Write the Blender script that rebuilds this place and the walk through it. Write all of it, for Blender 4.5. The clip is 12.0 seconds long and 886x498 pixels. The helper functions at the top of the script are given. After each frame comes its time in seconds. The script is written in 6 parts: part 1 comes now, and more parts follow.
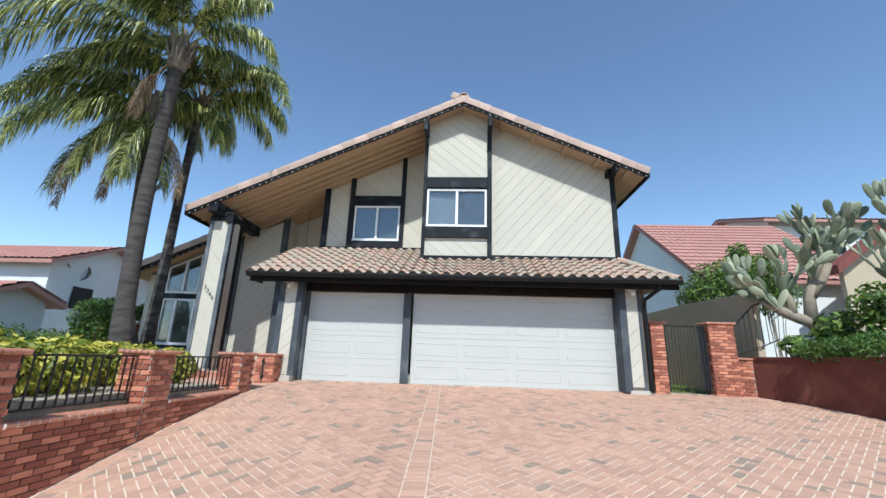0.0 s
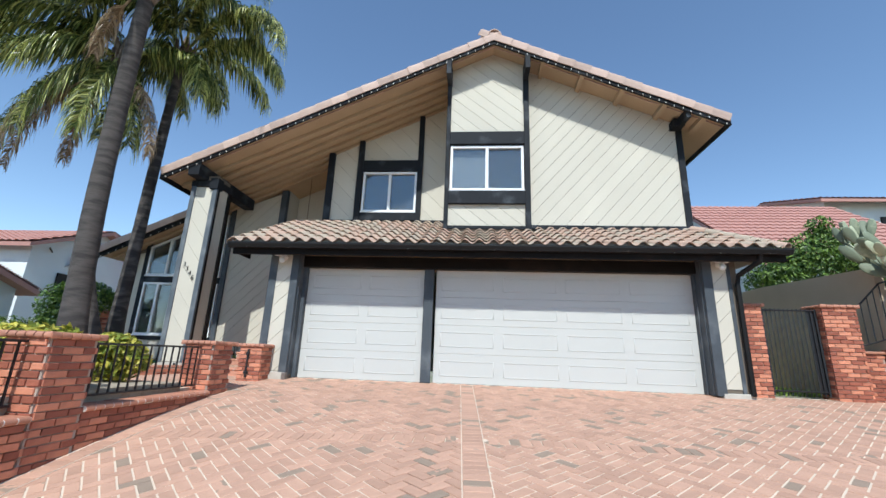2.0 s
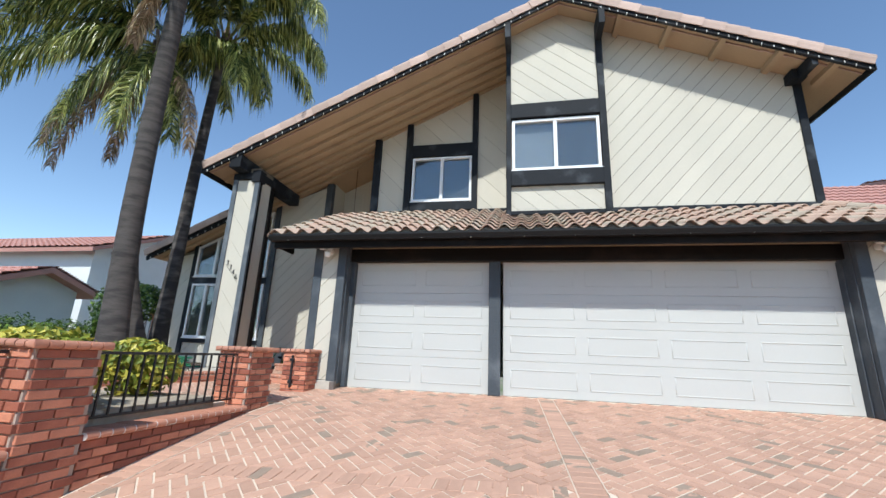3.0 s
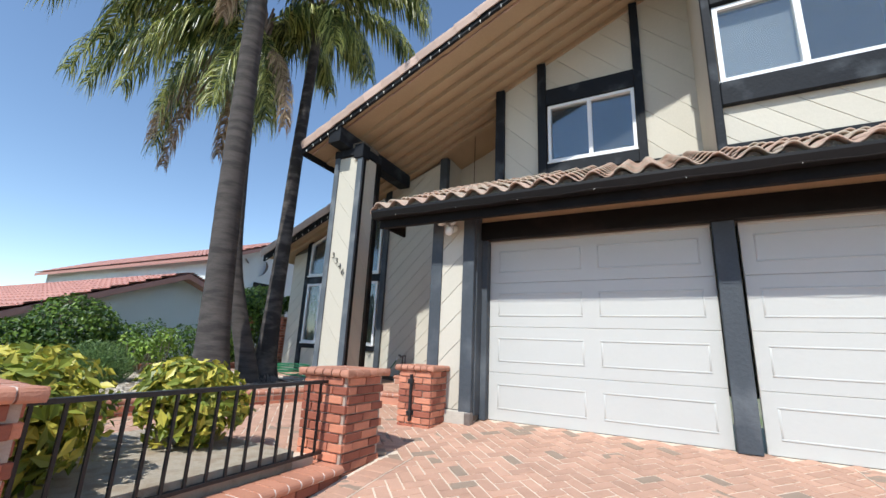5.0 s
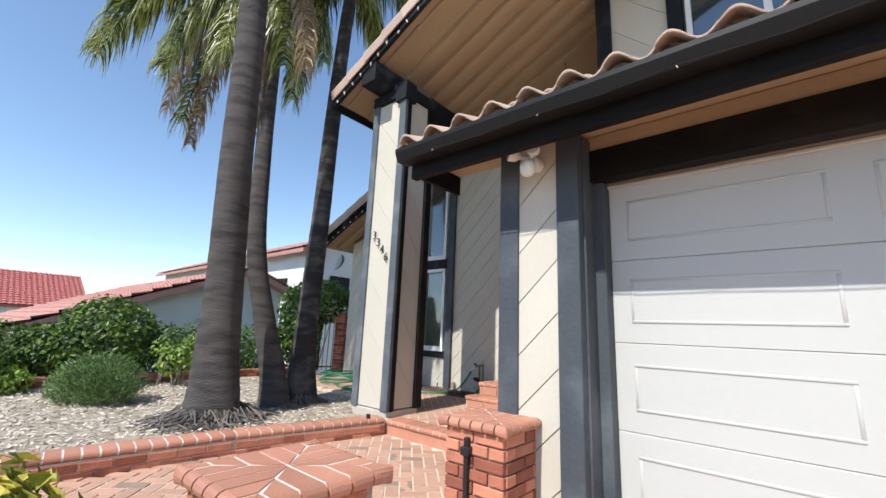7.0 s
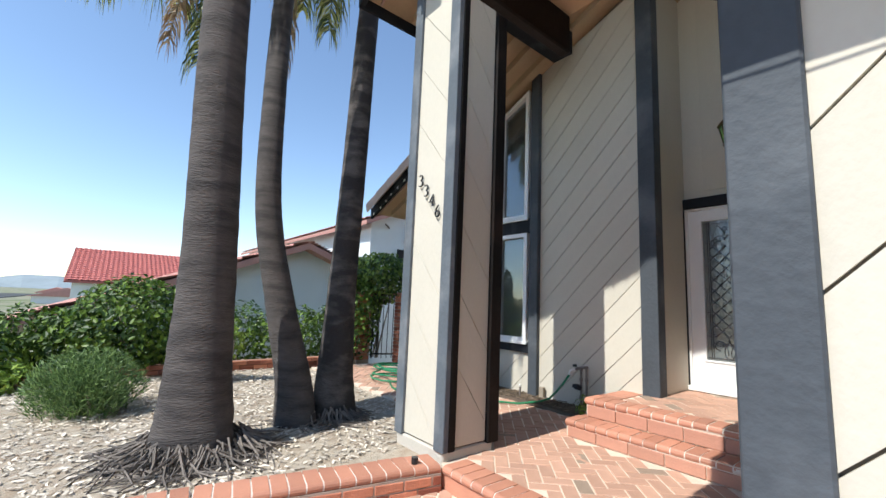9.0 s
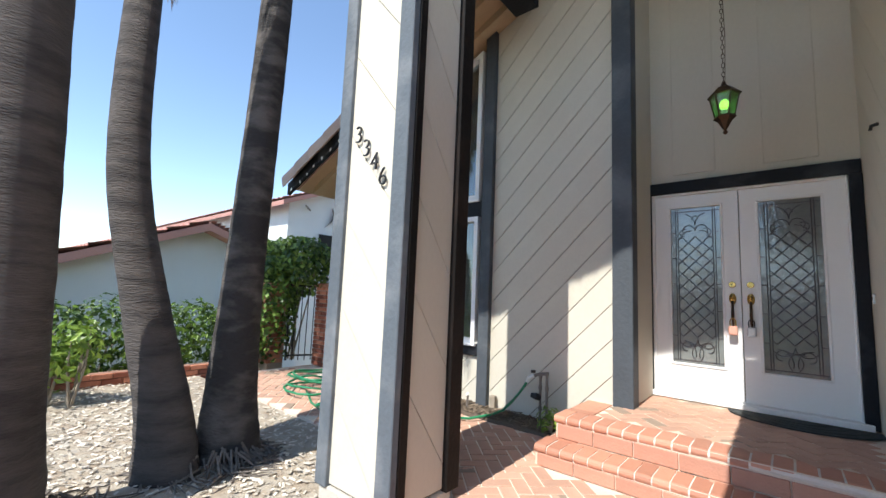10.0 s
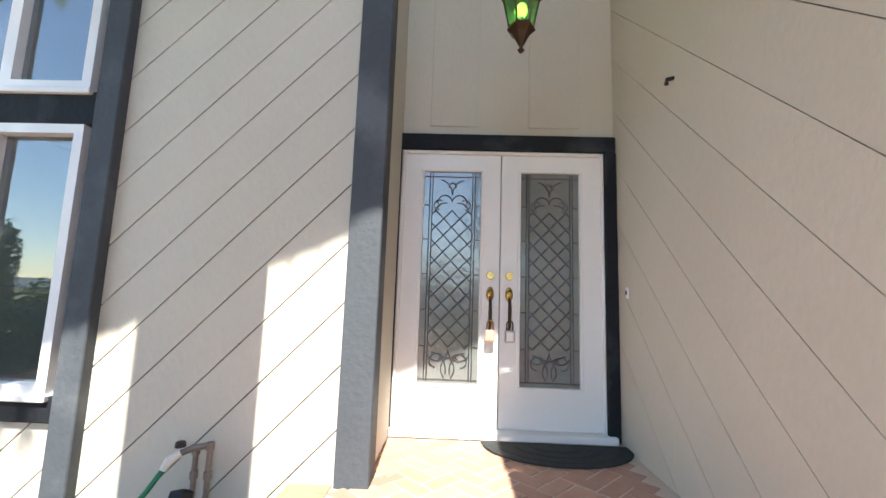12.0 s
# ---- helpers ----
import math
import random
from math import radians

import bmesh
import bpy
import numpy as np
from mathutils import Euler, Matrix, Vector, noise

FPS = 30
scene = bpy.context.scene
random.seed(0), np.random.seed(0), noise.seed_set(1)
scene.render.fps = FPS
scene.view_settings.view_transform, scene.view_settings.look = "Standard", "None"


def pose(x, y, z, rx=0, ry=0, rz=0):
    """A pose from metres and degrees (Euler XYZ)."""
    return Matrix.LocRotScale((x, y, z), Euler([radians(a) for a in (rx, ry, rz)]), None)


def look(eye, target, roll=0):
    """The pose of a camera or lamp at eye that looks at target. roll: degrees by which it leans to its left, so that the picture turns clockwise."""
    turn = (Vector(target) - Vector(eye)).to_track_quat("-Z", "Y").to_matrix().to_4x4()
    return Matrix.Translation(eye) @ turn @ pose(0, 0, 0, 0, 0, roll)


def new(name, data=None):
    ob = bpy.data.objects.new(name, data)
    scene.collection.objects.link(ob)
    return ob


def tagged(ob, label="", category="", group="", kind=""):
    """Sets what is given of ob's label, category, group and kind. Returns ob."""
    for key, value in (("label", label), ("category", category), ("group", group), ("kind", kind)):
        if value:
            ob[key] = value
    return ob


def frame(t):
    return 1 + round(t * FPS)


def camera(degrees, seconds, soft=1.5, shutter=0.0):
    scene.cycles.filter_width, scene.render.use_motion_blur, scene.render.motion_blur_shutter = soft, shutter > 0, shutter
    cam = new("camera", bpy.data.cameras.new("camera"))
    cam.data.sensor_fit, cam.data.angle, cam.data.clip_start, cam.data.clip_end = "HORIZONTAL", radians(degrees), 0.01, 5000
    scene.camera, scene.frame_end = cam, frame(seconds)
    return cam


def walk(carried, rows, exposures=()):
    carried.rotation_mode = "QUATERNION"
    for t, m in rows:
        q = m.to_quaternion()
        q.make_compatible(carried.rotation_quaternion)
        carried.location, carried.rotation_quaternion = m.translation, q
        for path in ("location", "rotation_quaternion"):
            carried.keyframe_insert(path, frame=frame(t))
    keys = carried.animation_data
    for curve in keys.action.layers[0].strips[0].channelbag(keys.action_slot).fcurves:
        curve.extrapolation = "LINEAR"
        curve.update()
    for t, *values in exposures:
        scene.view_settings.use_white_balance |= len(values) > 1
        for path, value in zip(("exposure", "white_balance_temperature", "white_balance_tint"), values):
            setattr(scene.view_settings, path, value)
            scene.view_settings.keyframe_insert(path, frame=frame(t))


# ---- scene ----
cam = camera(94.9, 12.0)
PATH = [
    (0, (1.666, -1.924, 0.588), (1.545, 0.002, 1.113), 1.9),
    (0.5, (1.609, -1.432, 0.571), (1.49, 0.494, 1.096), 1.9),
    (1, (1.503, -0.859, 0.546), (1.388, 1.068, 1.07), 2.0),
    (1.5, (1.369, -0.336, 0.532), (1.241, 1.592, 1.048), 2.1),
    (2, (1.149, 0.248, 0.498), (0.977, 2.174, 1.008), 2.1),
    (2.5, (0.908, 0.896, 0.529), (0.644, 2.812, 1.038), 2.2),
    (3, (0.659, 1.397, 0.594), (0.272, 3.294, 1.099), 2.3),
    (5, (-0.502, 3.47, 0.806), (-1.407, 5.19, 1.279), 2.6),
    (5.5, (-0.76, 3.993, 0.887), (-1.764, 5.658, 1.353), 2.8),
    (6, (-1.069, 4.564, 0.941), (-2.161, 6.178, 1.394), 2.7),
    (6.5, (-1.25, 5.074, 1.013), (-2.426, 6.632, 1.446), 2.6),
    (7, (-1.458, 5.507, 1.115), (-2.731, 6.996, 1.516), 2.4),
    (7.5, (-1.613, 6.012, 1.184), (-2.996, 7.406, 1.567), 2.3),
    (9.3, (-3.038, 7.075, 1.317), (-4.581, 8.323, 1.562), 2.3),
    (9.5, (-3.221, 7.19, 1.341), (-4.717, 8.496, 1.584), 2.4),
    (10, (-3.575, 7.407, 1.36), (-4.858, 8.926, 1.578), 2.4),
    (10.5, (-3.894, 7.734, 1.381), (-4.83, 9.488, 1.6), 2.4),
    (11, (-4.13, 8.147, 1.309), (-4.698, 10.047, 1.569), 2.3),
    (11.5, (-4.188, 8.674, 1.33), (-4.446, 10.641, 1.587), 2.1),
    (12, (-4.233, 9.174, 1.373), (-4.291, 11.158, 1.62), 1.9),
]
walk(cam, [(t, look(eye, target, roll)) for t, eye, target, roll in PATH], exposures=[(0, 0.05, 5950, 4), (5.5, 0.15, 6250, 8), (7.5, 0.3, 6350, 9), (9.5, 0.52, 6350, 8), (10.5, 0.92, 6450, 9), (11.2, 1.22, 6550, 9), (12, 1.58, 6700, 8)])
import functools

# ---- light ----
SUN_DIR = Vector((-0.035, 1.0, -1.235)).normalized()
sun = new("sun", bpy.data.lights.new("sun", "SUN"))
sun.data.energy, sun.data.angle, sun.data.color = 4.8, radians(0.5), (1.0, 0.965, 0.90)
sun.matrix_world = look((0, -20, 30), Vector((0, -20, 30)) + SUN_DIR)
world = bpy.data.worlds.new("sky")
scene.world = world
world.use_nodes = True
wn = world.node_tree
sky = wn.nodes.new("ShaderNodeTexSky")
sky.sky_type, sky.sun_disc = "NISHITA", False
sky.sun_elevation = math.asin(-SUN_DIR.z)
sky.sun_rotation = math.atan2(-SUN_DIR.x, -SUN_DIR.y)
sky.altitude, sky.air_density, sky.dust_density, sky.ozone_density = 100, 1.0, 0.0, 1.3
wn.links.new(sky.outputs[0], wn.nodes["Background"].inputs[0])
wn.nodes["Background"].inputs[1].default_value = 0.175

# ---- materials ----
def mat(name, base, rough=0.6, var=0.18, scale=3.0, fine=60.0, bump=0.15, rnd=0.0, metal=0.0, second=None, amount=0.5,
        island=False, stretch=(1, 1, 1), ior=1.45, hue=0.0):
    """Principled paint with large and small variation, relief, and a tone of its own for each piece."""
    m = bpy.data.materials.new(name)
    m.use_nodes = True
    nt, L = m.node_tree, m.node_tree.links
    b = nt.nodes["Principled BSDF"]
    b.inputs["Roughness"].default_value, b.inputs["Metallic"].default_value, b.inputs["IOR"].default_value = rough, metal, ior
    tc = nt.nodes.new("ShaderNodeTexCoord")
    mp = nt.nodes.new("ShaderNodeMapping")
    mp.inputs["Scale"].default_value = stretch
    L.new(tc.outputs["Object"], mp.inputs[0])
    def noise_node(sc, detail):
        n = nt.nodes.new("ShaderNodeTexNoise")
        n.inputs["Scale"].default_value, n.inputs["Detail"].default_value = sc, detail
        L.new(mp.outputs[0], n.inputs["Vector"])
        return n
    n1, n2 = noise_node(scale, 5), noise_node(fine, 4)
    def math_node(op, a, c):
        n = nt.nodes.new("ShaderNodeMath")
        n.operation = op
        for i, v in enumerate((a, c)):
            if isinstance(v, (int, float)):
                n.inputs[i].default_value = v
            else:
                L.new(v, n.inputs[i])
        return n.outputs[0]
    tone = math_node("ADD", math_node("MULTIPLY", math_node("SUBTRACT", n1.outputs[0], 0.5), var * 2.2), 1.0)
    tone = math_node("ADD", tone, math_node("MULTIPLY", math_node("SUBTRACT", n2.outputs[0], 0.5), var * 1.3))
    rv = None
    if rnd or hue:
        if island:
            g = nt.nodes.new("ShaderNodeNewGeometry")
            rv = g.outputs["Random Per Island"]
        else:
            g = nt.nodes.new("ShaderNodeObjectInfo")
            rv = g.outputs["Random"]
        tone = math_node("MULTIPLY", tone, math_node("ADD", math_node("MULTIPLY", math_node("SUBTRACT", rv, 0.5), rnd * 2), 1.0))
    col = nt.nodes.new("ShaderNodeRGB")
    col.outputs[0].default_value = (*base, 1)
    src = col.outputs[0]
    if second:
        mx = nt.nodes.new("ShaderNodeMix")
        mx.data_type = "RGBA"
        mx.inputs[7].default_value = (*second, 1)
        L.new(src, mx.inputs[6])
        rp = nt.nodes.new("ShaderNodeValToRGB")
        rp.color_ramp.elements[0].position, rp.color_ramp.elements[1].position = 0.62 - amount * 0.4, 0.74 - amount * 0.2
        if rv and hue:
            L.new(math_node("ADD", math_node("MULTIPLY", rv, hue), math_node("MULTIPLY", n1.outputs[0], 1 - hue)), rp.inputs[0])
        else:
            L.new(n1.outputs[0], rp.inputs[0])
        L.new(rp.outputs[0], mx.inputs[0])
        src = mx.outputs[2]
    sc = nt.nodes.new("ShaderNodeVectorMath")
    sc.operation = "SCALE"
    L.new(src, sc.inputs[0])
    L.new(tone, sc.inputs["Scale"])
    L.new(sc.outputs[0], b.inputs["Base Color"])
    if bump:
        bp = nt.nodes.new("ShaderNodeBump")
        bp.inputs["Strength"].default_value, bp.inputs["Distance"].default_value = bump, 0.02
        L.new(math_node("ADD", n2.outputs[0], n1.outputs[0]), bp.inputs["Height"])
        L.new(bp.outputs[0], b.inputs["Normal"])
    return m


SIDING = mat("siding_paint", (0.555, 0.515, 0.43), 0.75, 0.07, 1.2, 40, 0.12, rnd=0.035, stretch=(1, 1, 0.6))
GROOVE = mat("siding_backing", (0.16, 0.13, 0.10), 0.9, 0.1)
# One trim paint in four tones: sun and shade are put into the colours.
TRIM = mat("dark_trim_paint", (0.014, 0.016, 0.020), 0.65, 0.22, 2.0, 30, 0.25, second=(0.055, 0.062, 0.07), amount=0.2, ior=1.28)
# the trim darkened to brown-black, shade painted in, for sheltered boards
TRIMB = mat("shaded_trim_paint", (0.007, 0.0055, 0.005), 0.65, 0.25, 2.0, 30, 0.25, second=(0.018, 0.012, 0.010), amount=0.25, ior=1.28)
# the trim lightened part way, for posts half in sun and half in shade
TRIMP = mat("part_lit_trim_paint", (0.066, 0.076, 0.088), 0.65, 0.2, 2.0, 30, 0.25, second=(0.11, 0.121, 0.133), amount=0.25, ior=1.35)
# lightest tone, sunlight painted in, for the column's front boards
TRIMF = mat("sunlit_trim_paint", (0.105, 0.122, 0.14), 0.65, 0.2, 2.0, 30, 0.3, second=(0.19, 0.20, 0.21), amount=0.35, ior=1.35)
SOFFIT = mat("soffit_paint", (0.43, 0.32, 0.205), 0.75, 0.12, 1.5, 30, 0.15)
DOORWHITE = mat("door_paint", (0.80, 0.79, 0.77), 0.4, 0.03, 1.0, 30, 0.04)
CAPMORTAR = mat("pale_mortar", (0.68, 0.62, 0.56), 0.9, 0.15, 6, 70, 0.4)
WHITE = mat("white_paint", (0.53, 0.525, 0.495), 0.45, 0.03, 1.0, 30, 0.04)
VINYL = mat("white_vinyl", (0.80, 0.80, 0.80), 0.35, 0.02, 2.0, 30, 0.02)
GLASS = mat("window_glass", (0.55, 0.62, 0.66), 0.01, 0.05, 0.5, 3, 0.003, ior=1.9)
GLASS.node_tree.nodes["Principled BSDF"].inputs["Transmission Weight"].default_value = 0.95
SCREEN = mat("window_screen", (0.10, 0.11, 0.12), 0.5, 0.1, 2, 200, 0.2)
LEADGLASS = mat("bevelled_glass", (0.17, 0.19, 0.185), 0.06, 0.2, 9, 25, 0.12, ior=2.0)
LEAD = mat("lead_came", (0.10, 0.10, 0.11), 0.35, 0.15, 20, 90, 0.1, metal=0.8)
BRASS = mat("brass", (0.60, 0.40, 0.13), 0.25, 0.15, 20, 90, 0.05, metal=1.0)
BRONZE = mat("dark_bronze", (0.06, 0.035, 0.02), 0.4, 0.2, 20, 90, 0.1, metal=0.6)
STEEL = mat("padlock_steel", (0.62, 0.63, 0.65), 0.3, 0.1, 20, 90, 0.05, metal=0.9)
PINK = mat("pink_padlock", (0.66, 0.33, 0.25), 0.45, 0.1, 20, 90, 0.05)
IRON = mat("black_iron", (0.018, 0.018, 0.02), 0.42, 0.25, 8, 80, 0.15)
GUTTER = mat("black_gutter", (0.013, 0.012, 0.012), 0.5, 0.25, 3, 50, 0.06, ior=1.3)
BRICK = mat("wall_brick", (0.36, 0.115, 0.07), 0.75, 0.22, 9, 90, 0.35, rnd=0.28, second=(0.50, 0.20, 0.12), amount=0.5, hue=0.7)
COPING = mat("bullnose_brick", (0.47, 0.215, 0.14), 0.6, 0.16, 9, 90, 0.25, rnd=0.16)
MORTAR = mat("mortar", (0.42, 0.33, 0.27), 0.9, 0.18, 6, 70, 0.4)
WALLMORTAR = mat("stained_mortar", (0.30, 0.17, 0.12), 0.9, 0.2, 6, 70, 0.4)
PAVER = mat("driveway_brick", (0.50, 0.30, 0.215), 0.8, 0.14, 7, 80, 0.3, rnd=0.13, second=(0.27, 0.20, 0.15), amount=-0.60, hue=0.85)
PAVERS = mat("driveway_brick_rest", (0.50, 0.30, 0.215), 0.8, 0.14, 7, 80, 0.3, rnd=0.13, second=(0.27, 0.20, 0.15), amount=-0.60, hue=0.85, island=True)
PAVEBED = mat("paving_joint_sand", (0.66, 0.55, 0.44), 0.9, 0.2, 1.2, 60, 0.3)
TILE = mat("clay_roof_tile", (0.50, 0.345, 0.265), 0.8, 0.2, 5, 60, 0.35, rnd=0.16, second=(0.36, 0.295, 0.23), amount=0.45, hue=0.5)
RAKE = mat("rake_tile", (0.47, 0.34, 0.28), 0.8, 0.18, 4, 60, 0.3, rnd=0.18)
REDROOF = mat("red_roof", (0.42, 0.13, 0.11), 0.75, 0.12, 2, 30, 0.2, rnd=0.12)
PINKROOF = mat("pink_roof", (0.46, 0.24, 0.20), 0.75, 0.12, 2, 30, 0.2, rnd=0.12)
FASCIA = mat("red_fascia", (0.20, 0.06, 0.045), 0.7, 0.2, 2, 40, 0.2)
STUCCO = mat("white_stucco", (0.72, 0.73, 0.72), 0.85, 0.06, 2, 90, 0.3)
FENCE = mat("tan_stucco", (0.50, 0.40, 0.29), 0.85, 0.12, 1.5, 60, 0.3)
GRAVEL = mat("mulch_ground", (0.50, 0.43, 0.34), 0.95, 0.35, 9, 120, 0.8, second=(0.34, 0.27, 0.20), amount=0.5)
CHIP = mat("wood_chip", (0.60, 0.53, 0.44), 0.9, 0.3, 20, 90, 0.3, rnd=0.45, island=True)
SOIL = mat("dark_soil", (0.13, 0.10, 0.075), 0.95, 0.3, 9, 80, 0.6)
GROUND = mat("dry_ground", (0.26, 0.24, 0.17), 0.95, 0.25, 0.2, 8, 0.3, second=(0.12, 0.15, 0.06), amount=0.5)
ASPHALT = mat("asphalt", (0.06, 0.06, 0.06), 0.9, 0.2, 2, 120, 0.4)
TRUNK = mat("palm_trunk", (0.105, 0.09, 0.082), 0.9, 0.4, 3.0, 30, 0.8, second=(0.042, 0.036, 0.034), amount=0.6, stretch=(0.7, 0.7, 3.6))
TRUNKD = mat("dark_palm_trunk", (0.038, 0.033, 0.031), 0.9, 0.3, 3.0, 30, 0.7, second=(0.11, 0.095, 0.085), amount=0.35, stretch=(1, 1, 2.2))
BOOT = mat("palm_boot", (0.24, 0.19, 0.15), 0.9, 0.3, 8, 60, 0.6, second=(0.12, 0.09, 0.07), amount=0.5)
ROOTS = mat("palm_roots", (0.17, 0.145, 0.125), 0.9, 0.3, 20, 80, 0.5, rnd=0.3, island=True)
MAT_RUBBER = mat("door_mat", (0.03, 0.035, 0.035), 0.7, 0.3, 15, 160, 0.6)
HOSE = mat("green_hose", (0.02, 0.20, 0.09), 0.4, 0.1, 8, 60, 0.05)
PIPE = mat("old_pipe", (0.22, 0.19, 0.17), 0.5, 0.3, 12, 60, 0.3, metal=0.5)
CLAYCEM = mat("concrete", (0.50, 0.46, 0.40), 0.9, 0.15, 5, 70, 0.4)
BULB = mat("white_plastic", (0.75, 0.74, 0.70), 0.4, 0.04, 5, 50, 0.03)
PEBBLE = mat("cactus_bark", (0.30, 0.25, 0.19), 0.9, 0.25, 9, 60, 0.5)


def leaf_mat(name, base, second, rnd=0.35, rough=0.45, trans=0.25):
    m = mat(name, base, rough, 0.15, 2.0, 30, 0.0, rnd=rnd, second=second, amount=0.45, hue=0.75, island=True)
    nt = m.node_tree
    b = nt.nodes["Principled BSDF"]
    t = nt.nodes.new("ShaderNodeBsdfTranslucent")
    src = b.inputs["Base Color"].links[0].from_socket
    nt.links.new(src, t.inputs[0])
    mx = nt.nodes.new("ShaderNodeMixShader")
    mx.inputs[0].default_value = trans
    nt.links.new(b.outputs[0], mx.inputs[1])
    nt.links.new(t.outputs[0], mx.inputs[2])
    nt.links.new(mx.outputs[0], nt.nodes["Material Output"].inputs[0])
    return m


LEAF_HEDGE = leaf_mat("hedge_leaf", (0.045, 0.095, 0.014), (0.12, 0.19, 0.025))
LEAF_VINE = leaf_mat("vine_leaf", (0.06, 0.12, 0.022), (0.15, 0.23, 0.04))
LEAF_YELLOW = leaf_mat("yellow_leaf", (0.22, 0.27, 0.035), (0.48, 0.42, 0.07))
LEAF_GREY = leaf_mat("rosemary_leaf", (0.11, 0.19, 0.06), (0.20, 0.29, 0.10))
LEAF_FRESH = leaf_mat("fresh_leaf", (0.16, 0.26, 0.04), (0.26, 0.36, 0.06))
LEAF_JUNIPER = leaf_mat("juniper_leaf", (0.07, 0.15, 0.035), (0.15, 0.25, 0.06))
LEAF_PALM = leaf_mat("palm_leaf", (0.085, 0.12, 0.025), (0.42, 0.43, 0.13), rough=0.35, trans=0.35)
LEAF_DEAD = leaf_mat("dry_palm_leaf", (0.30, 0.20, 0.11), (0.40, 0.30, 0.18))
LEAF_DARK = leaf_mat("cypress_leaf", (0.03, 0.06, 0.02), (0.06, 0.10, 0.03))
CACTUS = mat("cactus_pad", (0.20, 0.235, 0.155), 0.6, 0.14, 6, 40, 0.15, rnd=0.25, second=(0.34, 0.36, 0.24), amount=0.3, hue=0.6)


# ---- mesh helpers ----
def thing(name, at=(0, 0, 0), label="", category="", group="", kind=""):
    ob = new(name)
    ob.empty_display_size = 0.1
    ob.location = at
    return tagged(ob, label, category, group, kind)


def under(ob, parent):
    """Parents ob, whose points are in world metres, to a thing or to one of its parts."""
    if parent is not None:
        ob.parent = parent
        if parent.parent is None:
            ob.matrix_parent_inverse = parent.matrix_basis.inverted()
    return ob


def part(name, bm, material, parent=None, label="", smooth=False):
    """Links a bmesh, in world metres, as one mesh under a thing or a part."""
    me = bpy.data.meshes.new(name)
    bmesh.ops.recalc_face_normals(bm, faces=bm.faces)
    if smooth:
        for f in bm.faces:
            f.smooth = True
    bm.to_mesh(me)
    bm.free()
    me.materials.append(material)
    ob = under(new(name, me), parent)
    return tagged(ob, label) if label else ob


def pydata(name, verts, faces, material, parent=None, label="", smooth=False):
    me = bpy.data.meshes.new(name)
    me.from_pydata([tuple(v) for v in verts], [], [tuple(f) for f in faces])
    me.materials.append(material)
    if smooth:
        me.polygons.foreach_set("use_smooth", [True] * len(me.polygons))
    ob = under(new(name, me), parent)
    return tagged(ob, label) if label else ob


def box(bm, x0, x1, y0, y1, z0, z1, bevel=0.0):
    r = bmesh.ops.create_cube(bm, size=1.0)
    vs = r["verts"]
    bmesh.ops.scale(bm, vec=(x1 - x0, y1 - y0, z1 - z0), verts=vs)
    bmesh.ops.translate(bm, vec=((x0 + x1) / 2, (y0 + y1) / 2, (z0 + z1) / 2), verts=vs)
    if bevel:
        bmesh.ops.bevel(bm, geom=list({e for v in vs for e in v.link_edges}), offset=bevel, segments=1, affect="EDGES")
    return bm


def boxpart(name, dims, material, parent=None, label="", bevel=0.006):
    return part(name, box(bmesh.new(), *dims, bevel), material, parent, label)


def prism(bm, poly, axis, a, b):
    """Extrudes a polygon in the other two axes from a to b along axis."""
    def at(p, c):
        return {"x": (c, p[0], p[1]), "y": (p[0], c, p[1]), "z": (p[0], p[1], c)}[axis]
    lo = [bm.verts.new(at(p, a)) for p in poly]
    hi = [bm.verts.new(at(p, b)) for p in poly]
    n = len(poly)
    bm.faces.new(lo)
    bm.faces.new(hi[::-1])
    for i in range(n):
        bm.faces.new((lo[i], hi[i], hi[(i + 1) % n], lo[(i + 1) % n]))
    return bm


def tube(bm, pts, radius, sides=8, cap=True):
    """A round tube through points; radius a number or one a point."""
    pts = [Vector(p) for p in pts]
    rs = radius if isinstance(radius, (list, tuple)) else [radius] * len(pts)
    rings = []
    ref = Vector((0.3, 0.2, 1)).normalized()
    for i, p in enumerate(pts):
        d = (pts[min(i + 1, len(pts) - 1)] - pts[max(i - 1, 0)]).normalized()
        u = d.cross(ref)
        if u.length < 0.05:
            u = d.cross(Vector((1, 0, 0)))
        u.normalize()
        w = d.cross(u)
        rings.append([bm.verts.new(p + rs[i] * (math.cos(a) * u + math.sin(a) * w)) for a in [2 * math.pi * k / sides for k in range(sides)]])
    for r, q in zip(rings, rings[1:]):
        for k in range(sides):
            bm.faces.new((r[k], r[(k + 1) % sides], q[(k + 1) % sides], q[k]))
    if cap:
        bm.faces.new(rings[0][::-1])
        bm.faces.new(rings[-1])
    return bm


def clip(poly, n, c, keep_less=True):
    """The part of a convex polygon with n.p <= c (or >=)."""
    out = []
    s = 1 if keep_less else -1
    for p, q in zip(poly, poly[1:] + poly[:1]):
        a, b = s * (n[0] * p[0] + n[1] * p[1] - c), s * (n[0] * q[0] + n[1] * q[1] - c)
        if a <= 0:
            out.append(p)
        if a * b < 0:
            k = a / (a - b)
            out.append((p[0] + k * (q[0] - p[0]), p[1] + k * (q[1] - p[1])))
    return out


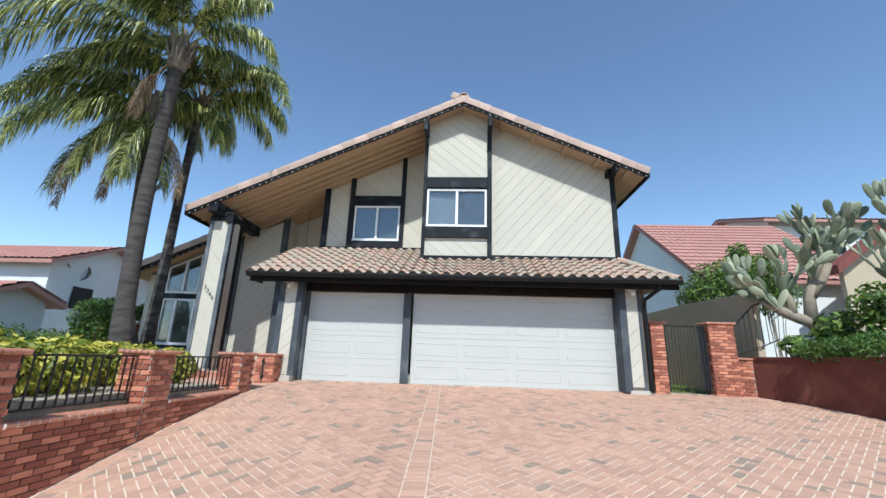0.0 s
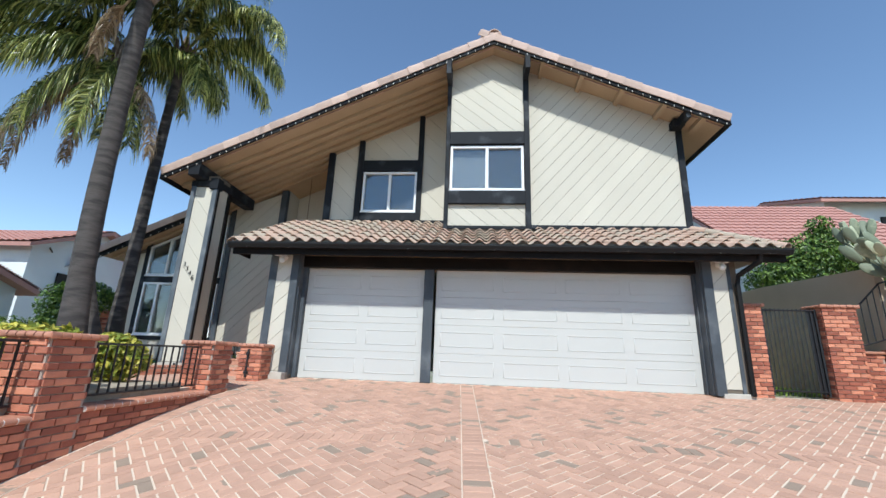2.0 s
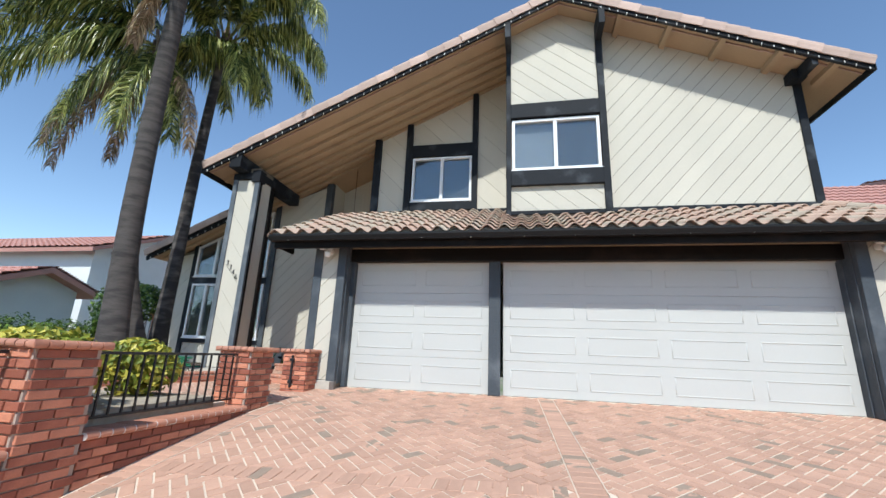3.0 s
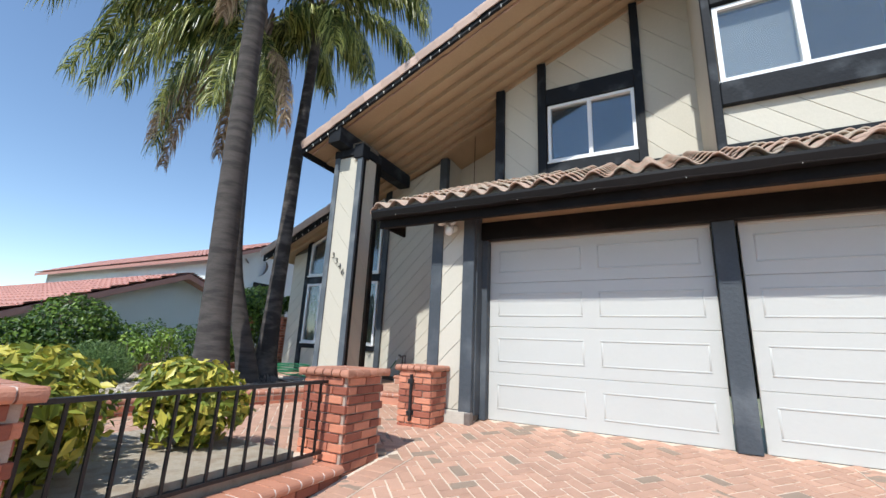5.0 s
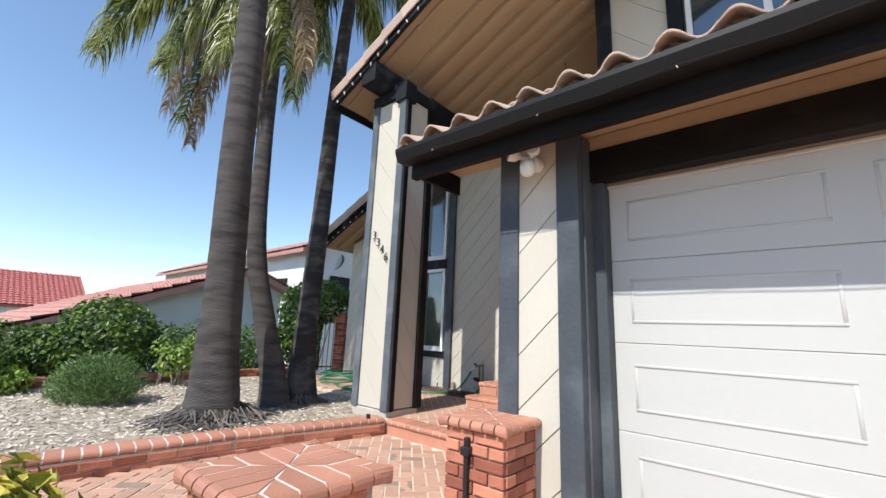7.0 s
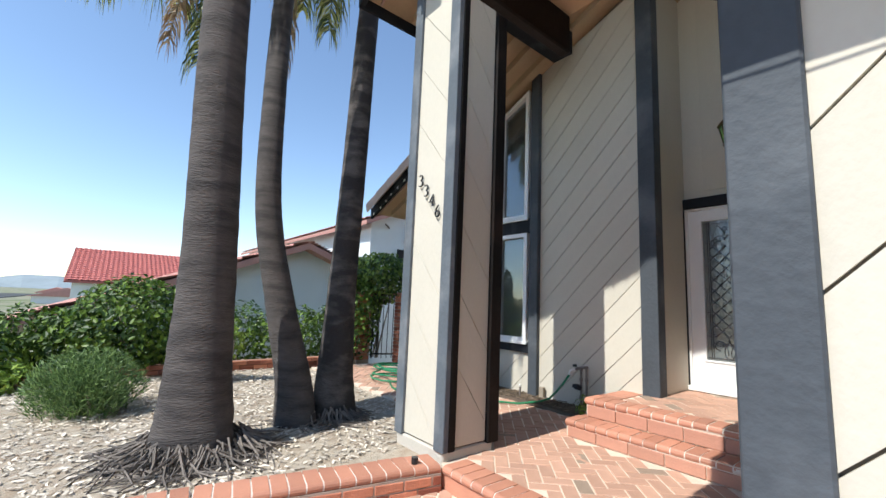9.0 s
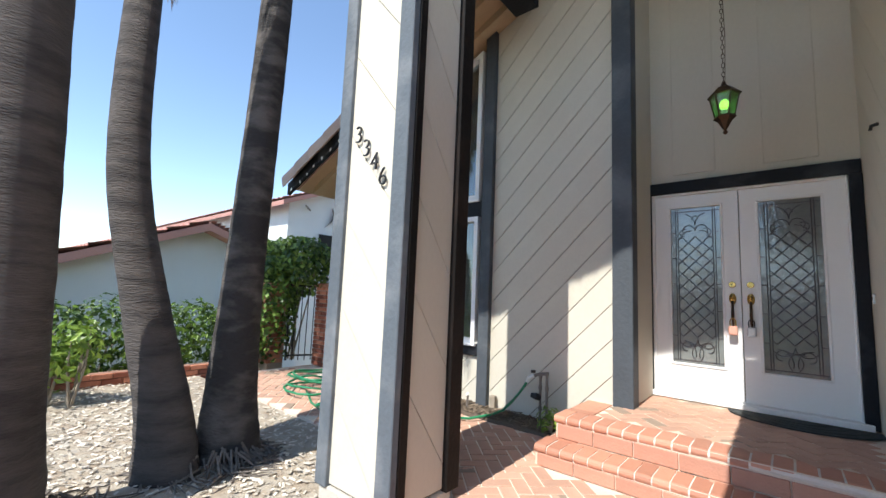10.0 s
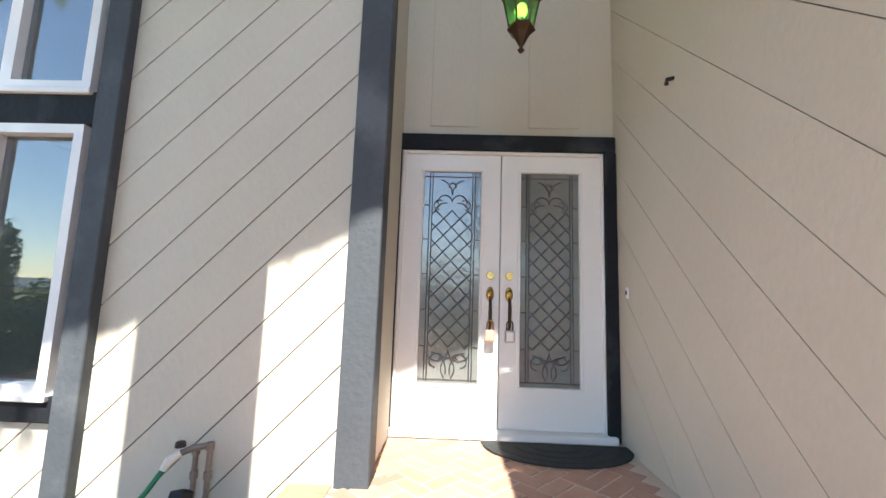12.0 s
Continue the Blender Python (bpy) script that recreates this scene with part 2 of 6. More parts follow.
def siding(parent, poly, place, angle, pitch=0.25, thick=0.014, gap=0.0075, material=None):
    """Diagonal boards over a convex region of a wall; place(u, v, d) gives the world point d in front of the wall."""
    a = radians(angle)
    n = (-math.sin(a), math.cos(a))
    ds = [n[0] * p[0] + n[1] * p[1] for p in poly]
    k = math.floor(min(ds) / pitch)
    while k * pitch < max(ds):
        strip = clip(clip(poly, n, k * pitch + gap / 2, False), n, (k + 1) * pitch - gap / 2)
        k += 1
        if len(strip) < 3:
            continue
        area = abs(sum(p[0] * q[1] - q[0] * p[1] for p, q in zip(strip, strip[1:] + strip[:1]))) / 2
        if area < 0.002:
            continue
        m = len(strip)
        verts = [place(u, v, 0) for u, v in strip] + [place(u, v, thick) for u, v in strip]
        faces = [tuple(range(m, 2 * m))] + [(i, (i + 1) % m, m + (i + 1) % m, m + i) for i in range(m)]
        ob = pydata("board", verts, faces, material or SIDING, parent)
        bm = bmesh.new()
        bm.from_mesh(ob.data)
        bmesh.ops.recalc_face_normals(bm, faces=bm.faces)
        bm.to_mesh(ob.data)
        bm.free()


def front(y):
    return lambda u, v, d: (u, y - d, v)


def wall(name, polys, axis, a, b, material, label):
    """A wall of one polygon, or of several that leave openings between them."""
    bm = bmesh.new()
    for poly in (polys if isinstance(polys[0], list) else [polys]):
        prism(bm, poly, axis, a, b)
    return tagged(part(name, bm, material), label, "wall", kind="structure")


BRICK_MESHES = {}


def brick_mesh(l, w, h, material, bevel=0.004):
    key = (round(l, 3), round(w, 3), round(h, 3), material.name)
    if key not in BRICK_MESHES:
        bm = box(bmesh.new(), -l / 2, l / 2, -w / 2, w / 2, -h / 2, h / 2, min(bevel, h * 0.2))
        me = bpy.data.meshes.new("brick")
        bm.to_mesh(me)
        bm.free()
        me.materials.append(material)
        BRICK_MESHES[key] = me
    return BRICK_MESHES[key]


def piece(name, mesh, m, parent):
    """One brick, tile or slat at the world pose m, under a parent that stands at the top."""
    ob = under(new(name, mesh), parent)
    ob.matrix_basis = m
    return ob


def roof_z(x):
    """Height of the tile bed of the main roof."""
    return 8.13 - 0.452 * abs(x - 1.47)


# ---- ground, driveway, beds ----
SLOPE = 0.083


def drive_z(x, y):
    """The driveway rises to the garage and dips to its lower left edge."""
    dip = min(0.7, 0.0554 * max(0.0, 6.4 - y) ** 1.44) * min(1.0, max(0.0, (0.8 - x) / 3.5))
    return -SLOPE * (8.38 - y) - dip


def slab(name, poly, z, thick, material, label, category):
    return tagged(part(name, prism(bmesh.new(), poly, "z", z - thick, z), material), label, category, kind="structure")


bm = bmesh.new()
size = 2500
vs = [bm.verts.new((x, y, -1.75)) for x, y in ((-size, -size), (size, -size), (size, size), (-size, size))]
bm.faces.new(vs)
tagged(part("ground", bm, GROUND), "dry ground with patches of grass", "ground", kind="structure")

bm = bmesh.new()
prism(bm, [(-200, -1.60), (-200, -1.74), (200, -1.74), (200, -1.60)], "y", -20.0, -11.0)
tagged(part("road", bm, ASPHALT), "dark asphalt street at the foot of the driveway", "road", kind="structure")

# driveway bed, a sloping slab under the bricks
def drive_right(y):
    return 8.30 + 0.5 * min(1.0, max(0.0, (8.3 - y) / 1.1)) + 0.17 * max(0.0, 7.2 - y)


def drive_left(y):
    return -2.72 if y < 6.9 else -3.2


bm = bmesh.new()
ys = [-11 + 0.4 * k for k in range(49)] + [8.42]
rows = []
for y in ys:
    x0, x1 = drive_left(y), drive_right(y)
    rows.append([bm.verts.new((x0 + (x1 - x0) * k / 16, y, drive_z(x0 + (x1 - x0) * k / 16, y) - 0.004)) for k in range(17)])
for r, q in zip(rows, rows[1:]):
    for k in range(16):
        bm.faces.new((r[k], r[k + 1], q[k + 1], q[k]))
driveway = tagged(part("driveway", bm, PAVEBED), "red brick driveway laid in herringbone, sloping up to the garage", "driveway", kind="structure")

LOW, MID, STEP, LAND = -0.06, 0.10, 0.25, 0.42
lower_walk = slab("lower_walk", [(-5.75, 1.5), (-3.0, 1.5), (-3.0, 6.9), (-3.05, 6.9), (-3.05, 9.0), (-5.3, 9.0)], LOW - 0.006, 1.6, PAVEBED, "red brick front walk beside the planter", "path")
upper_walk = slab("upper_walk", [(-9.7, 9.75), (-5.85, 9.75), (-5.2, 8.97), (-3.05, 8.97), (-3.05, 11.35), (-9.7, 11.35)], MID - 0.006, 1.7, PAVEBED, "red brick walk leading past the entry to the side gate", "path")
yard = slab("planter_bed", [(-11.3, 1.0), (-5.95, 1.0), (-5.75, 6.1), (-5.58, 7.4), (-5.28, 8.85), (-5.9, 9.74), (-11.3, 9.74)], 0.07, 1.8, GRAVEL, "raised planting bed covered in pale wood chips", "bed")
slab("side_ground", [(-9.7, 11.35), (-5.0, 11.35), (-5.0, 11.6), (-9.7, 11.6)], 0.05, 1.6, SOIL, "bare soil along the wall", "soil")
slab("shrub_bed", [(-4.75, 1.0), (-2.95, 1.0), (-2.95, 5.9), (-4.45, 5.9)], 0.02, 1.6, GRAVEL, "narrow shrub bed behind the brick wall", "bed")
slab("wall_bed", [(-8.6, 11.0), (-5.1, 11.0), (-5.1, 11.4), (-8.6, 11.4)], 0.13, 0.3, SOIL, "small soil bed at the foot of the wall", "bed")
slab("right_bed", [(10.1, -2.0), (16.0, -2.0), (16.0, 14.0), (8.7, 14.0), (8.6, 8.5), (9.1, 7.1)], 0.78, 2.6, SOIL, "raised bed of dark soil above the retaining wall", "bed")
slab("side_yard", [(5.95, 8.55), (8.5, 8.55), (8.5, 20.0), (5.95, 20.0)], 0.0, 1.7, GROUND, "side yard with grass behind the gate", "yard")

# ---- house walls ----
GY, UY, UY2, WY, LY, DY = 8.38, 9.15, 9.32, 10.53, 11.40, 12.20
garage = wall("wall_garage_front", [(-3.12, -0.1), (-2.38, -0.1), (-2.38, 2.19), (5.27, 2.19), (5.27, -0.1), (5.97, -0.1), (5.97, 2.55), (-3.12, 2.55)], "y", GY - 0.06, GY + 0.16, GROOVE, "beige sided garage front with dark posts")
# deep pilasters on both sides of the doors
PF = 8.06
for x0, x1, s0, s1 in ((-3.03, -2.46, -2.905, -2.605), (5.31, 5.92, 5.468, 5.735)):
    boxpart("pilaster", (x0, x1, PF, GY - 0.062, 0.0, 2.52), GROOVE, garage, "", 0)
    siding(garage, [(s0, 0.12), (s1, 0.12), (s1, 2.5), (s0, 2.5)], front(PF), 45, 0.25)
# posts and jambs in the lighter trim tone, some sunlight put into it
for x0, x1, y0, y1 in ((-3.06, -2.905, PF - 0.035, PF + 0.10), (-2.605, -2.452, PF - 0.045, PF + 0.04), (-2.462, -2.440, PF + 0.042, GY - 0.07), (0.08, 0.272, GY - 0.11, GY - 0.05),
                       (5.30, 5.468, PF - 0.045, PF + 0.04), (5.288, 5.308, PF + 0.042, GY - 0.07), (5.735, 5.80, PF - 0.03, PF + 0.04)):
    boxpart("post", (x0, x1, y0, y1, 0.06 if x0 < 0 else 0.0, 2.5), TRIMP, garage)
boxpart("jamb", (-2.455, -2.3715, GY - 0.11, GY + 0.05, 0.0, 2.2), TRIMP, garage)
boxpart("jamb", (5.2665, 5.335, GY - 0.11, GY + 0.05, 0.0, 2.2), TRIMP, garage)
# lintel colour holds the shade below the eave
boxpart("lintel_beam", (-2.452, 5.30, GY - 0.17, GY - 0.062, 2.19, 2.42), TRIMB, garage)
boxpart("frieze_board", (-2.452, 5.30, GY - 0.15, GY - 0.062, 2.422, 2.532), SOFFIT, garage, "tan board above the dark lintel")
boxpart("footing", (-3.0, -2.47, PF - 0.05, GY + 0.1, -0.09, 0.11), CLAYCEM, garage, "rough concrete footing", 0.012)
boxpart("footing", (5.40, 5.93, PF - 0.05, GY + 0.1, -0.09, 0.05), CLAYCEM, garage, "rough concrete footing", 0.012)
boxpart("anchor_block", (-2.52, -2.44, PF - 0.07, PF + 0.02, -0.05, 0.10), PIPE, garage, "rusty steel post anchor", 0.008)

RX = -3.03
wall("wall_garage_side", [(8.17, -0.1), (8.17, 2.5), (10.53, 3.7), (10.53, 6.3), (12.4, 6.3), (12.4, -0.1)], "x", RX, RX + 0.16, GROOVE, "beige sided wall along the entry")
side = bpy.data.objects["wall_garage_side"]
def side_place(u, v, d):
    return (RX - d, u, v)
siding(side, [(8.17, 0.0), (12.2, 0.0), (12.2, 4.6), (8.17, 2.45)], side_place, 45, 0.30, gap=0.004)
siding(side, [(10.53, 3.72), (12.2, 4.6), (12.2, 6.0), (10.53, 6.0)], side_place, 45, 0.30, gap=0.004)

# upper front wall with the bay of the large window
upper = wall("wall_upper_front", [[(0.36, 3.0), (2.19, 3.0), (2.19, 4.27), (0.36, 4.27)], [(0.36, 4.27), (0.47, 4.27), (0.47, 5.42), (0.36, 5.42)], [(0.36, 5.42), (2.19, 5.42), (2.19, 7.75), (1.47, 8.05), (0.36, 7.55)], [(2.19, 3.0), (2.33, 3.0), (2.33, 7.7), (2.19, 7.75)]], "y", UY, UY + 0.15, GROOVE, "beige upper wall of diagonal boards under the gable")
upper_r = wall("wall_upper_right", [(2.2, 3.0), (5.88, 3.0), (5.88, roof_z(5.88) - 0.05), (2.2, roof_z(2.2) - 0.05)], "y", UY2, UY2 + 0.15, GROOVE, "beige upper wall of diagonal boards beside the bay")
siding(upper_r, [(2.33, 3.4), (5.80, 3.4), (5.80, roof_z(5.8) - 0.1), (2.33, roof_z(2.33) - 0.1)], front(UY2), 48, 0.246)
boxpart("corner_board", (5.78, 5.92, UY2 - 0.05, UY2 + 0.1, 3.3, roof_z(5.85) - 0.1), TRIM, upper_r)
boxpart("base_trim", (2.33, 5.78, UY2 - 0.04, UY2, 3.40, 3.49), TRIM, upper_r)
siding(upper, [(0.42, 5.78), (2.24, 5.78), (2.24, roof_z(2.24) - 0.1), (1.47, roof_z(1.47) - 0.1), (0.42, roof_z(0.42) - 0.1)], front(UY + 0.002), -40, 0.25)
siding(upper, [(0.42, 3.4), (2.24, 3.4), (2.24, 3.93), (0.42, 3.93)], front(UY + 0.002), -40, 0.25)
for dims in ((0.34, 0.44, UY - 0.07, UY, 3.3, roof_z(0.4) - 0.25), (2.21, 2.34, UY - 0.07, UY2, 3.3, roof_z(2.3) - 0.25)):
    boxpart("corner_board", dims, TRIM, upper)
for z0, z1 in ((5.45, 5.78), (3.93, 4.25)):
    boxpart("beam", (0.44, 2.21, UY - 0.10, UY + 0.02, z0, z1), TRIM, upper)
boxpart("base_trim", (0.44, 2.21, UY - 0.04, UY, 3.33, 3.41), TRIM, upper)
baysd = wall("wall_bay_side", [(UY + 0.15, 3.0), (WY + 0.02, 3.0), (WY + 0.02, 7.55), (UY + 0.15, 7.55)], "x", 0.36, 0.5, SIDING, "beige return wall beside the bay")

# set-back upper wall with the small window
setback = wall("wall_setback", [[(-3.05, 3.4), (-2.05, 3.4), (-2.05, 6.45), (-3.05, 6.0)], [(-2.05, 3.4), (-0.55, 3.4), (-0.55, 4.23), (-2.05, 4.23)], [(-2.05, 5.40), (-0.55, 5.40), (-0.55, 7.13), (-2.05, 6.45)], [(-0.55, 3.4), (0.36, 3.4), (0.36, 7.55), (-0.55, 7.13)]], "y", WY, WY + 0.15, GROOVE, "beige set-back upper wall in the shade of the roof")
def rz(x):
    return roof_z(x) - 0.12
siding(setback, [(-2.92, 3.9), (-2.24, 3.9), (-2.24, rz(-2.24)), (-2.92, rz(-2.92))], front(WY), -45, 0.4, gap=0.006)
siding(setback, [(-2.10, 5.75), (-0.54, 5.75), (-0.54, rz(-0.54)), (-2.10, rz(-2.10))], front(WY), -45, 0.4, gap=0.006)
siding(setback, [(-0.42, 3.9), (0.36, 3.9), (0.36, rz(0.36)), (-0.42, rz(-0.42))], front(WY), -45, 0.4, gap=0.006)
for x0, x1 in ((-3.10, -2.92), (-2.25, -2.09), (-0.55, -0.41)):
    boxpart("post", (x0, x1, WY - 0.09, WY + 0.02, 3.85, rz((x0 + x1) / 2)), TRIM, setback)
boxpart("beam", (-2.09, -0.55, WY - 0.08, WY + 0.02, 5.42, 5.75), TRIM, setback)
boxpart("beam", (-2.09, -0.55, WY - 0.07, WY + 0.02, 3.98, 4.22), TRIM, setback)
boxpart("base_trim", (-2.92, -2.25, WY - 0.04, WY, 3.9, 4.0), TRIM, setback)
boxpart("base_trim", (-0.41, 0.36, WY - 0.04, WY, 3.9, 4.0), TRIM, setback)

# entry wall with the tall windows, and the wall of the front door
living = wall("wall_living", [[(-9.3, -0.1), (-4.66, -0.1), (-4.66, 0.78), (-9.3, 0.78)], [(-9.3, 0.78), (-8.66, 0.78), (-8.66, 3.4), (-9.3, 3.15)], [(-8.66, 2.3), (-6.36, 2.3), (-6.36, 2.52), (-8.66, 2.52)], [(-7.5, 0.78), (-7.4, 0.78), (-7.4, 2.3), (-7.5, 2.3)], [(-7.5, 2.52), (-7.4, 2.52), (-7.4, 3.95), (-7.5, 3.9)], [(-6.36, 0.78), (-4.66, 0.78), (-4.66, 5.25), (-6.36, 4.45)]], "y", LY, LY + 0.15, GROOVE, "tall beige sided wall of the entry with dark trim")
siding(living, [(-6.17, 0.1), (-4.81, 0.1), (-4.81, 5.1), (-6.17, 4.6)], front(LY), 45.7, 0.2309)
siding(living, [(-8.7, 0.1), (-6.3, 0.1), (-6.3, 0.66), (-8.7, 0.66)], front(LY), 45.7, 0.2309)
siding(living, [(-9.3, 0.1), (-8.8, 0.1), (-8.8, 3.2), (-9.3, 3.1)], front(LY), 45.7, 0.2309)
# these two posts take the part-sunlit tone, the other trim here stays darker
boxpart("post", (-4.81, -4.63, LY - 0.07, LY + 0.10, 0.40, 5.2), TRIMP, living)
boxpart("post", (-6.31, -6.17, LY - 0.08, LY + 0.02, 0.1, 4.6), TRIMP, living)
boxpart("post", (-7.52, -7.38, LY - 0.06, LY + 0.02, 0.66, 4.1), TRIM, living)
boxpart("post", (-8.80, -8.66, LY - 0.06, LY + 0.02, 0.1, 3.6), TRIM, living)
boxpart("beam", (-8.66, -6.31, LY - 0.055, LY + 0.02, 0.66, 0.80), TRIM, living)
boxpart("beam", (-8.66, -6.31, LY - 0.055, LY + 0.02, 2.30, 2.50), TRIM, living)
wall("wall_entry_return", [(LY + 0.15, 0.3), (DY + 0.1, 0.3), (DY + 0.1, 5.3), (LY + 0.15, 5.3)], "x", -4.80, -4.66, SIDING, "narrow beige return wall beside the front door")
entry = wall("wall_entry", [(-4.68, 2.51), (-3.03, 2.51), (-3.03, 6.0), (-4.68, 5.4)], "y", DY, DY + 0.15, SIDING, "beige panelled wall above the front door")
for x0, x1 in ((-4.45, -4.07), (-3.69, -3.30)):
    boxpart("panel", (x0, x1, DY - 0.012, DY + 0.01, 2.71, 5.2), SIDING, entry, "flat raised panel", 0.004)
boxpart("frame", (-4.68, -3.05, DY - 0.06, DY + 0.02, 2.51, 2.63), TRIM, entry)
boxpart("frame", (-4.70, -4.655, DY - 0.06, DY + 0.02, 0.43, 2.51), TRIM, entry)
boxpart("frame", (-3.13, -3.046, DY - 0.06, DY + 0.02, 0.43, 2.51), TRIM, entry)
wall("wall_back", [(-9.3, -0.1), (5.9, -0.1), (5.9, 5.9), (1.47, 7.9), (-9.3, 3.0)], "y", 17.0, 17.2, SIDING, "plain back wall of the house")
wall("wall_right_side", [(8.5, -0.1), (17.0, -0.1), (17.0, 2.5), (8.54, 2.5)], "x", 5.8, 5.93, SIDING, "plain side wall of the garage")
wall("wall_right_upper", [(9.57, 2.5), (17.0, 2.5), (17.0, 6.0), (9.57, 6.0)], "x", 5.75, 5.88, SIDING, "plain side wall of the upper floor")
wall("wall_left_side", [(11.55, -0.1), (17.0, -0.1), (17.0, 3.1), (11.55, 3.1)], "x", -9.3, -9.15, SIDING, "plain left side wall of the house")
slab("floor_inside", [(-4.6, 12.35), (-3.1, 12.35), (-3.1, 16.9), (-4.6, 16.9)], 0.40, 0.3, SOFFIT, "plain floor inside the front door", "floor")

# ---- column ----
CX0, CX1, CY0, CY1 = -5.86, -5.22, 9.0, 9.53
column = thing("entry_column", (CX0, CY0, 0.1), "square beige boarded column with dark corner boards and house number", "column", kind="structure")
boxpart("core", (CX0 + 0.02, CX1 - 0.02, CY0 + 0.02, CY1 - 0.02, 0.1, 4.6), GROOVE, column)
siding(column, [(CX0 + 0.1, 0.18), (CX1 - 0.1, 0.18), (CX1 - 0.1, 4.3), (CX0 + 0.1, 4.3)], front(CY0 + 0.02), -50, 0.36, gap=0.005)
siding(column, [(CY0 + 0.08, 0.18), (CY1 - 0.088, 0.18), (CY1 - 0.088, 4.3), (CY0 + 0.08, 4.3)], lambda u, v, d: (CX1 - 0.02 + d, u, v), -55, 0.33, gap=0.006)
siding(column, [(CY0 + 0.1, 0.18), (CY1 - 0.1, 0.18), (CY1 - 0.1, 4.3), (CY0 + 0.1, 4.3)], lambda u, v, d: (CX0 + 0.02 - d, u, v), 50, 0.36, gap=0.006)
# front boards carry the sun in their colour, the others the shade
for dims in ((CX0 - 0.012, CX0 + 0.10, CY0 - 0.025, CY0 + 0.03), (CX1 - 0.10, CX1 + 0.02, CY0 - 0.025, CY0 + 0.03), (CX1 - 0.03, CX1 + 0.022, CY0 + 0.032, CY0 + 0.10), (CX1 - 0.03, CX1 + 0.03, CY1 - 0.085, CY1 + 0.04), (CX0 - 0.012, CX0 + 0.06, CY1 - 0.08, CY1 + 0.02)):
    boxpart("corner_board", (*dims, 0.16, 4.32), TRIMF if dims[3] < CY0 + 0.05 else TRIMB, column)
boxpart("plinth", (CX0 + 0.01, CX1 - 0.0, CY0 - 0.008, CY1, 0.04, 0.165), CLAYCEM, column, "pale concrete plinth", 0.01)
boxpart("capital", (CX0 - 0.022, CX1 + 0.03, CY0 - 0.035, CY1 + 0.03, 4.32, 4.47), TRIM, column)
boxpart("capital_block", (CX1 - 0.17, CX1 + 0.04, CY0 - 0.055, CY0 + 0.16, 4.24, 4.52), TRIM, column)

# ---- main roof ----
RF, RB = 8.62, 17.6
roof = thing("roof_main", (1.47, RF, 8.1), "broad gable roof of pinkish clay tiles with dark rake boards", "roof", kind="structure")
def roof_plate(bm, x0, x1, y0, y1, top, bottom):
    prism(bm, [(x0, roof_z(x0) + top), (x1, roof_z(x1) + top), (x1, roof_z(x1) + bottom), (x0, roof_z(x0) + bottom)], "y", y0, y1)
    return bm
for n, x0, x1, y0 in (("slope", -6.42, 1.47, RF), ("slope", 1.47, 6.62, RF), ("lower_slope", -9.75, -6.42, 10.72)):
    part(n, roof_plate(bmesh.new(), x0, x1, y0 + 0.06, RB, 0.0, -0.06), RAKE, roof)
    part("soffit", roof_plate(bmesh.new(), x0, x1, y0 + 0.06, RB, -0.062, -0.09), SOFFIT, roof, "tan boarded soffit")
    part("rake_board", roof_plate(bmesh.new(), x0, x1, y0, y0 + 0.058, -0.015, -0.20), TRIM, roof, "dark rake board")
part("eave_board", prism(bmesh.new(), [(6.6, roof_z(6.6) - 0.2), (6.64, roof_z(6.6) - 0.2), (6.64, roof_z(6.6) + 0.01), (6.6, roof_z(6.6) + 0.01)], "y", RF, RB), TRIM, roof)
part("eave_board", prism(bmesh.new(), [(-6.45, roof_z(-6.45) - 0.2), (-6.42, roof_z(-6.45) - 0.2), (-6.42, roof_z(-6.45) + 0.01), (-6.45, roof_z(-6.45) + 0.01)], "y", RF, 10.72), TRIM, roof)
for y in [RF + 0.62 + 0.31 * k for k in range(9)]:
    x0 = -6.35 if y < 10.9 else -9.6
    x1 = 0.3 if y < WY else -3.2
    if y < LY - 0.1 or y < WY:
        part("rafter", roof_plate(bmesh.new(), x0, x1, y, y + 0.11, -0.092, -0.185), SOFFIT, roof)
for y in (RF + 0.25,):
    for x in (2.6, 3.5, 4.4, 5.3, 6.1):
        part("block", roof_plate(bmesh.new(), x, x + 0.09, RF + 0.06, UY2, -0.092, -0.19), SOFFIT, roof)
for dims in ((-5.78, -5.50, RF + 0.02, 11.12, 4.475, 4.78), (0.33, 0.45, RF - 0.02, UY, roof_z(0.4) - 0.55, roof_z(0.4) - 0.17), (2.21, 2.33, RF - 0.02, UY, roof_z(2.3) - 0.55, roof_z(2.3) - 0.17), (5.66, 5.9, UY - 0.1, 12.0, roof_z(5.8) - 0.30, roof_z(5.8) - 0.10), (5.75, 5.85, RF + 0.05, UY, roof_z(5.8) - 0.32, roof_z(5.8) - 0.1)):
    boxpart("outrigger_beam", dims, TRIM, roof)

# ---- porch roof over the garage ----
PY0, PX0, PX1, PS = 7.67, -3.72, 6.60, 0.484
def porch_z(y):
    return 2.50 + PS * (y - PY0)
porch = thing("roof_porch", (0, PY0, 2.4), "low garage roof of weathered clay barrel tiles with black gutter", "roof", kind="structure")
bm = bmesh.new()
prism(bm, [(PY0, porch_z(PY0)), (UY2, porch_z(UY2)), (UY2, porch_z(UY2) - 0.06), (PY0, porch_z(PY0) - 0.06)], "x", 0.36, 5.9)
prism(bm, [(PY0, porch_z(PY0)), (WY, porch_z(WY)), (WY, porch_z(WY) - 0.06), (PY0, porch_z(PY0) - 0.06)], "x", PX0, 0.36)
part("deck", bm, GROOVE, porch)
bm = bmesh.new()
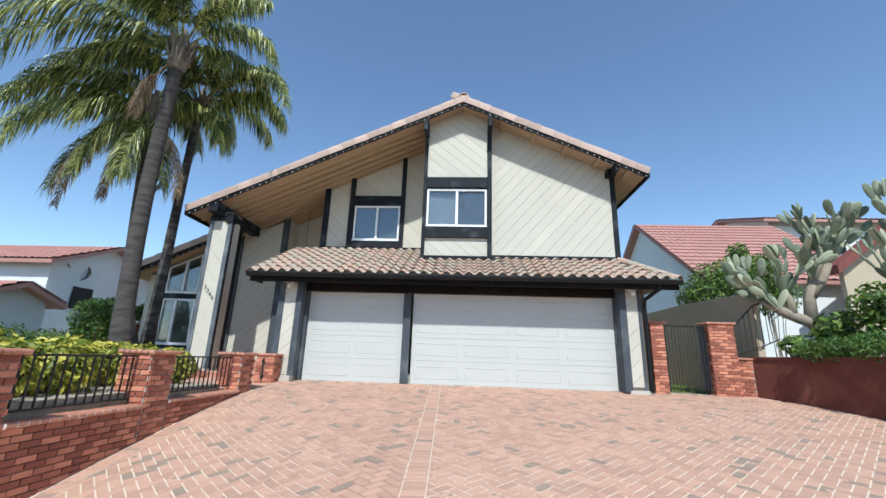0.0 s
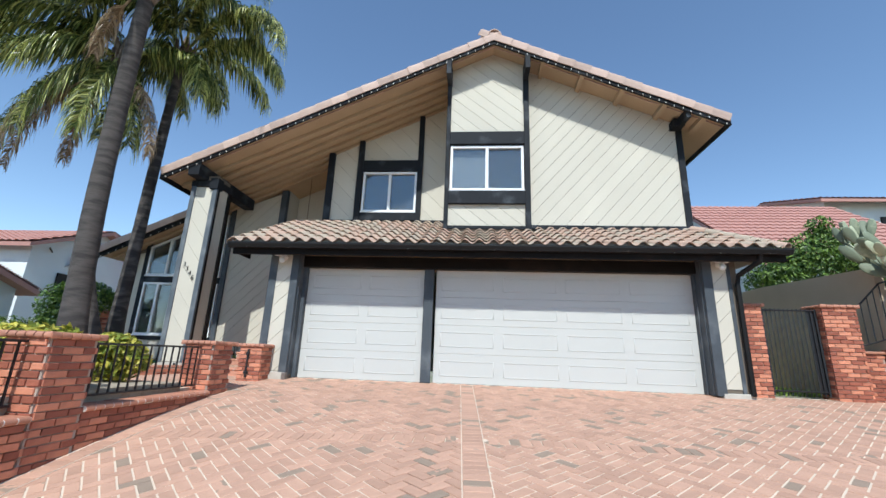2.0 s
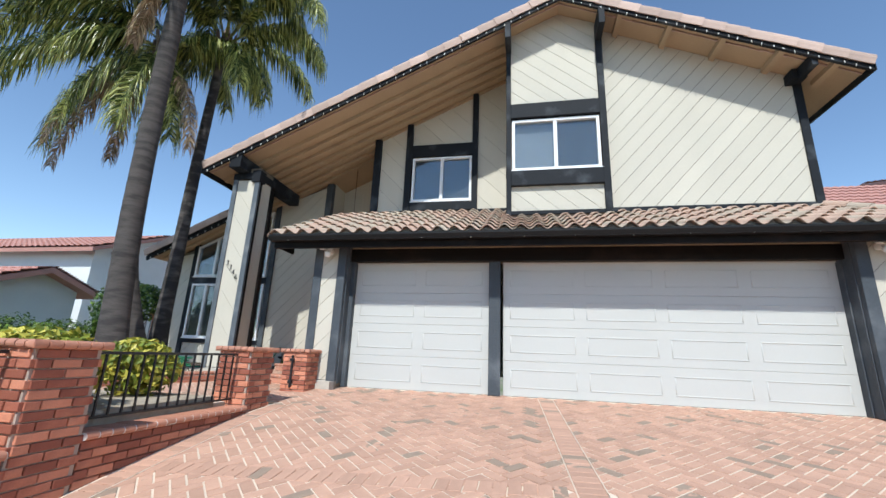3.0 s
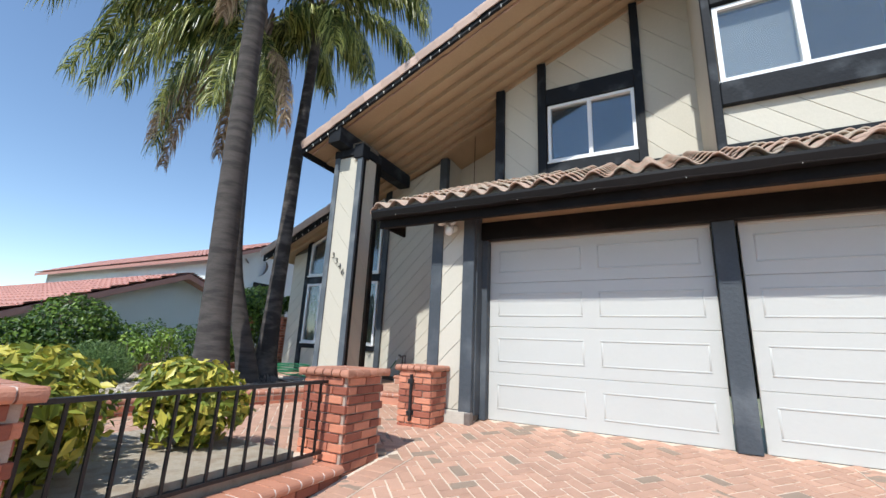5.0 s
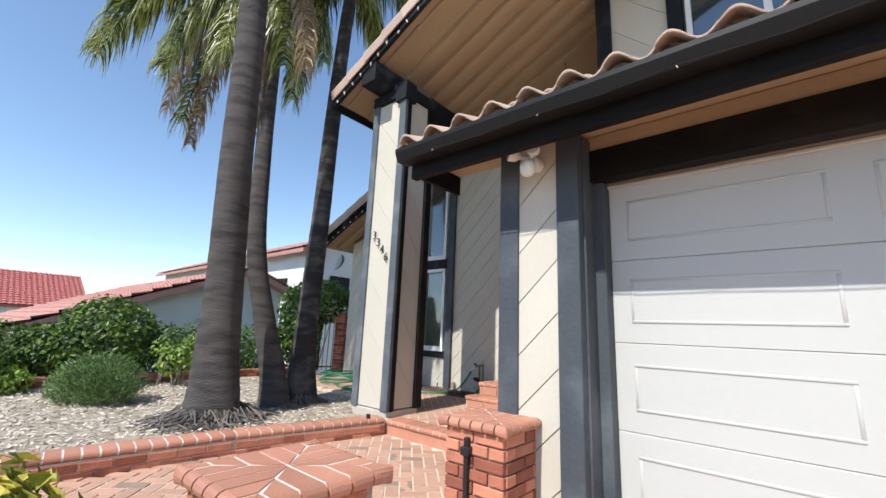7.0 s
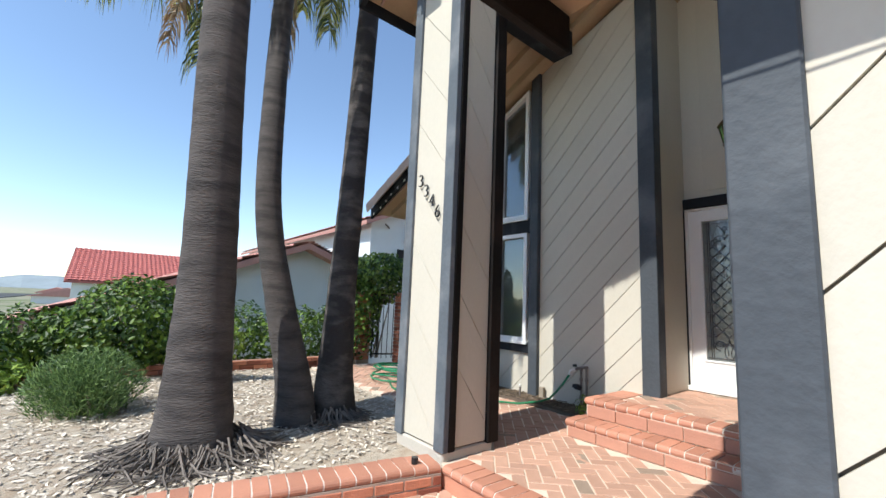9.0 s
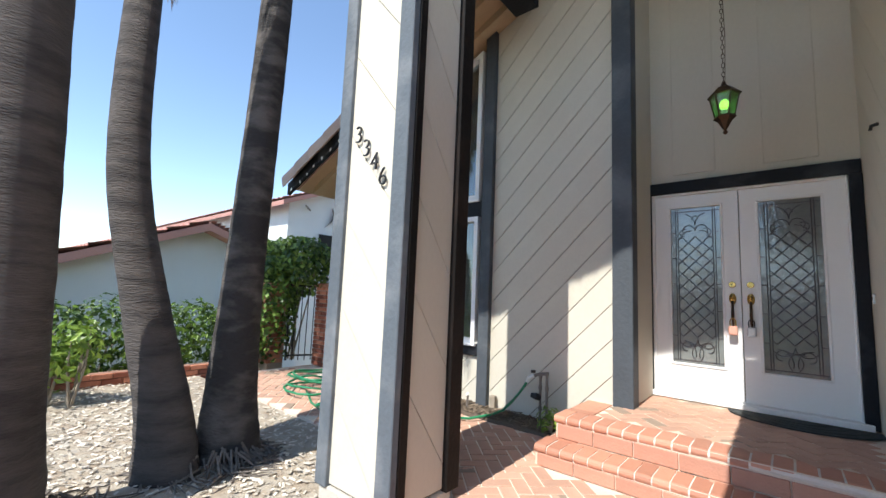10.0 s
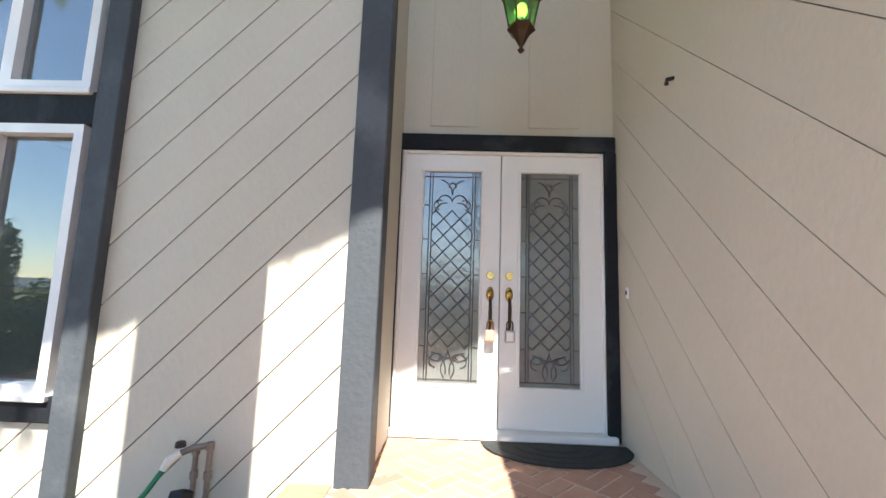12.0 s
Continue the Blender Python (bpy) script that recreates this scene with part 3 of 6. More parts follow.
v = [bm.verts.new(p) for p in ((5.9, PY0, porch_z(PY0)), (PX1, PY0, porch_z(PY0)), (5.9, UY, porch_z(UY)), (PX1, 9.6, porch_z(PY0)), (5.9, 9.6, porch_z(UY)))]
bm.faces.new((v[0], v[1], v[2]))
bm.faces.new((v[1], v[3], v[4], v[2]))
part("hip", bm, TILE, porch)
boxpart("soffit", (PX0 + 0.03, PX1 - 0.05, PY0 + 0.03, GY - 0.06, 2.535, 2.555), SOFFIT, porch, "tan boarded soffit")
bm = bmesh.new()
prism(bm, [(PY0 - 0.13, 2.53), (PY0 - 0.13, 2.50), (PY0 - 0.10, 2.43), (PY0 + 0.02, 2.43), (PY0 + 0.02, 2.53), (PY0 - 0.0, 2.53), (PY0 - 0.0, 2.46), (PY0 - 0.09, 2.46), (PY0 - 0.115, 2.53)], "x", PX0 - 0.02, PX1 + 0.02)
part("gutter", bm, GUTTER, porch, "black metal gutter")
# fascia and rake board use the trim tone with shade painted in
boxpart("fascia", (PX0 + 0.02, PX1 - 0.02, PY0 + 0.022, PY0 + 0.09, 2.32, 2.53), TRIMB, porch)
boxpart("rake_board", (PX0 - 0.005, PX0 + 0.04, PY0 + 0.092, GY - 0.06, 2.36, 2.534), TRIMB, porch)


# ---- garage doors ----
def garage_door(name, x0, x1, cols, label):
    d = thing(name, (x0, GY, 0), label, "garage door", kind="structure")
    h = 2.19 / 4
    for r in range(4):
        z0 = 0.0 + r * h
        sec = boxpart("section", (x0 + 0.005, x1 - 0.005, GY, GY + 0.045, z0 + 0.0012, z0 + h - 0.0012), WHITE, d, "", 0.004)
        w = (x1 - x0 - 0.06) / cols
        for c in range(cols):
            a, b = x0 + 0.03 + c * w + 0.09, x0 + 0.03 + (c + 1) * w - 0.09
            bm = bmesh.new()
            # a long pressed panel: a raised moulding round a field
            for dims in ((a, b, z0 + 0.13, z0 + 0.148), (a, b, z0 + h - 0.148, z0 + h - 0.13), (a, a + 0.018, z0 + 0.148, z0 + h - 0.148), (b - 0.018, b, z0 + 0.148, z0 + h - 0.148)):
                box(bm, dims[0], dims[1], GY - (0.005 if dims[1] - dims[0] > 0.1 else 0.0022), GY + 0.002, dims[2], dims[3], 0.002)
            part("pressed_panel", bm, WHITE, sec, smooth=True)
    boxpart("bottom_seal", (x0, x1, GY + 0.005, GY + 0.04, -0.02, 0.004), GUTTER, d, "black rubber seal")
    for dims in ((x0 - 0.0, x1, GY - 0.02, GY - 0.002, 2.165, 2.19),):
        boxpart("stop_trim", dims, WHITE, d)
    return d
garage_door("garage_door_1", -2.375, 0.08, 2, "single white sectional garage door, closed")
garage_door("garage_door_2", 0.31, 5.27, 4, "double white sectional garage door, closed")


# ---- windows ----
def window(name, x0, x1, z0, z1, y, mull, label, slope=0.0, blind=True, grids=()):
    """A white vinyl slider; with slope its head rises to the right."""
    w = thing(name, (x0, y, z0), label, "window", kind="structure")
    f = 0.055
    def top(x):
        return z1 + slope * (x - x0)
    bm = bmesh.new()
    for poly in ([(x0, z0), (x1, z0), (x1, z0 + f), (x0, z0 + f)], [(x0, top(x0) - f), (x1, top(x1) - f), (x1, top(x1)), (x0, top(x0))],
                 [(x0, z0 + f), (x0 + f, z0 + f), (x0 + f, top(x0 + f) - f), (x0, top(x0) - f)], [(x1 - f, z0 + f), (x1, z0 + f), (x1, top(x1) - f), (x1 - f, top(x1 - f) - f)]):
        prism(bm, poly, "y", y - 0.05, y + 0.06)
    part("window_frame", bm, VINYL, w)
    bm = prism(bmesh.new(), [(mull - 0.035, z0 + f), (mull + 0.035, z0 + f), (mull + 0.035, top(mull + 0.035) - f), (mull - 0.035, top(mull - 0.035) - f)], "y", y - 0.04, y + 0.05)
    part("mullion", bm, VINYL, w)
    for a, b, dy in ((x0 + f, mull - 0.035, 0.0), (mull + 0.035, x1 - f, 0.015)):
        bm = prism(bmesh.new(), [(a, z0 + f), (b, z0 + f), (b, top(b) - f), (a, top(a) - f)], "y", y + dy, y + dy + 0.006)
        p = part("pane", bm, GLASS, w)
        p.visible_shadow = False
    if blind:
        bm = bmesh.new()
        a, b = x0 + f, mull - 0.02
        box(bm, a, b, y + 0.10, y + 0.11, z0 + f, z1 - f)
        part("blind", bm, SCREEN, w, "grey screen behind the pane")
    boxpart("window_sill", (x0 - 0.02, x1 + 0.02, y - 0.075, y + 0.02, z0 - 0.03, z0 + 0.006), VINYL, w)
    return w
window("window_1", 0.46, 2.19, 4.27, 5.42, UY, 1.33, "white vinyl sliding window with sky reflected in its pane")
window("window_2", -2.06, -0.56, 4.23, 5.40, WY, -1.31, "small white sliding window below the eaves")
window("window_3", -7.40, -6.37, 0.80, 2.30, LY - 0.01, -6.92, "white sliding window beside the entry", blind=False)
window("window_4", -7.40, -6.37, 2.51, 3.95, LY - 0.01, -6.90, "tall white window with slanted head beside the entry", 0.452, False)
window("window_5", -8.66, -7.50, 0.80, 2.30, LY - 0.01, -8.20, "white sliding window of the living room", blind=False)
window("window_6", -8.66, -7.50, 2.51, 3.38, LY - 0.01, -8.05, "white window with slanted head under the low eaves", 0.452, False)

# ---- front door ----
door = thing("door_1", (-4.655, DY, 0.44), "white double front door with leaded glass panes, closed", "door", kind="structure")
D0, D1, DM = -4.655, -3.13, -3.895
boxpart("threshold", (D0 - 0.02, D1 + 0.05, DY - 0.10, DY + 0.08, 0.425, 0.475), DOORWHITE, door)
for dims in ((D0 - 0.0, D0 + 0.03, 0.475, 2.51), (D1 - 0.02, D1, 0.475, 2.51)):
    boxpart("jamb", (dims[0], dims[1], DY - 0.03, DY + 0.08, dims[2], dims[3]), DOORWHITE, door)
boxpart("head", (D0 + 0.03, D1 - 0.02, DY - 0.03, DY + 0.08, 2.485, 2.51), DOORWHITE, door)


def leaded_pane(leaf, a, b, z0, z1):
    """A leaded light: pane, border cames, a diamond lattice and scrolls at head and foot."""
    y = DY - 0.002
    p = part("glass_pane", box(bmesh.new(), a, b, y + 0.012, y + 0.018, z0, z1), LEADGLASS, leaf, "bevelled leaded glass")
    bm = bmesh.new()
    def bar(p0, p1, r=0.004):
        tube(bm, [(p0[0], y + 0.008, p0[1]), (p1[0], y + 0.008, p1[1])], r, 5)
    i = 0.045
    for u in (a + i, b - i, a + i + 0.02, b - i - 0.02):
        bar((u, z0 + 0.02), (u, z1 - 0.005))
    for k in range(1, 6):
        z = z0 + (z1 - z0) * k / 6
        bar((a, z), (a + i, z))
        bar((b - i, z), (b, z))
    bar((a, z1 - 0.04), (b, z1 - 0.04))
    bar((a, z0 + 0.03), (b, z0 + 0.03))
    c, wd = (a + b) / 2, (b - a) / 2 - i - 0.022
    la, lb = z0 + 0.26, z1 - 0.30
    # diamond lattice, clipped to its field
    step = 0.122
    for s in (1, -1):
        for k in range(-16, 17):
            seg = clip([(c - wd, la), (c + wd, la), (c + wd, lb), (c - wd, lb)], (s * 0.72, 0.69), s * 0.72 * c + 0.69 * la + k * step * 0.72)
            q = [p for p in seg if abs(s * 0.72 * (p[0] - c) + 0.69 * (p[1] - la) - k * step * 0.72) < 1e-6]
            if len(q) == 2 and (Vector(q[0]) - Vector(q[1])).length > 0.03:
                bar(q[0], q[1], 0.0045)
    # scrolls
    def arc(cx, cz, r, a0, a1, r2=None, n=14):
        r2 = r if r2 is None else r2
        pts = [(cx + (r + (r2 - r) * k / n) * math.cos(radians(a0 + (a1 - a0) * k / n)), y + 0.008, cz + (r + (r2 - r) * k / n) * math.sin(radians(a0 + (a1 - a0) * k / n))) for k in range(n + 1)]
        tube(bm, pts, 0.0045, 5)
    for s in (1, -1):
        def m(d):
            return d if s == 1 else 180 - d
        arc(c + s * 0.055, lb + 0.06, 0.055, m(180), m(-40))
        arc(c + s * 0.10, lb + 0.03, 0.05, m(120), m(-100), 0.025)
        arc(c + s * 0.12, lb + 0.14, 0.12, m(190), m(110), 0.10)
        arc(c + s * 0.05, lb - 0.02, 0.075, m(100), m(0))
        arc(c + s * 0.02, lb + 0.19, 0.05, m(200), m(100), 0.02)
        arc(c + s * 0.08, la - 0.02, 0.08, m(180), m(330))
        arc(c + s * 0.09, la - 0.11, 0.07, m(150), m(-90), 0.03)
        arc(c + s * 0.14, la - 0.15, 0.13, m(200), m(100), 0.11)
        arc(c + s * 0.04, la - 0.14, 0.10, m(230), m(60), 0.06)
    part("came", bm, LEAD, leaf, "dark lead came")
    return p


for a, b, g0, g1 in ((D0 + 0.03, DM - 0.004, -4.48, -4.045), (DM + 0.004, D1 - 0.02, -3.745, -3.31)):
    bm = bmesh.new()
    z0, z1, gz0, gz1 = 0.478, 2.482, 0.77, 2.35
    for dims in ((a, b, z0, gz0), (a, b, gz1, z1), (a, g0, gz0, gz1), (g1, b, gz0, gz1)):
        box(bm, dims[0], dims[1], DY - 0.005, DY + 0.04, dims[2], dims[3])
    leaf = part("leaf", bm, DOORWHITE, door)
    bm = bmesh.new()
    for dims in ((g0 - 0.02, g1 + 0.02, gz0 - 0.02, gz0), (g0 - 0.02, g1 + 0.02, gz1, gz1 + 0.02), (g0 - 0.02, g0, gz0, gz1), (g1, g1 + 0.02, gz0, gz1)):
        box(bm, dims[0], dims[1], DY - 0.016, DY - 0.003, dims[2], dims[3], 0.003)
    part("moulding", bm, DOORWHITE, leaf)
    leaded_pane(leaf, g0, g1, gz0, gz1)
    s = -1 if a < -4 else 1
    hx = -3.965 if s < 0 else -3.825
    bm = bmesh.new()
    tube(bm, [(hx, DY - 0.004, 1.56), (hx, DY - 0.03, 1.56)], [0.030, 0.026], 16)
    part("deadbolt", bm, BRASS, leaf, "round brass deadbolt")
    bm = bmesh.new()
    r = bmesh.ops.create_uvsphere(bm, u_segments=14, v_segments=8, radius=1)
    bmesh.ops.scale(bm, vec=(0.030, 0.012, 0.055), verts=r["verts"])
    bmesh.ops.translate(bm, vec=(hx, DY - 0.008, 1.425), verts=r["verts"])
    tube(bm, [(hx, DY - 0.008, 1.43), (hx, DY - 0.045, 1.44)], [0.012, 0.02], 12)
    part("escutcheon", bm, BRASS, leaf, "oval brass escutcheon", True)
    bm = bmesh.new()
    tube(bm, [(hx, DY - 0.02, 1.40), (hx, DY - 0.055, 1.36), (hx, DY - 0.06, 1.28), (hx, DY - 0.05, 1.20), (hx, DY - 0.012, 1.17)], [0.010, 0.012, 0.013, 0.011, 0.010], 8)
    part("pull_handle", bm, BRONZE, leaf, "dark bronze pull handle", True)


def padlock(x, material, label):
    p = thing("padlock", (x, DY - 0.06, 1.10), label, "padlock", "locks on the door handles")
    boxpart("case", (x - 0.035, x + 0.035, DY - 0.085, DY - 0.05, 1.085, 1.17), material, p, "", 0.008)
    bm = bmesh.new()
    tube(bm, [(x - 0.022, DY - 0.067, 1.165), (x - 0.022, DY - 0.067, 1.215)] + [(x + 0.022 * math.cos(radians(180 - k)), DY - 0.067, 1.215 + 0.022 * math.sin(radians(180 - k))) for k in range(30, 180, 30)] + [(x + 0.022, DY - 0.067, 1.215), (x + 0.022, DY - 0.067, 1.165)], 0.005, 6)
    part("shackle", bm, IRON if material is STEEL else BRASS, p)
    boxpart("face_plate", (x - 0.022, x + 0.022, DY - 0.089, DY - 0.084, 1.10, 1.155), VINYL if material is STEEL else PINK, p, "", 0.001)


padlock(-3.965, PINK, "pink padlock lockbox hanging on the brass door pull")
padlock(-3.825, STEEL, "silver padlock lockbox hanging on the brass door pull")

# doorbell, and the knot in the siding
bell = thing("doorbell", (RX, 11.98, 1.42), "small white doorbell button on the siding", "doorbell")
boxpart("plate", (RX - 0.03, RX - 0.014, 11.965, 12.0, 1.42, 1.50), VINYL, bell)
boxpart("button", (RX - 0.036, RX - 0.028, 11.975, 11.99, 1.445, 1.475), BRONZE, bell, "dark button")
eyelet = thing("wall_hook", (RX, 11.33, 2.62), "dark screw eye in the siding", "hook")
part("shank", tube(bmesh.new(), [(RX - 0.01, 11.335, 2.64), (RX - 0.05, 11.335, 2.63), (RX - 0.055, 11.335, 2.60)], 0.012, 6), IRON, eyelet)

# ---- hanging lantern ----
lx, ly, lz = -3.90, 11.28, 2.98
lantern = thing("hanging_lantern", (lx, ly, lz), "bronze hanging lantern with green-tinted glass, hung on a chain", "lantern")
def hexring(r, z, n=6):
    return [(lx + r * math.cos(2 * math.pi * k / n), ly + r * math.sin(2 * math.pi * k / n), z) for k in range(n)]
def frustum(bm, levels, n=6):
    rings = [[bm.verts.new(p) for p in hexring(r, z, n)] for r, z in levels]
    for p, q in zip(rings, rings[1:]):
        for k in range(n):
            bm.faces.new((p[k], p[(k + 1) % n], q[(k + 1) % n], q[k]))
    bm.faces.new(rings[0][::-1])
    bm.faces.new(rings[-1])
    return bm
part("roof_cap", frustum(bmesh.new(), [(0.115, lz + 0.08), (0.12, lz + 0.09), (0.06, lz + 0.15), (0.025, lz + 0.165), (0.012, lz + 0.21)]), BRONZE, lantern)
part("base_cup", frustum(bmesh.new(), [(0.008, lz - 0.24), (0.02, lz - 0.225), (0.008, lz - 0.205), (0.018, lz - 0.19), (0.05, lz - 0.13), (0.08, lz - 0.105), (0.075, lz - 0.09)]), BRONZE, lantern)
GREENGLASS = mat("green_glass", (0.45, 0.72, 0.42), 0.15, 0.1, 6, 30, 0.05)
GREENGLASS.node_tree.nodes["Principled BSDF"].inputs["Transmission Weight"].default_value = 0.9
bm = bmesh.new()
lo, hi = hexring(0.066, lz - 0.09), hexring(0.10, lz + 0.08)
for k in range(6):
    tube(bm, [lo[k], hi[k]], 0.006, 5)
part("cage", bm, BRONZE, lantern)
for k in range(6):
    bm = bmesh.new()
    q = [Vector(lo[k]), Vector(lo[(k + 1) % 6]), Vector(hi[(k + 1) % 6]), Vector(hi[k])]
    inn = [Vector((lx, ly, p.z)) + (p - Vector((lx, ly, p.z))) * 0.96 for p in q]
    va, vb = [bm.verts.new(p) for p in q], [bm.verts.new(p) for p in inn]
    bm.faces.new(va)
    bm.faces.new(vb[::-1])
    for j in range(4):
        bm.faces.new((va[j], vb[j], vb[(j + 1) % 4], va[(j + 1) % 4]))
    o = part("pane", bm, GREENGLASS, lantern, "green glass pane")
    o.visible_shadow = False
LAMPGLOW = bpy.data.materials.new("lamp_glow")
LAMPGLOW.use_nodes = True
e = LAMPGLOW.node_tree.nodes["Principled BSDF"]
e.inputs["Base Color"].default_value = (0.5, 0.9, 0.3, 1)
e.inputs["Emission Color"].default_value, e.inputs["Emission Strength"].default_value = (0.45, 1.0, 0.12, 1), 2.2
bm = bmesh.new()
bmesh.ops.create_uvsphere(bm, u_segments=12, v_segments=8, radius=0.034)
bmesh.ops.scale(bm, vec=(1, 1, 1.35), verts=bm.verts)
bmesh.ops.translate(bm, vec=(lx, ly, lz + 0.01), verts=bm.verts)
part("bulb", bm, LAMPGLOW, lantern, "glowing green bulb", True)
part("socket", tube(bmesh.new(), [(lx, ly, lz - 0.095), (lx, ly, lz - 0.035)], 0.02, 10), VINYL, lantern)
bm = bmesh.new()
z = lz + 0.21
k = 0
while z < 5.62:
    d = Vector((1, 0, 0)) if k % 2 else Vector((0, 1, 0))
    pts = [Vector((lx, ly, z + 0.022)) + 0.011 * math.cos(a) * d + Vector((0, 0, 0.024 * math.sin(a))) for a in [2 * math.pi * j / 8 for j in range(9)]]
    tube(bm, pts, 0.003, 4)
    z += 0.04
    k += 1
tube(bm, [(lx + 0.01, ly, lz + 0.2), (lx + 0.02, ly, lz + 0.6), (lx + 0.008, ly, lz + 1.1), (lx, ly, 5.64)], 0.003, 4)
part("chain", bm, BRONZE, lantern)

# ---- house number ----
for k, ch in enumerate("3346"):
    cu = bpy.data.curves.new("digit", "FONT")
    cu.body, cu.size, cu.extrude, cu.align_x = ch, 0.165, 0.006, "CENTER"
    cu.offset = -0.0035
    cu.materials.append(IRON)
    ob = new("house_number", cu)
    ob.matrix_basis = pose(-5.665 + 0.085 * k, CY0 - 0.012, 2.31 - 0.105 * k, 90, 0, 0)
    tagged(ob, "black metal house number digit on the column", "house number", "digits of the house number")

# ---- floodlights under the porch eave ----
def floodlight(x, y, z):
    f = thing("floodlight", (x, y, z), "white twin floodlight with motion sensor under the eave", "floodlight", "garage floodlights")
    def ball(name, c, r, sc):
        bm = bmesh.new()
        bmesh.ops.create_uvsphere(bm, u_segments=14, v_segments=9, radius=r)
        bmesh.ops.scale(bm, vec=sc, verts=bm.verts)
        bmesh.ops.translate(bm, vec=c, verts=bm.verts)
        return part(name, bm, BULB, f, "", True)
    part("mount", tube(bmesh.new(), [(x, y + 0.14, z + 0.02), (x, y + 0.02, z + 0.02)], [0.05, 0.045], 12), BULB, f)
    ball("sensor", (x, y - 0.01, z - 0.045), 0.06, (1, 0.9, 1.05))
    for s in (-1, 1):
        part("arm", tube(bmesh.new(), [(x, y, z + 0.02), (x + s * 0.06, y - 0.02, z + 0.05)], 0.014, 7), BULB, f)
        bm = bmesh.new()
        c = Vector((x + s * 0.075 - 0.02, y - 0.03, z + 0.065))
        d = Vector((s * 0.5 - 0.3, -0.8, 0.1)).normalized()
        tube(bm, [c - d * 0.04, c - d * 0.01, c + d * 0.045], [0.022, 0.042, 0.046], 14)
        part("lamp_head", bm, BULB, f)
floodlight(-2.75, PF - 0.16, 2.30)
floodlight(5.60, PF - 0.16, 2.30)

# ---- downpipe ----
pipe = thing("downpipe", (5.88, 8.0, 0), "black metal downpipe at the garage corner", "downpipe", kind="structure")
part("pipe", tube(bmesh.new(), [(6.12, PY0 - 0.03, 2.44), (6.12, PY0, 2.33), (5.90, 7.97, 2.12), (5.88, 8.0, 1.95), (5.88, 8.0, 0.02)], 0.045, 8), GUTTER, pipe)

# ---- string lights along the rakes ----
bm = tube(bmesh.new(), [(0, 0, 0.006), (0, 0, -0.02), (0, 0, -0.045)], [0.007, 0.011, 0.004], 6)
BULB_MESH = bpy.data.meshes.new("bulb")
bm.to_mesh(BULB_MESH)
bm.free()
BULB_MESH.materials.append(BULB)


def bulbs(name, a, b, n, label, size=1.0):
    t = thing(name, a, label, "string lights")
    a, b = Vector(a), Vector(b)
    wire = []
    for k in range(n):
        p = a.lerp(b, (k + 0.5) / n) + Vector((random.uniform(-0.03, 0.03), random.uniform(-0.01, 0.01), 0))
        piece("bulb", BULB_MESH, Matrix.Translation(p) @ pose(0, 0, 0, random.uniform(-25, 25), random.uniform(-25, 25), 0) @ Matrix.Scale(size, 4), t)
        wire += [p + Vector((0, 0, 0.006)), a.lerp(b, (k + 1) / n) + Vector((0, 0, -0.012))]
    part("wire", tube(bmesh.new(), wire, 0.004, 4), IRON, t)
zr = -0.19
bulbs("string_lights", (-6.40, RF - 0.02, roof_z(-6.4) + zr), (1.47, RF - 0.02, roof_z(1.47) + zr), 44, "white holiday bulbs strung along the rake board")
bulbs("string_lights", (1.47, RF - 0.02, roof_z(1.47) + zr), (6.60, RF - 0.02, roof_z(6.6) + zr), 30, "white holiday bulbs strung along the rake board")
bulbs("string_lights", (-9.7, 10.70, roof_z(-9.7) + zr), (-6.45, 10.70, roof_z(-6.45) + zr), 16, "white holiday bulbs strung along the low eaves")
bulbs("string_lights", (PX0, PY0 - 0.11, 2.432), (PX1, PY0 - 0.11, 2.432), 13, "small white bulbs clipped under the black gutter", 0.3)

# ---- iron railings ----
def railing(name, a, b, z0, z1, n, label):
    a, b = Vector(a), Vector(b)
    f = thing(name, a, label, "railing")
    d = (b - a).normalized()
    w = Vector((-d.y, d.x, 0))
    def bar(nm, p, q, h, t):
        bm = bmesh.new()
        u = Vector((0, 0, h / 2))
        v = [bm.verts.new(x) for x in (p - w * t - u, p + w * t - u, p + w * t + u, p - w * t + u, q - w * t - u, q + w * t - u, q + w * t + u, q - w * t + u)]
        for i in ((0, 1, 2, 3), (7, 6, 5, 4), (0, 4, 5, 1), (1, 5, 6, 2), (2, 6, 7, 3), (3, 7, 4, 0)):
            bm.faces.new([v[j] for j in i])
        part(nm, bm, IRON, f)
    za, zb = Vector((0, 0, z0)), Vector((0, 0, z1))
    bar("top_rail", a + zb, b + zb, 0.025, 0.02)
    bar("bottom_rail", a + za, b + za, 0.02, 0.016)
    for k in range(n):
        p = a.lerp(b, (k + 0.5) / n)
        boxpart("baluster", (p.x - 0.008, p.x + 0.008, p.y - 0.008, p.y + 0.008, z0, z1), IRON, f, "", 0)
railing("railing", (-2.92, 4.26, 0), (-2.92, 6.14, 0), -0.03, 0.50, 15, "black iron railing on the low brick wall")
railing("railing", (-2.92, 2.02, 0), (-2.92, 3.72, 0), -0.06, 0.50, 14, "black iron railing on the low brick wall")
hinge = thing("latch_post", (-3.02, 7.64, -0.05), "black iron latch post bolted to the brick pillar", "gate post")
boxpart("post", (-3.04, -3.01, 7.62, 7.66, 0.0, 0.50), IRON, hinge)
boxpart("knuckle", (-3.055, -2.995, 7.605, 7.675, 0.40, 0.45), IRON, hinge)
boxpart("knuckle", (-3.055, -2.995, 7.605, 7.675, 0.06, 0.11), IRON, hinge)


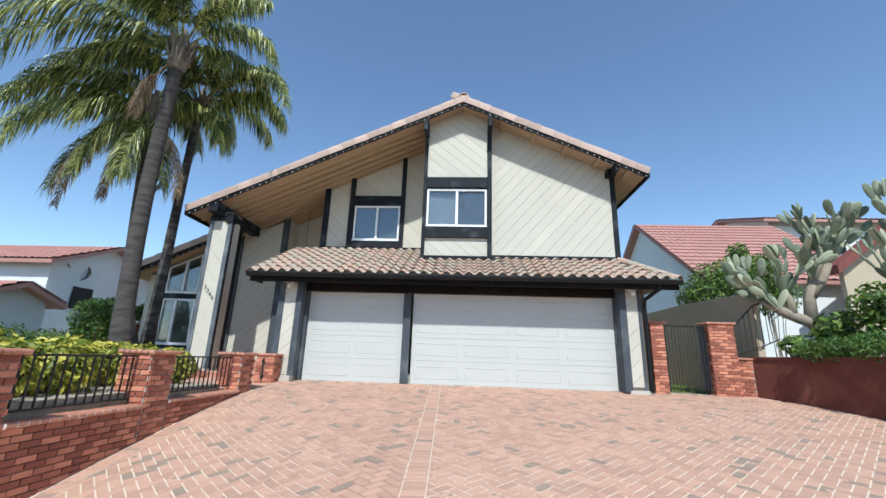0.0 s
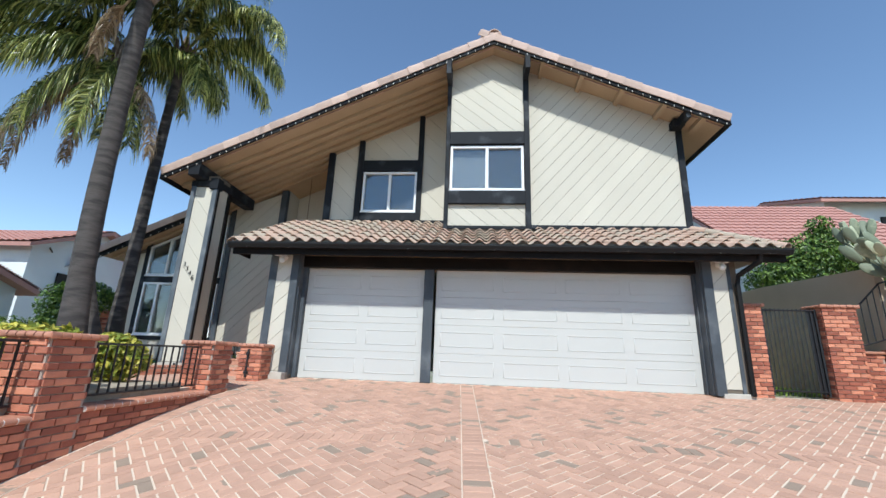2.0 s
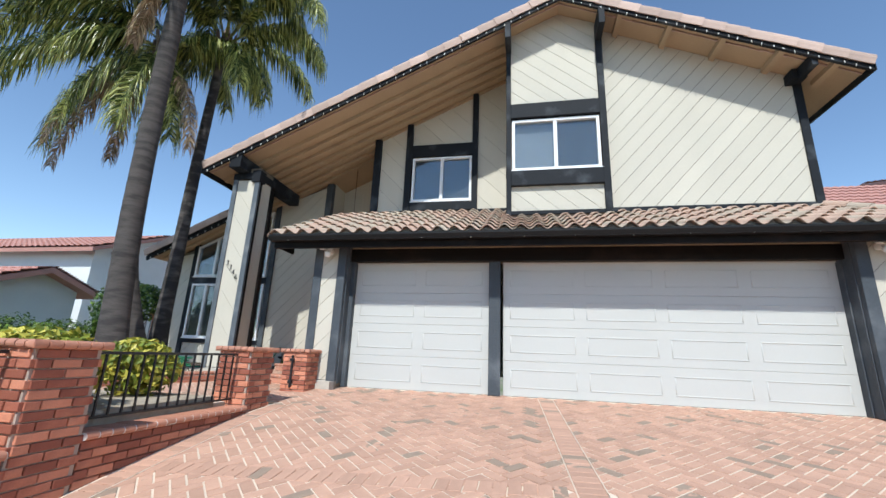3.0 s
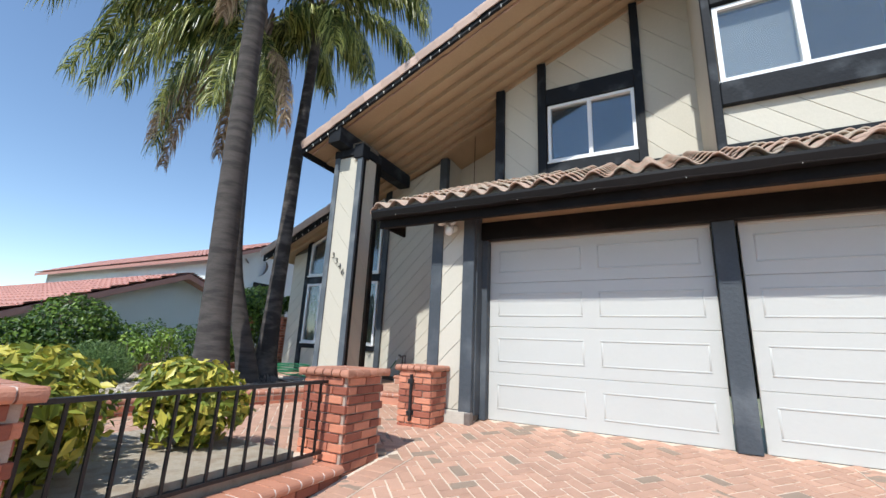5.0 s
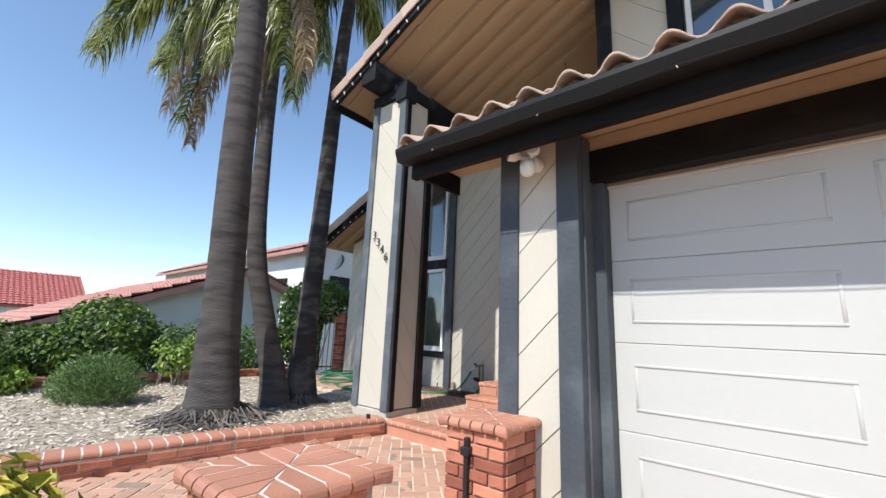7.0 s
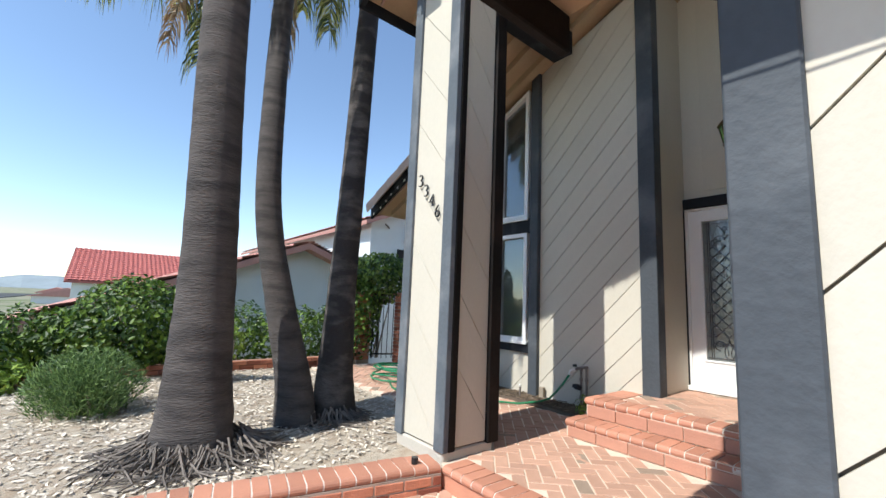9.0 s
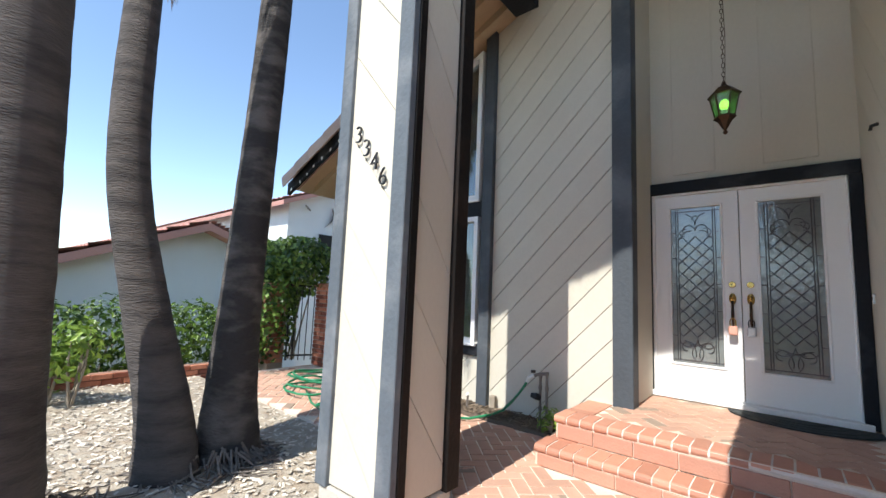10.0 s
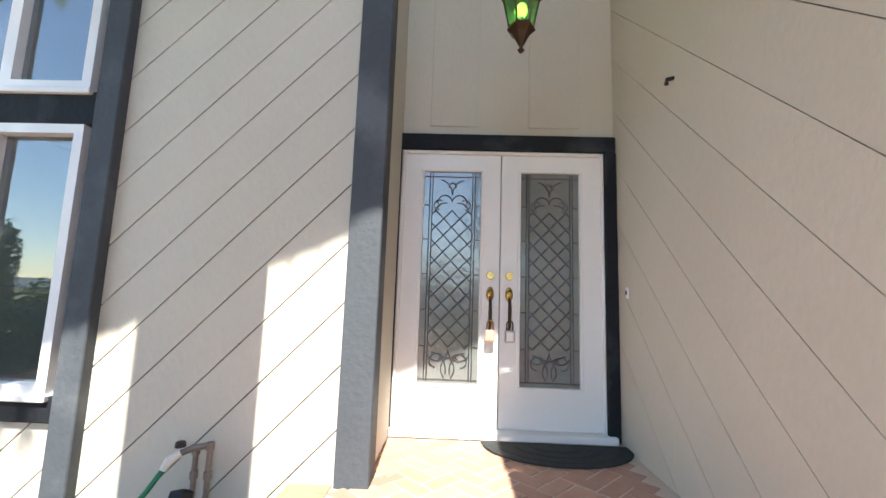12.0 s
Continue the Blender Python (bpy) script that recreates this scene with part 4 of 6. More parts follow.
def iron_gate(name, a, b, z0, z1, n, label, material=None):
    g = thing(name, (*a, z0), label, "gate")
    a, b = Vector((*a, 0)), Vector((*b, 0))
    m = material or IRON
    for z in (z0 + 0.08, z1 - 0.03):
        part("rail", tube(bmesh.new(), [a + Vector((0, 0, z)), b + Vector((0, 0, z))], 0.016, 4), m, g)
    for k in range(n):
        p = a.lerp(b, k / (n - 1))
        r = 0.02 if k in (0, n - 1) else 0.009
        part("bar", tube(bmesh.new(), [p + Vector((0, 0, z0)), p + Vector((0, 0, z1))], r, 4), m, g)
    return g
iron_gate("side_gate", (6.44, 8.34), (7.36, 8.34), 0.04, 1.58, 13, "black iron gate with vertical bars between brick pillars")
iron_gate("garden_gate", (-10.15, 11.15), (-9.82, 11.9), 0.12, 1.42, 9, "dark iron gate between brick pillars at the hedge")
mesh_ = thing("gate_mesh", (6.9, 8.36, 0.05), "rusty brown sheet on the gate's end bar", "gate panel")
boxpart("sheet", (7.22, 7.36, 8.36, 8.372, 0.08, 1.56), IRON, mesh_, "", 0)
rr = thing("stair_railing", (8.15, 8.4, 0.85), "black iron railing on the brick wall by the gate", "railing")
part("top_rail", tube(bmesh.new(), [(8.06, 8.4, 1.55), (8.62, 8.4, 2.1), (9.1, 8.4, 2.25)], 0.016, 5), IRON, rr)
part("bottom_rail", tube(bmesh.new(), [(8.06, 8.4, 0.93), (8.62, 8.4, 1.1), (9.1, 8.4, 1.3)], 0.014, 5), IRON, rr)
for k in range(8):
    x = 8.1 + k * 0.13
    part("baluster", tube(bmesh.new(), [(x, 8.4, 0.93 + (x - 8.06) * 0.33), (x, 8.4, 1.57 + min(0.55, (x - 8.06)) * 0.98)], 0.009, 4), IRON, rr)

# ---- door mat, hose, hose bib ----
doormat = thing("door_mat", (-3.5, DY - 0.12, LAND), "dark half-round rubber door mat on the landing", "door mat")
arcp = [(-3.52 + 0.5 * math.cos(radians(a)), DY - 0.13 - 0.38 * math.sin(radians(a))) for a in range(0, 181, 10)]
part("mat", prism(bmesh.new(), arcp, "z", LAND + 0.002, LAND + 0.014), MAT_RUBBER, doormat)
for s in (0.82, 0.6, 0.38):
    pts = [(-3.52 + 0.5 * s * math.cos(radians(a)), DY - 0.15 - 0.38 * s * math.sin(radians(a)), LAND + 0.015) for a in range(8, 173, 12)]
    part("ridge", tube(bmesh.new(), pts, 0.006, 5), MAT_RUBBER, doormat)
bib = thing("hose_bib", (-5.47, LY - 0.1, 0.13), "old outdoor water pipe with valve and hose tap", "water pipe")
for xx, top in ((-5.44, 0.61), (-5.51, 0.585)):
    part("riser", tube(bmesh.new(), [(xx, LY - 0.09, 0.10), (xx, LY - 0.09, top)], 0.013, 8), PIPE, bib)
    for z in (0.26, 0.46, top - 0.01):
        part("coupling", tube(bmesh.new(), [(xx, LY - 0.09, z - 0.018), (xx, LY - 0.09, z + 0.018)], 0.019, 8), PIPE, bib)
part("cross_pipe", tube(bmesh.new(), [(-5.435, LY - 0.09, 0.605), (-5.52, LY - 0.10, 0.59), (-5.58, LY - 0.12, 0.565)], 0.016, 8), PIPE, bib)
part("tap", tube(bmesh.new(), [(-5.57, LY - 0.115, 0.57), (-5.61, LY - 0.14, 0.545), (-5.63, LY - 0.15, 0.50)], [0.02, 0.024, 0.018], 8), BULB, bib, "pale hose coupling on the tap")
part("tap_wheel", tube(bmesh.new(), [(-5.575, LY - 0.12, 0.60), (-5.575, LY - 0.12, 0.625)], [0.026, 0.022], 8), IRON, bib)
part("valve", tube(bmesh.new(), [(-5.51, LY - 0.10, 0.36), (-5.54, LY - 0.13, 0.375), (-5.585, LY - 0.15, 0.385)], [0.03, 0.034, 0.02], 8), IRON, bib)
stub = thing("pipe_stub", (-6.33, 11.2, 0.13), "short grey pipe stub standing in the soil", "pipe")
part("tube", tube(bmesh.new(), [(-6.33, 11.2, 0.12), (-6.33, 11.2, 0.25)], 0.012, 8), PIPE, stub)
part("cap", tube(bmesh.new(), [(-6.33, 11.2, 0.245), (-6.33, 11.2, 0.262), (-6.33, 11.2, 0.278)], [0.016, 0.02, 0.01], 8), BULB, stub)
offcut = thing("wood_offcut", (-6.08, 11.33, 0.13), "weathered wood offcut standing against the siding", "wood block")
boxpart("board", (-6.12, -6.05, 11.31, 11.36, 0.125, 0.27), PEBBLE, offcut, "", 0.006)
hose = thing("garden_hose", (-6.5, 10.6, MID), "green garden hose lying in loops on the brick walk", "hose")
pts = [(-5.63, LY - 0.15, 0.50), (-5.69, LY - 0.17, 0.40), (-5.78, LY - 0.19, 0.28), (-5.86, LY - 0.22, 0.19), (-5.92, LY - 0.34, 0.155), (-6.05, LY - 0.55, MID + 0.03), (-6.5, LY - 0.8, MID + 0.014), (-6.8, 10.35, MID + 0.014), (-7.1, 10.1, MID + 0.014), (-7.5, 10.05, MID + 0.014)]
for k in range(0, 60):
    a = k * 0.42
    pts.append((-8.05 + (0.45 + 0.12 * math.sin(k * 0.7)) * math.cos(a), 10.45 + (0.33 + 0.1 * math.cos(k * 0.53)) * math.sin(a), MID + 0.014 + 0.0035 * k))
part("hose_run", tube(bmesh.new(), pts, 0.013, 7), HOSE, hose, "", True)
hose2 = thing("garden_hose", (-7.3, 9.8, MID), "green hose end lying along the edge of the walk", "hose")
part("hose_run", tube(bmesh.new(), [(-8.1, 10.3, MID + 0.013), (-7.6, 10.05, MID + 0.013), (-7.2, 9.95, MID + 0.013), (-6.7, 9.86, MID + 0.013), (-6.3, 9.85, MID + 0.013)], 0.011, 6), HOSE, hose2, "", True)
part("nozzle", tube(bmesh.new(), [(-6.3, 9.85, MID + 0.013), (-6.2, 9.85, MID + 0.015)], 0.014, 8), PINK, hose2)
for x, y in ((-5.28, 8.78),):
    st = thing("path_light", (x, y, 0.07), "short black path light stake in the bed", "garden light")
    part("stake", tube(bmesh.new(), [(x, y, 0.06), (x, y, 0.16)], [0.022, 0.026], 8), IRON, st)


# ---- palms ----
def palm_trunk(pts, radii, material, parent, sides=20):
    """A tapered trunk with leaf-scar rings."""
    pts = [Vector(p) for p in pts]
    verts, faces = [], []
    n = 90
    for i in range(n + 1):
        t = i / n * (len(pts) - 1)
        k = min(int(t), len(pts) - 2)
        f = t - k
        p0, p1, p2, p3 = pts[max(k - 1, 0)], pts[k], pts[k + 1], pts[min(k + 2, len(pts) - 1)]
        p = 0.5 * ((2 * p1) + (p2 - p0) * f + (2 * p0 - 5 * p1 + 4 * p2 - p3) * f * f + (3 * p1 - p0 - 3 * p2 + p3) * f ** 3)
        r = radii[k] + (radii[k + 1] - radii[k]) * f
        ring = 1.0 + (0.012 if i % 3 == 0 else 0.0) + random.uniform(-0.006, 0.006)
        for j in range(sides):
            a = 2 * math.pi * j / sides
            rr_ = r * ring * (1 + 0.05 * math.sin(3 * a + i * 0.11) * (1.2 if i < 8 else 0.4))
            verts.append((p.x + rr_ * math.cos(a), p.y + rr_ * math.sin(a), p.z + random.uniform(-0.006, 0.006)))
    for i in range(n):
        for j in range(sides):
            a, b = i * sides + j, i * sides + (j + 1) % sides
            faces.append((a, b, b + sides, a + sides))
    return pydata("trunk", verts, faces, material, parent, smooth=True)


def frond_mesh(name, length, rise, fall, leaflet, material, seed, n=105, bare=0.14):
    """One plumose frond from the origin along +x: its rib bends from the pitch rise to the pitch fall, its leaflets hang."""
    rnd = random.Random(seed)
    rib, p = [Vector((0, 0, 0))], Vector((0, 0, 0))
    sway = rnd.uniform(-0.16, 0.16)
    for i in range(n):
        t = (i + 0.5) / n
        pitch = radians(rise + (fall - rise) * t ** 1.25)
        p = p + Vector((math.cos(pitch) * math.cos(sway * t), math.cos(pitch) * math.sin(sway * t), math.sin(pitch))) * (length / n)
        rib.append(p)
    verts, faces = [], []
    for i in range(0, n, 5):
        p, q = rib[i], rib[min(i + 5, n)]
        w = 0.030 * (1 - i / n) + 0.006
        b = len(verts)
        verts += [p + Vector((0, w, 0)), p - Vector((0, w, 0)), p - Vector((0, 0, w)), q + Vector((0, w * 0.9, 0)), q - Vector((0, w * 0.9, 0)), q - Vector((0, 0, w * 0.9))]
        faces += [(b, b + 1, b + 4, b + 3), (b + 1, b + 2, b + 5, b + 4), (b + 2, b, b + 3, b + 5)]
    for i in range(int(n * bare), n):
        t = i / n
        d = (rib[min(i + 1, n)] - rib[i - 1]).normalized()
        side = Vector((-d.y, d.x, 0))
        if side.length < 0.15:
            side = Vector((0, 1, 0))
        side.normalize()
        up = d.cross(side)
        grow = leaflet * (0.35 + 0.85 * math.sin(math.pi * min(1.0, t * 0.80 + 0.10)))
        for s in (-1, 1):
            for _ in range(2):
                ln = grow * rnd.uniform(0.7, 1.2)
                a = rnd.uniform(-0.5, 1.0)
                out = (side * s * math.cos(a) + up * math.sin(a) + d * rnd.uniform(0.5, 1.2)).normalized()
                hang = rnd.uniform(0.75, 1.2)
                p0 = rib[i] + d * rnd.uniform(-0.02, 0.02)
                p1 = p0 + out * ln * 0.34 + Vector((0, 0, -0.06 * ln * hang))
                p2 = p0 + out * ln * 0.52 + Vector((0, 0, -0.36 * ln * hang))
                p3 = p0 + out * ln * 0.58 + d * 0.05 * ln + Vector((0, 0, -0.86 * ln * hang))
                wv = (d + side * rnd.uniform(-0.6, 0.6)).normalized() * rnd.uniform(0.014, 0.022)
                b = len(verts)
                verts += [p0 - wv * 0.6, p0 + wv * 0.6, p1 - wv, p1 + wv, p2 - wv * 0.8, p2 + wv * 0.8, p3]
                faces += [(b, b + 1, b + 3, b + 2), (b + 2, b + 3, b + 5, b + 4), (b + 4, b + 5, b + 6)]
    me = bpy.data.meshes.new(name)
    me.from_pydata([tuple(v) for v in verts], [], faces)
    me.materials.append(material)
    return me


def palm(name, trunk_pts, radii, material, fronds, dry, label, leaflet=0.62):
    """A queen palm; each frond is (azimuth, rise, fall, length), each dry one (azimuth, length)."""
    base, top = trunk_pts[0], Vector(trunk_pts[-1])
    p = thing(name, base, label, "palm tree", "palms in the front bed")
    palm_trunk(trunk_pts, radii, material, p)
    bm = bmesh.new()
    r = radii[-1]
    tube(bm, [top - Vector((0, 0, 0.20)), top + Vector((0, 0, 0.05)), top + Vector((0, 0, 0.35)), top + Vector((0, 0, 0.75)), top + Vector((0, 0, 1.1))], [r * 1.1, r * 1.75, r * 1.5, r * 1.1, r * 0.4], 12)
    for k in range(22):
        a = k * 2.4
        o = Vector((math.cos(a), math.sin(a), 0))
        h = 0.06 * (k % 9)
        tube(bm, [top + o * r * 1.1 + Vector((0, 0, h - 0.1)), top + o * r * 1.9 + Vector((0, 0, h + 0.12)), top + o * r * 2.4 + Vector((0, 0, h + 0.42))], [0.05, 0.04, 0.02], 5)
    part("crownshaft", bm, BOOT, p, "fibrous tan leaf bases below the crown")
    crown = thing("crown")
    crown.parent = p
    crown.matrix_parent_inverse = p.matrix_basis.inverted()
    for k, (az, rise, fall, length) in enumerate(fronds):
        ob = new("frond", frond_mesh("frond", length, rise, fall, leaflet, LEAF_PALM, 10 * len(fronds) + k))
        ob.parent = crown
        o = Vector((math.cos(radians(az)), math.sin(radians(az)), 0)) * r * 1.3
        ob.matrix_basis = Matrix.Translation(top + o + Vector((0, 0, 0.35 + 0.006 * max(0, rise)))) @ pose(0, 0, 0, 0, 0, az)
    for k, (az, length) in enumerate(dry):
        ob = new("dry_frond", frond_mesh("dry_frond", length, -42, -89, 0.34, LEAF_DEAD, 400 + k, 90, 0.3))
        ob.parent = crown
        o = Vector((math.cos(radians(az)), math.sin(radians(az)), 0)) * r * 1.2
        ob.matrix_basis = Matrix.Translation(top + o + Vector((0, 0, 0.15))) @ pose(0, 0, 0, 0, 0, az)
        tagged(ob, "dry brown hanging frond")
    return p


palm("queen_palm", [(-6.46, 7.56, 0.0), (-6.53, 7.54, 0.7), (-6.61, 7.53, 1.6), (-6.67, 7.47, 3.2), (-6.68, 7.42, 5.0), (-6.51, 7.24, 6.9), (-6.32, 7.05, 8.15)], [0.31, 0.238, 0.208, 0.192, 0.178, 0.162, 0.145], TRUNK,
     [(178, 22, -45, 4.2), (199, 20, -78, 5.0), (190, 8, -74, 4.5), (214, 26, -80, 4.4), (163, 42, -50, 3.8), (208, 62, -30, 3.6), (232, 66, -52, 3.0), (262, 66, -38, 2.6), (295, 70, -35, 2.4), (340, 62, -62, 3.0), (12, 52, -82, 3.0), (60, 45, -74, 3.0), (100, 55, -62, 3.0), (125, 40, -66, 3.1), (200, 78, 10, 3.0), (20, 80, 5, 2.8), (183, 58, -12, 4.8), (166, 66, -15, 4.6), (170, 4, -55, 3.6)], [(175, 1.9)], "tall queen palm with ringed grey trunk and drooping crown")
palm("queen_palm", [(-6.80, 8.47, 0.0), (-6.88, 8.42, 0.5), (-7.03, 8.28, 1.2), (-7.20, 8.12, 2.2), (-7.39, 8.12, 3.6), (-7.59, 8.17, 5.2), (-7.82, 8.24, 7.1)], [0.21, 0.17, 0.145, 0.13, 0.12, 0.11, 0.10], TRUNK,
     [(210, 18, -76, 4.3), (192, 18, -62, 4.0), (224, -6, -82, 3.6), (198, -35, -86, 3.4), (250, -45, -88, 3.0), (158, 28, -62, 3.2), (130, 40, -70, 2.8), (222, 38, -70, 2.8), (250, -5, -82, 2.2), (95, 45, -72, 2.8), (60, 40, -78, 2.7), (345, -55, -89, 2.8), (290, -60, -89, 2.6), (20, 30, -80, 2.6), (170, 62, -30, 3.0)], [(200, 3.5), (225, 3.2), (352, 3.0), (165, 2.8)], "slender queen palm with curving grey trunk", 0.56)
palm("queen_palm", [(-6.90, 8.90, 0.0), (-6.91, 8.88, 0.5), (-6.92, 8.89, 1.4), (-6.96, 8.95, 2.8), (-7.02, 9.02, 4.5), (-7.09, 9.13, 6.3), (-7.13, 9.23, 7.9)], [0.26, 0.19, 0.15, 0.135, 0.125, 0.115, 0.105], TRUNKD,
     [(340, 38, -82, 4.4), (4, 34, -84, 3.4), (352, 58, -62, 3.4), (30, 52, -74, 3.0), (62, 45, -72, 3.0), (96, 50, -70, 2.8), (135, 42, -72, 2.8), (172, 40, -74, 2.8), (205, -15, -86, 2.9), (180, -25, -87, 3.2), (238, 50, -72, 2.6), (275, 62, -66, 2.7), (312, 55, -76, 2.8), (328, -20, -88, 2.4)], [], "dark-trunked queen palm leaning beside the entry", 0.56)

for nm, cx, cy, r0, r1, n in (("palm_roots", -6.46, 7.56, 0.34, 0.66, 320), ("palm_roots", -6.87, 8.75, 0.26, 0.5, 200)):
    bm = bmesh.new()
    for k in range(n):
        a = random.uniform(0, 2 * math.pi)
        ra, rb = r0 * random.uniform(0.75, 1.1), r1 * random.uniform(0.6, 1.15)
        t1, t2 = random.uniform(-0.3, 0.3), random.uniform(-0.7, 0.7)
        tube(bm, [(cx + ra * math.cos(a), cy + ra * math.sin(a), random.uniform(0.10, 0.22)), (cx + (ra + rb) / 2 * math.cos(a + t1), cy + (ra + rb) / 2 * math.sin(a + t1), random.uniform(0.085, 0.12)), (cx + rb * math.cos(a + t2), cy + rb * math.sin(a + t2), 0.072)], [0.010, 0.008, 0.004], 4, False)
    tagged(part(nm, bm, ROOTS), "mat of exposed thin palm roots", "roots", kind="stuff")

# wood chips over the bed
verts, faces = [], []
for k in range(15000):
    x, y = random.uniform(-10.6, -5.3), random.uniform(3.2, 9.7)
    if x > -5.95 + (y - 1.0) * 0.045 - (0 if y < 8 else (y - 8) * 0.1) or y > 9.7:
        continue
    a, l, w = random.uniform(0, 6.3), random.uniform(0.010, 0.034), random.uniform(0.004, 0.010)
    z = 0.074 + random.uniform(0, 0.012)
    dx, dy = math.cos(a), math.sin(a)
    t = random.uniform(-0.015, 0.015)
    b = len(verts)
    for sx, sy, dz in ((-1, -1, 0), (1, -1, t), (1, 1, t + 0.004), (-1, 1, 0.004)):
        verts.append((x + sx * l * dx - sy * w * dy, y + sx * l * dy + sy * w * dx, z + dz))
    faces.append((b, b + 1, b + 2, b + 3))
tagged(pydata("wood_chips", verts, faces, CHIP), "scattered pale wood chips on the bed", "wood chips", kind="stuff")


LITTER = mat("bark_litter", (0.16, 0.12, 0.085), 0.9, 0.3, 20, 90, 0.3, rnd=0.55, island=True)
verts, faces = [], []
for k in range(2600):
    x, y = random.uniform(-8.5, -5.12), random.uniform(11.02, 11.37)
    a, l, w = random.uniform(0, 6.3), random.uniform(0.010, 0.032), random.uniform(0.004, 0.009)
    z, t = 0.132 + random.uniform(0, 0.014), random.uniform(-0.012, 0.012)
    b = len(verts)
    for sx, sy, dz in ((-1, -1, 0), (1, -1, t), (1, 1, t + 0.004), (-1, 1, 0.004)):
        verts.append((x + sx * l * math.cos(a) - sy * w * math.sin(a), y + sx * l * math.sin(a) + sy * w * math.cos(a), z + dz))
    faces.append((b, b + 1, b + 2, b + 3))
tagged(pydata("bark_litter", verts, faces, LITTER), "dry leaves and bark on the soil", "litter", kind="stuff")


# ---- shrubs ----
def leaves(name, blobs, count, size, material, parent, shell=0.35, narrow=0.5, droop=0.0, lift=None):
    """Leaves spread over the shells of some rounded masses (x, y, z, rx, ry, rz)."""
    verts, faces = [], []
    vol = [b[3] * b[4] + b[4] * b[5] + b[3] * b[5] for b in blobs]
    tot = sum(vol)
    for b, v in zip(blobs, vol):
        lobes = [Vector((random.gauss(0, 1), random.gauss(0, 1), random.gauss(0, 1))).normalized() for _ in range(9)]
        for _ in range(int(count * v / tot)):
            d = Vector((random.gauss(0, 1), random.gauss(0, 1), random.gauss(0.15, 1))).normalized()
            bumpy = 1 + 0.16 * max(d.dot(l) for l in lobes) ** 6 - 0.10
            r = (1 - shell * random.random() ** 1.6) * bumpy * random.uniform(0.94, 1.05)
            p = Vector((b[0] + d.x * b[3] * r, b[1] + d.y * b[4] * r, b[2] + d.z * b[5] * r))
            n = (d + Vector((random.gauss(0, 0.55), random.gauss(0, 0.55), random.gauss(0.25, 0.5)))).normalized()
            t = n.cross(Vector((random.gauss(0, 1), random.gauss(0, 1), random.gauss(0, 1) - droop))).normalized()
            if lift:
                t = (t + Vector((d.x, d.y, lift))).normalized()
                n = t.cross(Vector((random.gauss(0, 1), random.gauss(0, 1), 0))).normalized()
            w = n.cross(t)
            s = size * random.uniform(0.65, 1.25)
            k = len(verts)
            verts += [p - t * s * 0.5, p + w * s * narrow * 0.5 + n * s * 0.08, p + t * s * 0.55, p - w * s * narrow * 0.5 + n * s * 0.08]
            faces += [(k, k + 1, k + 2), (k, k + 2, k + 3)]
    return pydata("foliage" if parent else name, verts, faces, material, parent)


def shrub(name, at, blobs, count, size, material, label, category="shrub", group="", stems=6, **kw):
    s = thing(name, at, label, category, group)
    leaves(name, blobs, count, size, material, s, **kw)
    bm = bmesh.new()
    for _ in range(stems):
        b = random.choice(blobs)
        e = Vector((b[0] + random.uniform(-0.5, 0.5) * b[3], b[1] + random.uniform(-0.5, 0.5) * b[4], b[2] + random.uniform(-0.2, 0.5) * b[5]))
        o = Vector((b[0] + random.uniform(-0.15, 0.15) * b[3], b[1] + random.uniform(-0.15, 0.15) * b[4], at[2]))
        tube(bm, [o, o.lerp(e, 0.5) + Vector((random.uniform(-0.04, 0.04), random.uniform(-0.04, 0.04), 0.03)), e], [0.018, 0.013, 0.006], 5)
    wood = part("woody_stem", bm, PEBBLE, s)
    if stems > 12:
        tagged(wood, kind="stuff")
    return s


shrub("hedge", (-10.6, 6.0, 0.0), [(-10.75 + random.uniform(-0.12, 0.12), y, 0.50, 0.62, 0.55, 0.62 + random.uniform(-0.08, 0.08)) for y in [2.2 + 0.55 * k for k in range(17)]], 15000, 0.085, LEAF_HEDGE, "dense clipped green hedge along the bed", "hedge", narrow=0.6, stems=30)
shrub("round_shrub", (-10.35, 7.25, 0.0), [(-10.35, 7.25, 0.75, 0.85, 0.85, 0.80), (-10.6, 6.6, 0.5, 0.6, 0.6, 0.5)], 5200, 0.09, LEAF_HEDGE, "large rounded green shrub in front of the hedge", narrow=0.6)
shrub("green_shrub", (-9.9, 5.4, 0.0), [(-9.9, 5.5, 0.42, 0.65, 0.7, 0.48), (-9.9, 4.4, 0.40, 0.6, 0.7, 0.45)], 4200, 0.085, LEAF_HEDGE, "low rounded green shrubs at the edge of the bed", narrow=0.6)
shrub("rosemary_bush", (-8.25, 6.85, 0.07), [(-8.25, 6.85, 0.33, 0.50, 0.50, 0.34), (-8.55, 6.7, 0.28, 0.36, 0.36, 0.26), (-7.98, 6.9, 0.25, 0.32, 0.34, 0.24)], 9500, 0.075, LEAF_GREY, "grey-green feathery rosemary bush", shell=0.7, narrow=0.12, lift=1.0)
shrub("young_shrub", (-9.35, 8.1, 0.07), [(-9.35, 8.1, 0.50, 0.40, 0.42, 0.28), (-9.15, 8.3, 0.72, 0.22, 0.25, 0.25), (-9.6, 7.9, 0.66, 0.22, 0.22, 0.2)], 650, 0.10, LEAF_FRESH, "open young shrub with fresh light leaves", shell=0.9, narrow=0.5, stems=14)
shrub("low_plant", (-9.7, 6.2, 0.07), [(-9.6, 6.1, 0.22, 0.35, 0.3, 0.2)], 500, 0.10, LEAF_FRESH, "small low plant in the bed", shell=0.9)
